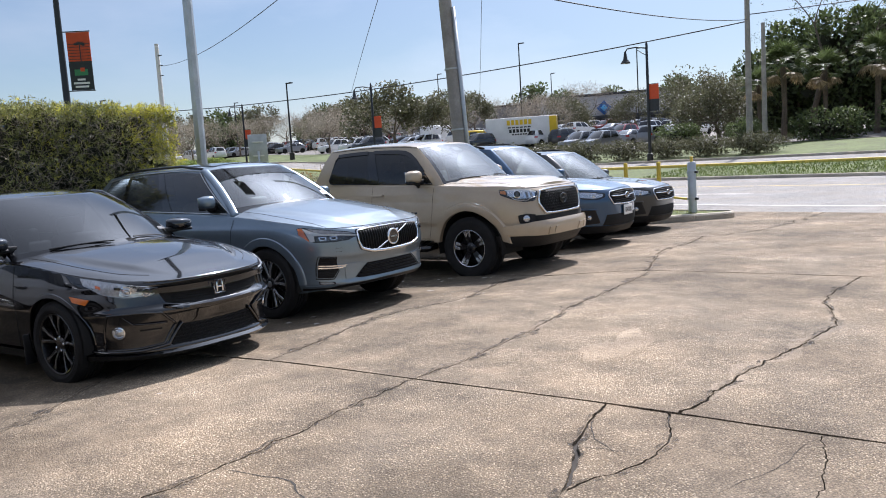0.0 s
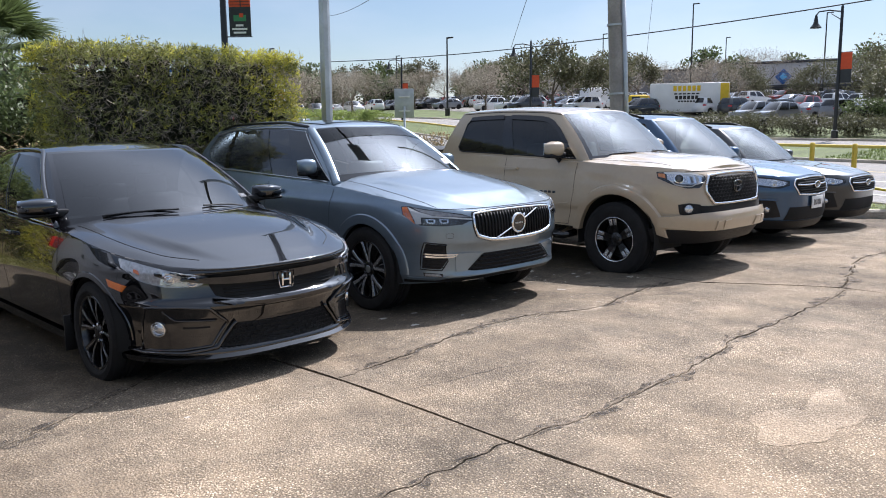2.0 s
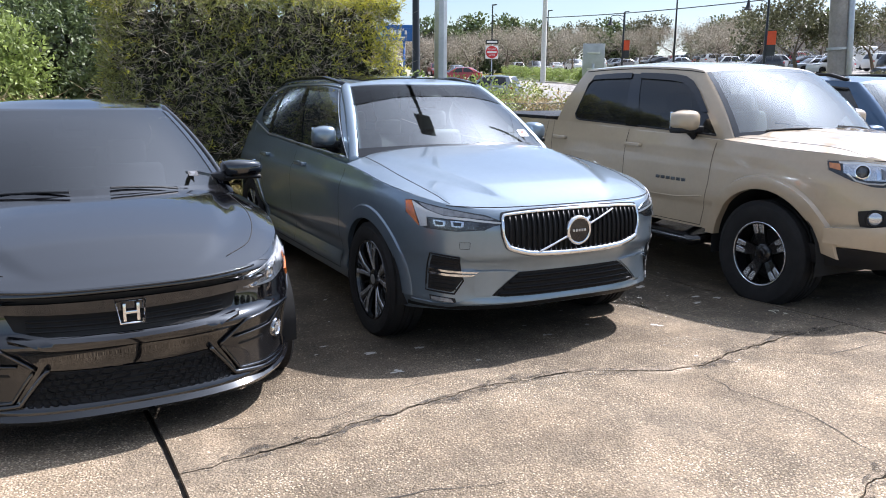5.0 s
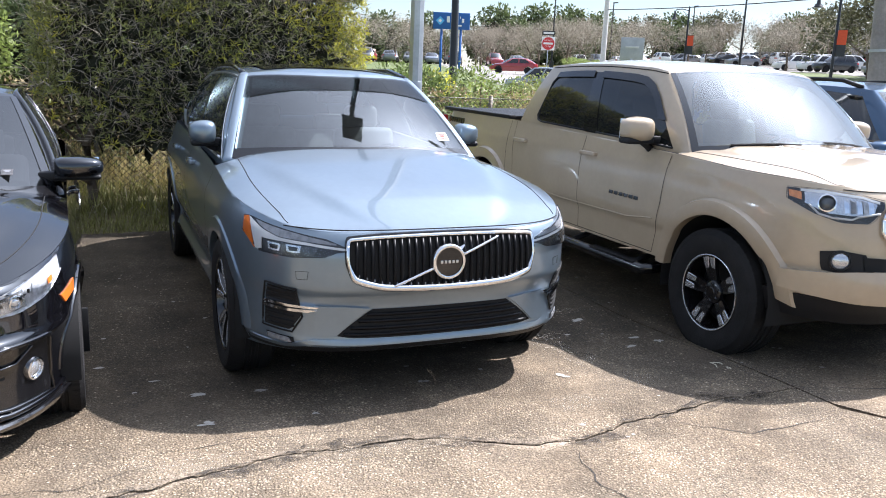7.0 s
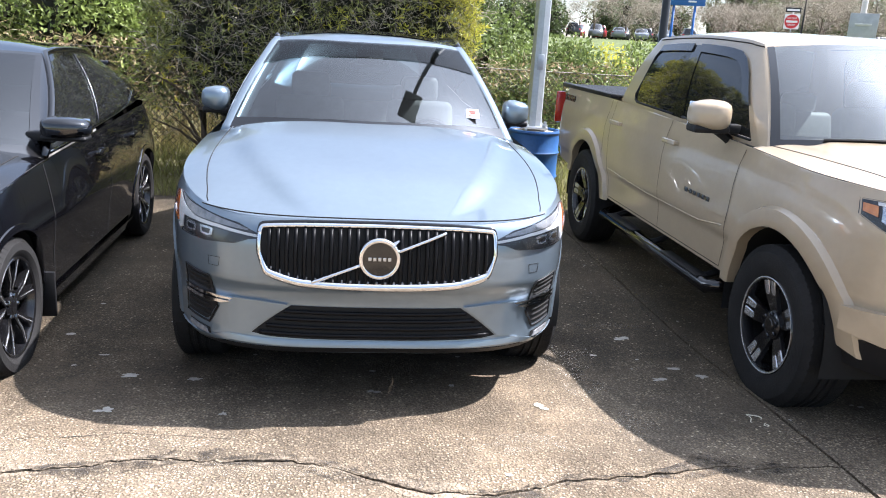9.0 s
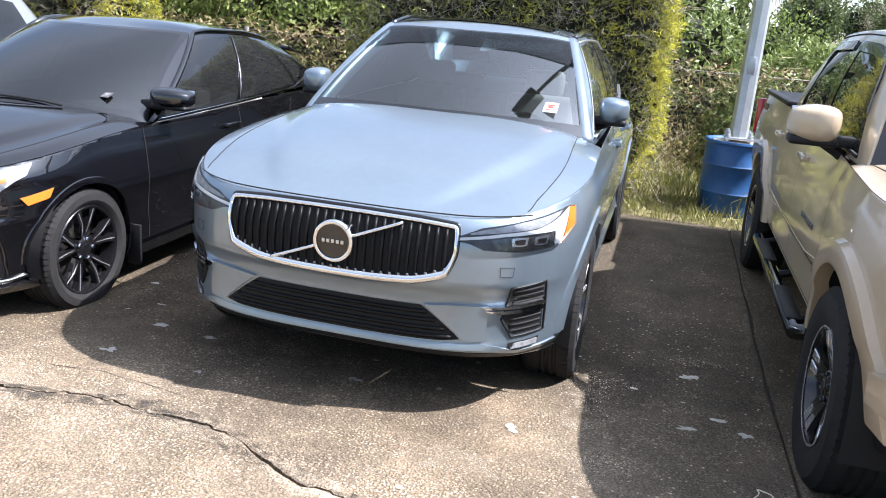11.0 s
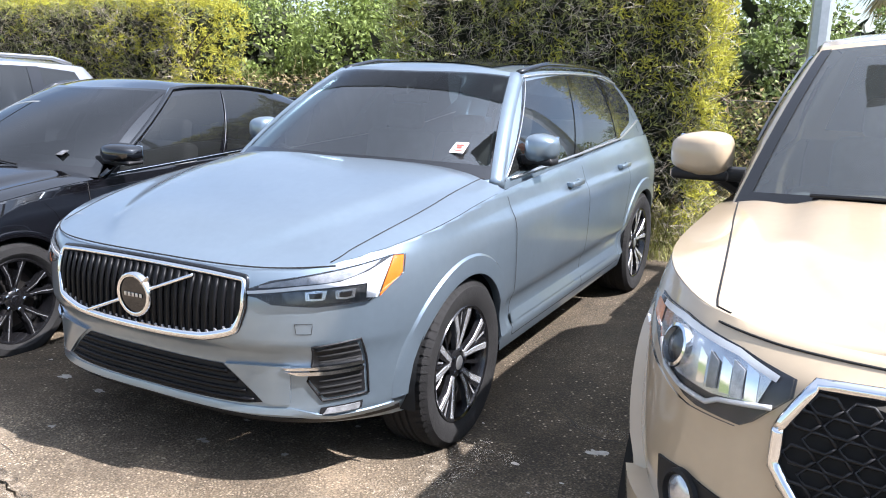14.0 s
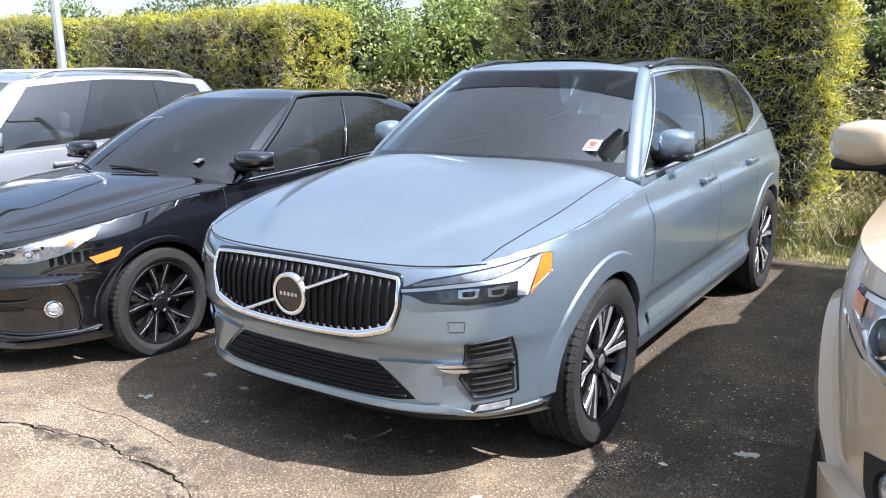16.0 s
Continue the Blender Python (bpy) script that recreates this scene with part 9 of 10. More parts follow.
# ---- poles, lamps, signs, wires ----
def light_pole(m):
    """Galvanised pole set in a filled drum, with an arm over the cars and a flat lamp head."""
    b = thing("light_pole", m, "galvanised steel light pole with curved arm in a blue drum", "light pole")
    v, f = lathe([(-0.1, 0.285), (0.14, 0.285), (0.16, 0.297), (0.18, 0.285), (0.40, 0.285), (0.42, 0.297), (0.44, 0.285), (0.61, 0.285), (0.63, 0.30), (0.65, 0.295), (0.65, 0.27), (0.63, 0.26)], 36, "z")
    piece("drum", v, f, M_DRUM, b, "scuffed blue plastic drum")
    v, f = lathe([(0.62, 0.27), (0.635, 0.15), (0.64, 0.0)], 24, "z")
    piece("concrete_fill", v, f, M_KERB, b)
    v, f = solid((0, 0, 0.67), (0.26, 0.26, 0.025), 0.006)
    pl = piece("base_plate", v, f, M_STEEL, b)
    for sx in (-1, 1):
        for sy in (-1, 1):
            v, f = lathe([(0.64, 0.016), (0.74, 0.016), (0.74, 0.0)], 8, "z")
            piece("anchor_bolt", [Vector(p) + Vector((sx * 0.1, sy * 0.1, 0)) for p in v], f, M_STEEL, b)
            v, f = lathe([(0.685, 0.03), (0.71, 0.03), (0.71, 0.0)], 6, "z")
            piece("nut", [Vector(p) + Vector((sx * 0.1, sy * 0.1, 0)) for p in v], f, M_STEEL, b)
    n = 12
    v, f = lathe([(0.66, 0.085), (5.4, 0.072), (5.42, 0.0)], 8, "z")
    piece("shaft", v, f, M_STEEL, b, sharp=20)
    v, f = solid((0.075, 0, 1.35), (0.02, 0.07, 0.16), 0.006)
    piece("hand_hole_cover", v, f, M_STEEL, b)
    P = [Vector((0, 0, 4.9)) + Vector((2.3 * t, -0.5 * t, 0.85 * math.sin(t * math.pi * 0.5))) for t in [k / 12 for k in range(13)]]
    v, f = path_tube(P, [0.075 - 0.015 * k / 12 for k in range(13)], 10)
    piece("arm", v, f, M_POLEBLACK, b, sharp=0)
    v, f = solid(P[-1] + Vector((0.55, -0.12, -0.02)), (1.1, 0.56, 0.12), 0.03, 3, Euler((0, 0, radians(-12))).to_matrix())
    piece("lamp_head", v, f, M_POLEBLACK, b)
    return b


light_pole(pose(-10.72, 8.42, 0.10))
b2 = light_pole(pose(-11.6, -5.2, 0.10, 0, 0, 10))


def utility_pole(m, label, h, r0, mtl, cross=False):
    p = thing("utility_pole", m, label, "utility pole", "utility poles")
    v, f = lathe([(-0.3, r0), (h * 0.3, r0 * 0.93), (h, r0 * 0.68), (h + 0.02, 0)], 20, "z")
    piece("shaft", v, f, mtl, p, sharp=30)
    if cross:
        for z in (h - 1.2, h - 2.2, h - 3.2):
            v, f = solid((0.35, 0, z), (0.7, 0.08, 0.08), 0.01)
            piece("insulator_arm", v, f, M_POLEBLACK, p)
    return p


up = utility_pole(pose(-10.72, 15.95, 0, 1.6, -2.2, 0), "weathered grey utility pole with a steel conduit", 11.0, 0.17, M_WOOD)
v, f = path_tube([(0.20, 0.02, -0.2), (0.19, 0.02, 5.0)], 0.05, 10)
piece("conduit", v, f, M_STEEL, up, sharp=0)
for z in (0.8, 2.2, 3.6):
    v, f = lathe([(z, 0.175), (z, 0.182), (z + 0.04, 0.182), (z + 0.04, 0.175)], 20, "z")
    piece("strap", v, f, M_STEEL, up)
utility_pole(pose(-71.5, 51.5, 1.0), "pale concrete utility pole with short arms", 14.0, 0.28, M_WHITEPOLE, True)
utility_pole(pose(-14.1, 53.1, 0.6), "tall grey utility pole beyond the road", 12.5, 0.2, M_WOOD)
utility_pole(pose(-13.4, 54.0, 0.6), "second grey utility pole beyond the road", 8.2, 0.17, M_WOOD)
utility_pole(pose(-3.0, 58.0, 0.6), "grey utility pole at the wood's edge", 9.0, 0.16, M_WOOD)


def wire(a, b, sag, r=0.02, label="black overhead cable strung between poles"):
    a, b = Vector(a), Vector(b)
    P = [a.lerp(b, k / 24) - Vector((0, 0, sag * 4 * (k / 24) * (1 - k / 24))) for k in range(25)]
    v, f = path_tube(P, r, 5)
    tagged(piece("overhead_wire", v, f, M_CABLE, sharp=0), label, "cable", "overhead wires")


wire((-10.6, 15.95, 5.6), (-14.1, 53.1, 9.0), 0.35, 0.022)
wire((-71.5, 51.5, 8.2), (-14.1, 53.1, 8.9), 0.8, 0.04)
wire((-10.7, 15.95, 8.5), (-71.5, 51.5, 12.8), 1.2, 0.018)
wire((-14.1, 53.1, 9.3), (40, 48, 9.3), 0.5, 0.03)
wire((-10.7, 15.95, 9.8), (-42.6, 48.0, 7.3), -0.2, 0.016, "thin guy cable to the street lamp")
wire((-12.0, 20.0, 12.0), (-40.0, 62.0, 5.0), 0.0, 0.012, "thin slanting stay wire")


def street_lamp(m, h, group, banner=True):
    """Black street lamp with a bracket arm, bell lantern and a banner."""
    p = thing("street_lamp", m, "black street lamp with a bell lantern and small banner", "street lamp", group)
    v, f = lathe([(-0.2, 0.2), (0.5, 0.19), (0.55, 0.11), (h, 0.075), (h + 0.15, 0.02), (h + 0.15, 0.0)], 14, "z")
    piece("post", v, f, M_POLEBLACK, p)
    v, f = path_tube([(0, 0, h - 0.25), (-0.7, 0, h - 0.1), (-1.3, 0, h - 0.12), (-1.45, 0, h - 0.3)], 0.04, 8)
    piece("arm", v, f, M_POLEBLACK, p, sharp=0)
    v, f = path_tube([(0, 0, h - 0.7), (-0.6, 0, h - 0.3)], 0.025, 6)
    piece("brace", v, f, M_POLEBLACK, p, sharp=0)
    v, f = lathe([(h - 0.28, 0.05), (h - 0.45, 0.09), (h - 0.75, 0.14), (h - 0.95, 0.3), (h - 1.0, 0.3), (h - 0.98, 0.0)], 18, "z")
    piece("lantern", [Vector(q) + Vector((-1.45, 0, 0)) for q in v], f, M_POLEBLACK, p)
    if banner:
        v, f = solid((0.40, 0, h - 2.9), (0.6, 0.02, 0.9), 0)
        bn = piece("banner_top", v, f, M_BANNER_RED, p)
        v, f = solid((0.40, 0, h - 3.7), (0.6, 0.02, 0.7), 0)
        piece("banner_foot", v, f, M_BANNER_DARK, p)
        for z in (h - 2.43, h - 4.07):
            v, f = path_tube([(0, 0, z), (0.72, 0, z)], 0.018, 6)
            piece("banner_bar", v, f, M_POLEBLACK, p)
    return p


street_lamp(pose(-18.9, 48.6, 0.6, 0, 0, -5), 7.2, "street lamps")
street_lamp(pose(-41.4, 48.9, 0.5, 0, 0, 15), 7.2, "street lamps")
street_lamp(pose(-63.5, 55.0, 1.0, 0, 0, 20), 7.2, "street lamps")

# the near banner pole: two-part banner with a palm print
bp = thing("banner_pole", pose(-29.3, 17.0, 0, 1.5, 2.3, 0), "black lamp post with a red and black banner", "street lamp", "street lamps")
v, f = lathe([(-0.2, 0.24), (0.6, 0.22), (0.7, 0.15), (8.6, 0.10), (8.62, 0)], 16, "z")
piece("post", v, f, M_POLEBLACK, bp)
tw = Euler((0, 0, radians(35))).to_matrix()
v, f = solid(tw @ Vector((0.66, 0, 6.55)), (0.86, 0.02, 1.05), 0, 2, tw)
piece("banner_top", v, f, M_BANNER_RED, bp)
v, f = solid(tw @ Vector((0.66, 0, 5.5)), (0.86, 0.02, 1.05), 0, 2, tw)
piece("banner_foot", v, f, M_BANNER_DARK, bp)
for z in (7.1, 4.95):
    v, f = path_tube([(0, 0, z), tw @ Vector((1.12, 0, z))], 0.022, 6)
    piece("banner_bar", v, f, M_POLEBLACK, bp)
for sg in (-1, 1):
    for k in range(6):
        v, f = solid(tw @ Vector((0.66, sg * 0.014, 6.1 + k * 0.11)), (0.8, 0.006, 0.02), 0, 2, tw)
        piece("stripe", v, f, M_BANNER_DARK, bp)
    V, F = [], []
    for k in range(9):
        a = math.pi * (k - 0.5) / 8
        leaf_quads(V, F, tw @ Vector((0.70, sg * 0.02, 6.62)), tw @ Vector((math.cos(a), 0, 0.5 * math.sin(a))), tw @ Vector((0, 1, 0)), 0.26, 0.07)
    piece("palm_print", V, F, M_BANNER_DARK, bp, smooth=False)
    v, f = solid(tw @ Vector((0.70, sg * 0.016, 6.3)), (0.035, 0.006, 0.66), 0, 2, tw)
    piece("palm_print_stem", v, f, M_BANNER_DARK, bp)
    v, f = solid(tw @ Vector((0.66, sg * 0.014, 5.62)), (0.5, 0.006, 0.22), 0, 2, tw)
    piece("green_print", v, f, M_BANNER_GREEN, bp)
    v, f = solid(tw @ Vector((0.72, sg * 0.016, 5.72)), (0.16, 0.006, 0.14), 0, 2, tw)
    piece("red_print", v, f, M_BANNER_RED, bp)
    for k, w in enumerate((0.3, 0.6, 0.5)):
        v, f = solid(tw @ Vector((0.64, sg * 0.014, 5.36 - k * 0.13)), (w, 0.006, 0.07), 0, 2, tw)
        piece("print_bar", v, f, M_WHITE, bp)


def lot_lamp(x, y, h):
    p = thing("lot_lamp", pose(x, y, ground_z(x, y)), "tall dark parking-lot lamp with a flat head", "street lamp", "parking-lot lamps")
    v, f = lathe([(-0.2, 0.3), (0.8, 0.3), (0.82, 0.12), (h, 0.08), (h, 0)], 10, "z")
    piece("post", v, f, M_POLEBLACK, p)
    v, f = solid((0.45, 0, h), (0.9, 0.3, 0.14), 0.03)
    piece("lamp_head", v, f, M_POLEBLACK, p)


for x, y, h in ((-59.7, 104, 13.4), (-68.3, 65.9, 8.6), (-114, 97, 9.6), (-78.9, 150, 12.0), (-48.5, 120.5, 12.2), (-87.3, 122, 12.0), (-96, 60, 9.0), (-105, 75, 9.0)):
    lot_lamp(x, y, h)


def sign_post(x, y, z0, h, label, cat="road sign"):
    p = thing("road_sign", pose(x, y, z0), label, cat, "road signs")
    v, f = path_tube([(0, 0, -0.2), (0, 0, h)], 0.035, 8)
    piece("post", v, f, M_STEEL, p, sharp=0)
    return p


def facing(x, y, tx, ty):
    return Euler((0, 0, math.atan2(ty - y, tx - x))).to_matrix()


# back of a junction sign beside the lane
p = sign_post(-20.7, 18.5, 0, 2.2, "bare aluminium sign seen from behind on a steel post")
W = facing(-20.7, 18.5, -1.5, 4)
v, f = solid(W @ Vector((-0.03, 0, 2.3)), (0.012, 0.62, 0.92), 0.004, 2, W)
piece("sign_plate", v, f, M_SIGNBACK, p)
for z in (2.05, 2.5):
    v, f = solid(W @ Vector((0.01, 0, z)), (0.03, 0.36, 0.05), 0.004, 2, W)
    piece("bracket", v, f, M_WHITEPOLE, p)
# no-entry sign with an arrow plate above it
p = sign_post(-60.6, 38.9, 0.3, 4.9, "red no-entry sign under a black arrow plate")
W = facing(-60.6, 38.9, -1.7, 5)
v, f = solid(W @ Vector((0.06, 0, 3.9)), (0.02, 1.05, 1.05), 0.004, 2, W)
piece("sign_plate", v, f, M_WHITE, p)
v, f = lathe([(0.0, 0.5), (0.02, 0.5), (0.02, 0.0)], 28)
Mx = Matrix.Translation(W @ Vector((0.07, 0, 3.9))) @ W.to_4x4() @ Euler((0, 0, radians(-90))).to_matrix().to_4x4()
piece("red_disc", [Mx @ Vector(q) for q in v], f, M_SIGNRED, p)
v, f = solid(W @ Vector((0.10, 0, 3.9)), (0.01, 0.78, 0.15), 0, 2, W)
piece("white_bar", v, f, M_WHITE, p)
for dz, tx in ((0.24, "DO NOT"), (-0.24, "ENTER")):
    text_on("lettering", tx, 0.17, M_WHITE, p, Matrix.Translation(W @ Vector((0.10, 0, 3.9 + dz))) @ W.to_4x4() @ Euler((radians(90), 0, radians(90))).to_matrix().to_4x4(), 0.004)
v, f = solid(W @ Vector((0.06, 0, 4.72)), (0.02, 1.05, 0.34), 0.004, 2, W)
piece("arrow_plate", v, f, M_POLEBLACK, p)
v, f = solid(W @ Vector((0.075, 0, 4.72)), (0.01, 0.85, 0.14), 0, 2, W)
piece("arrow_mark", v, f, M_WHITE, p)
# blue store sign on two posts
p = thing("store_sign", pose(-73.3, 35.8, 0.3), "blue store sign board with a pale diamond on posts", "sign", "road signs")
W = facing(-73.3, 35.8, -1.7, 5)
v, f = solid(W @ Vector((0, 0, 5.95)), (0.35, 3.4, 1.5), 0.04, 2, W)
piece("board", v, f, M_SIGNBLUE, p)
R45 = W @ Euler((radians(45), 0, 0)).to_matrix()
v, f = solid(W @ Vector((0.19, -1.05, 5.95)), (0.02, 0.58, 0.58), 0, 2, R45)
piece("diamond", v, f, M_SIGNCYAN, p)
v, f = solid(W @ Vector((0.20, -1.05, 5.95)), (0.02, 0.24, 0.24), 0, 2, R45)
piece("diamond_core", v, f, M_WHITE, p)
for y, w, h, z in ((-0.30, 0.34, 0.55, 6.08), (0.08, 0.26, 0.36, 6.0), (0.46, 0.40, 0.36, 6.0), (0.82, 0.08, 0.2, 6.28), (1.06, 0.26, 0.36, 6.0), (0.62, 0.85, 0.14, 5.55)):
    v, f = solid(W @ Vector((0.19, y, z)), (0.02, w * 0.8, h), 0.005, 2, W)
    piece("mark_bar", v, f, M_WHITE, p)
for y in (-0.9, 0.9):
    v, f = path_tube([W @ Vector((0, y, -0.3)), W @ Vector((0, y, 5.3))], 0.12, 8)
    piece("post", v, f, M_SIGNBLUE, p, sharp=0)

# ---- the store ----
st = thing("store_building", pose(-60, 140, 3.4, 0, 0, 18), "long grey store with a dark cornice and raised entrance front", "building")
for nm, c, s, m in (("wall_wing", (-22, 6, 3.4), (46, 30, 6.8), M_STORE_DARK), ("wall_front", (0, 0, 3.5), (23, 32, 7.0), M_STORE), ("wall_wing", (25, 4, 3.3), (28, 30, 6.6), M_STORE_DARK), ("wall_wing", (52, 8, 3.0), (28, 30, 6.0), M_STORE_DARK)):
    v, f = solid(c, s, 0.05)
    w = piece(nm, v, f, m, st)
    v, f = solid((c[0], c[1], c[2] + s[2] / 2 + 0.2), (s[0] + 0.5, s[1] + 0.5, 0.4), 0.05)
    piece("cornice", v, f, M_STORE_TRIM, st)
for k in range(4):
    v, f = solid((-8 + k * 5.3, -16.03, 1.6), (3.6, 0.2, 3.2), 0.02)
    piece("shopfront_window", v, f, M_STORE_TRIM, st)
v, f = solid((0, -16.6, 3.5), (22, 1.2, 0.5), 0.05)
piece("canopy", v, f, M_STORE_TRIM, st)
R45 = Euler((0, radians(45), 0)).to_matrix()
v, f = solid((-1, -16.1, 5.0), (1.7, 0.15, 1.7), 0.02, 2, R45)
piece("wall_diamond", v, f, M_SIGNBLUE, st)
v, f = solid((-1, -16.2, 5.0), (0.8, 0.15, 0.8), 0.02, 2, R45)
piece("wall_diamond_core", v, f, M_SIGNCYAN, st)

# ---- box truck ----
tk = thing("box_truck", pose(-42.0, 73.0, 1.9, 0, 0, 28 + 180), "yellow-ended white box truck with lettering, parked beyond the road", "truck")
v, f = solid((0, 0, 2.1), (7.2, 2.5, 2.7), 0.05)
piece("box", v, f, M_TRUCKBOX, tk)
v, f = solid((-3.62, 0, 2.1), (0.06, 2.4, 2.6), 0.01)
piece("rear_door", v, f, M_TRUCKYELLOW, tk)
v, f = solid((-3.2, 1.26, 2.1), (0.75, 0.03, 2.6), 0.01)
piece("side_door", v, f, M_TRUCKYELLOW, tk)
for z, w, h, m in ((2.95, 2.6, 0.5, M_TRUCKYELLOW), (2.45, 2.4, 0.12, M_POLEBLACK), (2.1, 2.2, 0.34, M_POLEBLACK), (1.75, 1.6, 0.14, M_POLEBLACK)):
    for k in range(6):
        v, f = solid((0.2 - w / 2 + (k + 0.5) * w / 6, 1.27, z), (w / 6 * 0.72, 0.02, h), 0)
        piece("print_bar", v, f, m, tk)
v, f = solid((4.7, 0, 1.5), (1.9, 2.2, 1.9), 0.25, 3)
piece("cab", v, f, M_TRUCKYELLOW, tk)
v, f = solid((4.9, 0, 1.95), (0.9, 2.24, 0.7), 0.1, 3)
piece("cab_window", v, f, M_GLOSSBLACK, tk)
v, f = solid((0.5, 0, 0.6), (8.5, 1.0, 0.25), 0.02)
piece("chassis", v, f, M_PLASTIC, tk)
for x in (4.4, -2.2):
    for s in (1, -1):
        v, f = lathe([(-0.15, 0.2), (-0.15, 0.46), (-0.1, 0.5), (0.1, 0.5), (0.15, 0.46), (0.15, 0.2)], 20)
        piece("wheel", [Vector(q) + Vector((x, s * 1.05, 0.5)) for q in v], f, M_TYRE, tk)

# ---- cars in the far lot ----
def far_car(name, label, paint_m, m, tall):
    root = thing(name, m, label, "car", "cars in the store's lot")
    k = tall
    c = dict(axles=(1.35, -1.35), half=0.91, arch=0.38, arch_z=0.34,
             nose=[(0.2, 2.1), (0.45, 2.28), (0.75, 2.25), (0.95, 2.05), (1.1, 1.8)], tail=[(0.3, -2.15), (0.5, -2.3), (0.9, -2.28), (1.1, -2.2)],
             side=[(0.2, 0.92), (0.5, 0.98), (0.7, 1.0), (0.9, 0.97), (1.15, 0.9)], xm_f=1.25, xm_r=-1.5, q=3.2,
             edge=[(-2.4, 0.95 + k * 0.12), (0.0, 0.93 + k * 0.08), (1.2, 0.88 + k * 0.08), (2.3, 0.76 + k * 0.1)], sill=[(-2.4, 0.28), (2.4, 0.22)], crown=[(-2.4, 0.02), (1.2, 0.07), (2.3, 0.0)], cowl_x=0.9, back_x=-1.7)
    zr = 1.45 + k * 0.28
    g = dict(base=(1.1, 0.8, 0.8, -1.9 - 0.1 * k, 0.76, -2.1), roof=(0.25, 0.08, 0.58, -1.15 - 0.55 * k, 0.55, -1.3 - 0.55 * k), belt=[(-2.2, 1.0 + k * 0.1), (0.9, 0.92 + k * 0.08)], cowl=0.98 + k * 0.08,
             line=[(-2.0, zr - 0.08), (-0.6, zr), (0.3, zr - 0.05)], bulge=0.03,
             panes=[("windscreen", 0.0, 0.94, [(0, 0.03), (1, 0.03)], [(0, 0.95), (1, 0.95)], M_GLOSSBLACK), ("side_window", 1.06, 1.45, [(1, 0.06), (2, 0.06)], [(1, 0.92), (2, 0.92)], M_GLOSSBLACK),
                    ("side_window", 1.5, 1.88, [(1, 0.06), (2, 0.1)], [(1, 0.92), (2, 0.9)], M_GLOSSBLACK), ("rear_window", 2.15, 3.0, [(2, 0.1), (3, 0.1)], [(2, 0.9), (3, 0.9)], M_GLOSSBLACK)])
    sh = Shell(c)
    v, f = sh.build(6, 5)
    piece("body", v, f, paint_m, root)
    v, f = sh.deck(2.3, 0.7, 7)
    piece("bonnet", v, f, paint_m, root)
    v, f = sh.deck(-1.5, -2.4, 7)
    piece("boot_lid", v, f, paint_m, root)
    build_cabin(root, g, paint_m, True)
    for xa in c["axles"]:
        for s in (1, -1):
            v, f = lathe([(-0.11, 0.0), (-0.11, 0.28), (-0.09, 0.33), (0.09, 0.33), (0.11, 0.28), (0.10, 0.22), (0.07, 0.2), (0.08, 0.0)], 16)
            piece("wheel", [Vector((q[0] + xa, s * (q[1] + 0.78), q[2] + 0.33)) for q in v], f, M_TYRE, root)
    for s in (1, -1):
        v, f = skin(lambda a, z, q=s: sh.front(q * a, z), [(24, 0.76 + k * 0.1), (62, 0.82 + k * 0.1)], [(24, 0.70 + k * 0.1), (62, 0.72 + k * 0.1)], 0.01, 0.0, 6, 3)
        piece("headlamp", v, f, M_LAMPSHELL, root)
        v, f = skin(lambda a, z, q=s: sh.rear(q * a, z), [(35, 0.92 + k * 0.08), (66, 0.92 + k * 0.08)], [(35, 0.78 + k * 0.08), (66, 0.78 + k * 0.08)], 0.01, 0.0, 6, 3)
        piece("tail_lamp", v, f, M_RED, root)
    return root


rc = random.Random(15)
protos = []
spots = []
for row, n0 in enumerate((37, 44, 52, 60, 70, 80)):
    for k in range(64):
        u = -168 + k * 2.75 + row * 0.6
        if rc.random() < (0.34 if row else 0.5):
            continue
        spots.append((u, n0 + rc.uniform(-0.4, 0.4), 0 if row % 2 else 180))
kinds = (("parked_suv", "white sport utility parked in the store's lot", P_WHITE, 1), ("parked_car", "silver saloon parked in the store's lot", P_SILVER, 0), ("parked_suv", "dark grey sport utility parked in the store's lot", P_DARKGREY, 1),
         ("parked_car", "black saloon parked in the store's lot", P_BLACK, 0), ("parked_car", "white saloon parked in the store's lot", P_WHITE, 0), ("parked_suv", "red sport utility parked in the store's lot", P_RED, 1), ("parked_suv", "mid grey sport utility parked in the store's lot", P_MIDGREY, 1))
heading = math.degrees(math.atan2(RN.y, RN.x))
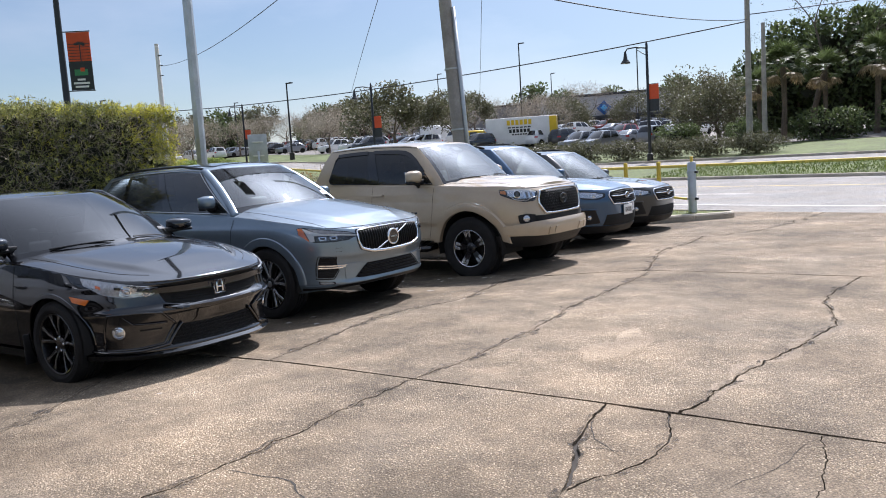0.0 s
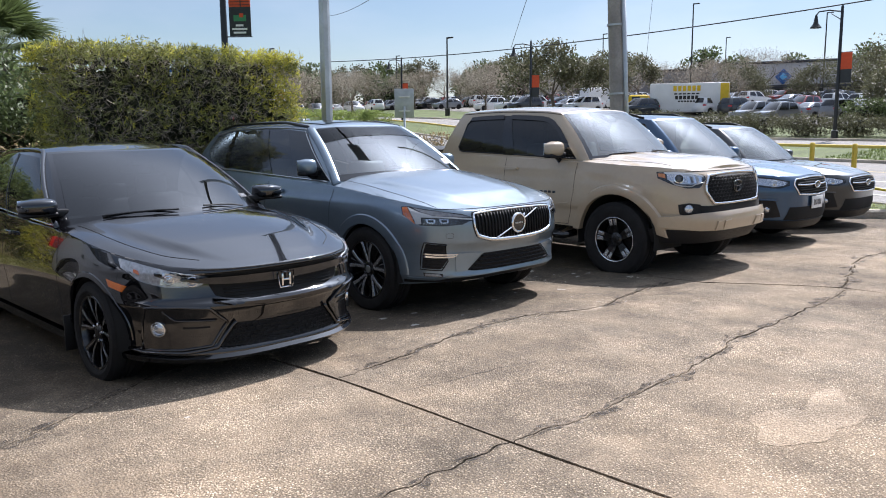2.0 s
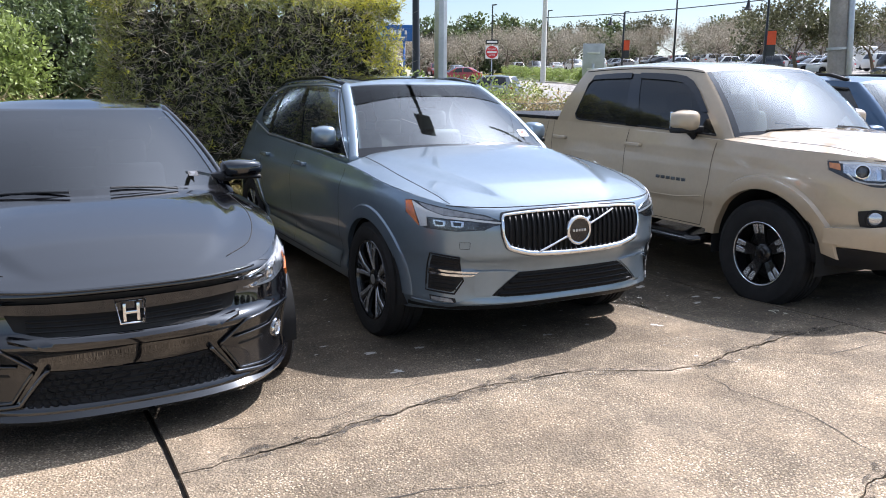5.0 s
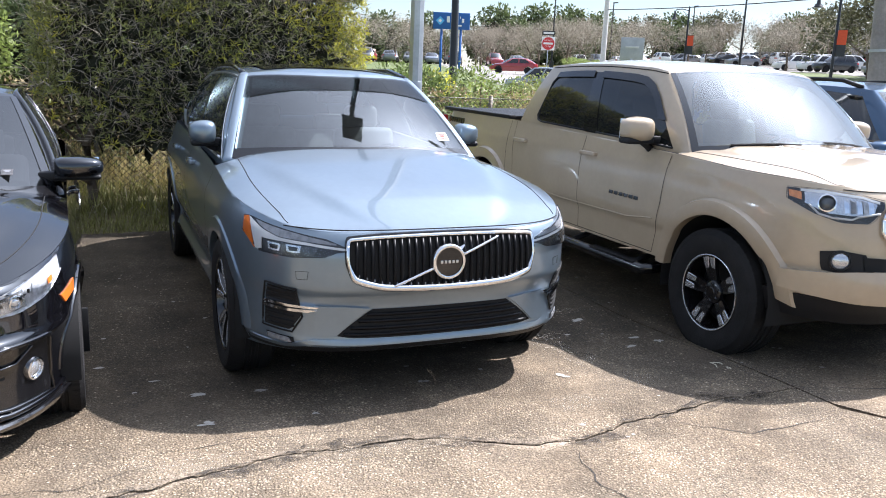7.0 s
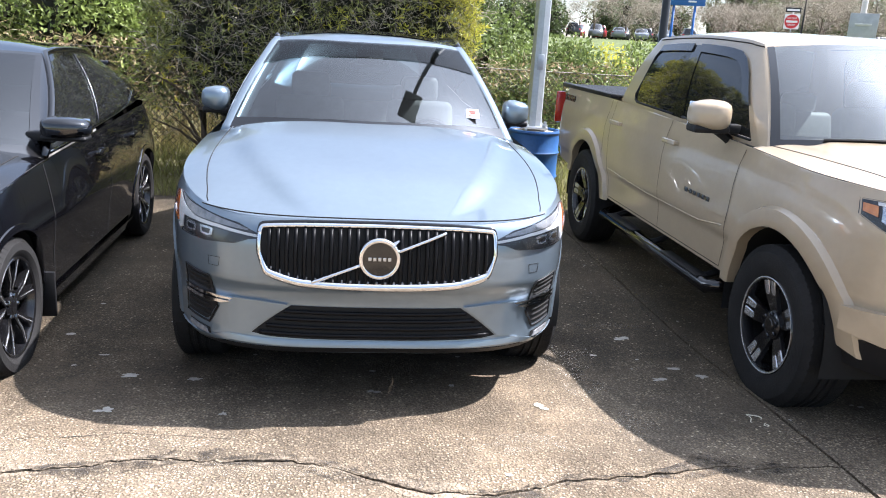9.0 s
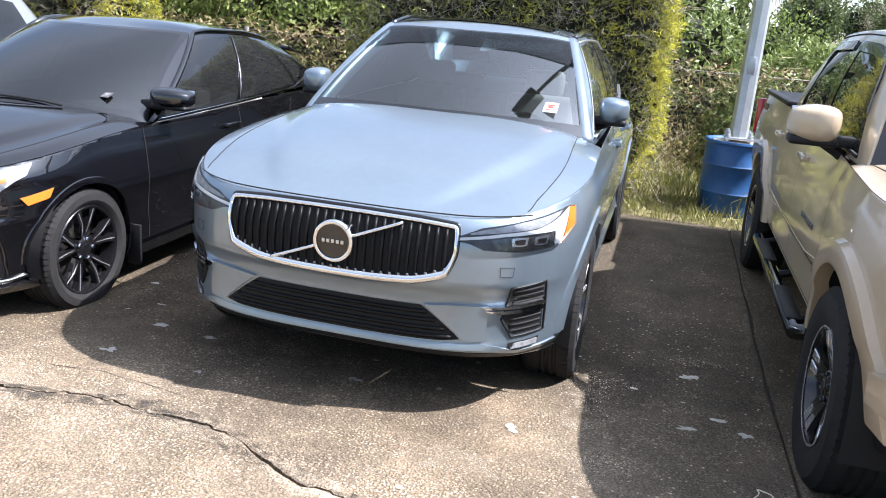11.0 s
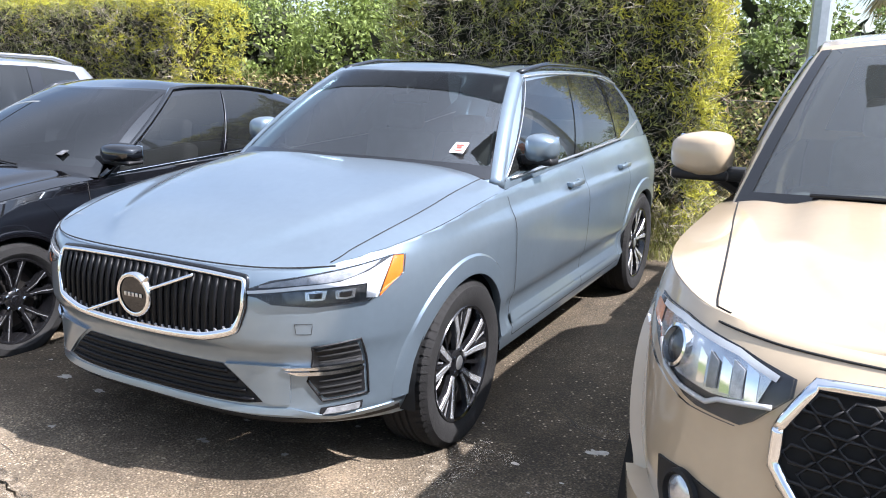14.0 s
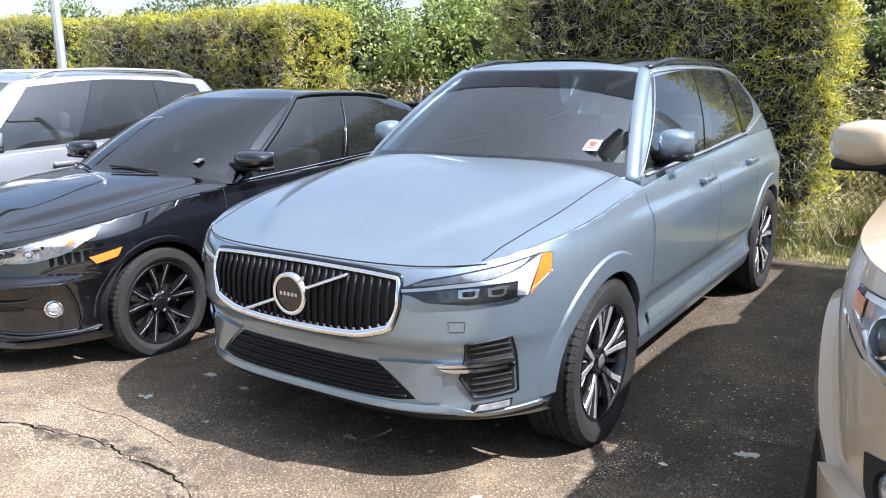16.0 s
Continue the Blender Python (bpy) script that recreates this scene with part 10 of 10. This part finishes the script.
for u, n, a in spots:
    k = rc.choice((0, 0, 0, 1, 1, 2, 2, 3, 4, 4, 5, 6))
    p = rp(u, n)
    if p.x > -24:
        continue
    m = Matrix.Translation(p) @ pose(0, 0, 0, 0, 0, heading + a + rc.uniform(-2, 2))
    while len(protos) < len(kinds):
        protos.append(None)
    if protos[k] is None:
        protos[k] = far_car(*kinds[k][:3], m, kinds[k][3])
    else:
        copy_thing(protos[k], m)
# two more rows beyond the junction
for u0, n0, step in ((-99, -15.0, 2.75), (-107, -17.5, 2.9)):
    for k in range(18):
        n = n0 + step * k
        if 12.0 < n < 19.0 or rc.random() < 0.16:
            continue
        copy_thing(protos[rc.choice((0, 0, 1, 1, 2, 3, 4, 4, 5, 6))], Matrix.Translation(rp(u0 + rc.uniform(-0.3, 0.3), n)) @ pose(0, 0, 0, 0, 0, heading + rc.choice((90, -90)) + rc.uniform(-2, 2)))
# a red saloon and a silver wagon waiting at the junction, seen side-on
def on_ground(x, y, turn):
    return Matrix.Translation((x, y, ground_z(x, y) + 0.01)) @ pose(0, 0, 0, 0, 0, turn)


far_car("waiting_car", "red saloon waiting on the road by the junction", P_RED, on_ground(-69.8, 40.7, 240), 0)
far_car("waiting_suv", "silver sport utility waiting at the junction", P_SILVER, on_ground(-47.6, 30.9, 214), 1)
# a white van among them
vn = thing("parked_van", Matrix.Translation(rp(-72, 47.5)) @ pose(0, 0, 0, 0, 0, heading + 180), "tall white van parked in the store's lot", "van", "cars in the store's lot")
v, f = solid((-0.3, 0, 1.35), (4.6, 1.95, 2.1), 0.18, 3)
piece("body", v, f, P_WHITE, vn)
v, f = solid((2.3, 0, 0.85), (1.2, 1.9, 0.9), 0.2, 3)
piece("bonnet", v, f, P_WHITE, vn)
v, f = solid((-2.61, 0, 1.75), (0.02, 1.6, 0.7), 0.005)
piece("rear_window", v, f, M_GLOSSBLACK, vn)
for x in (1.8, -1.6):
    for s in (1, -1):
        v, f = lathe([(-0.1, 0.0), (-0.1, 0.3), (-0.08, 0.35), (0.08, 0.35), (0.1, 0.3), (0.1, 0.0)], 16)
        piece("wheel", [Vector((q[0] + x, s * (q[1] + 0.9), q[2] + 0.35)) for q in v], f, M_TYRE, vn)
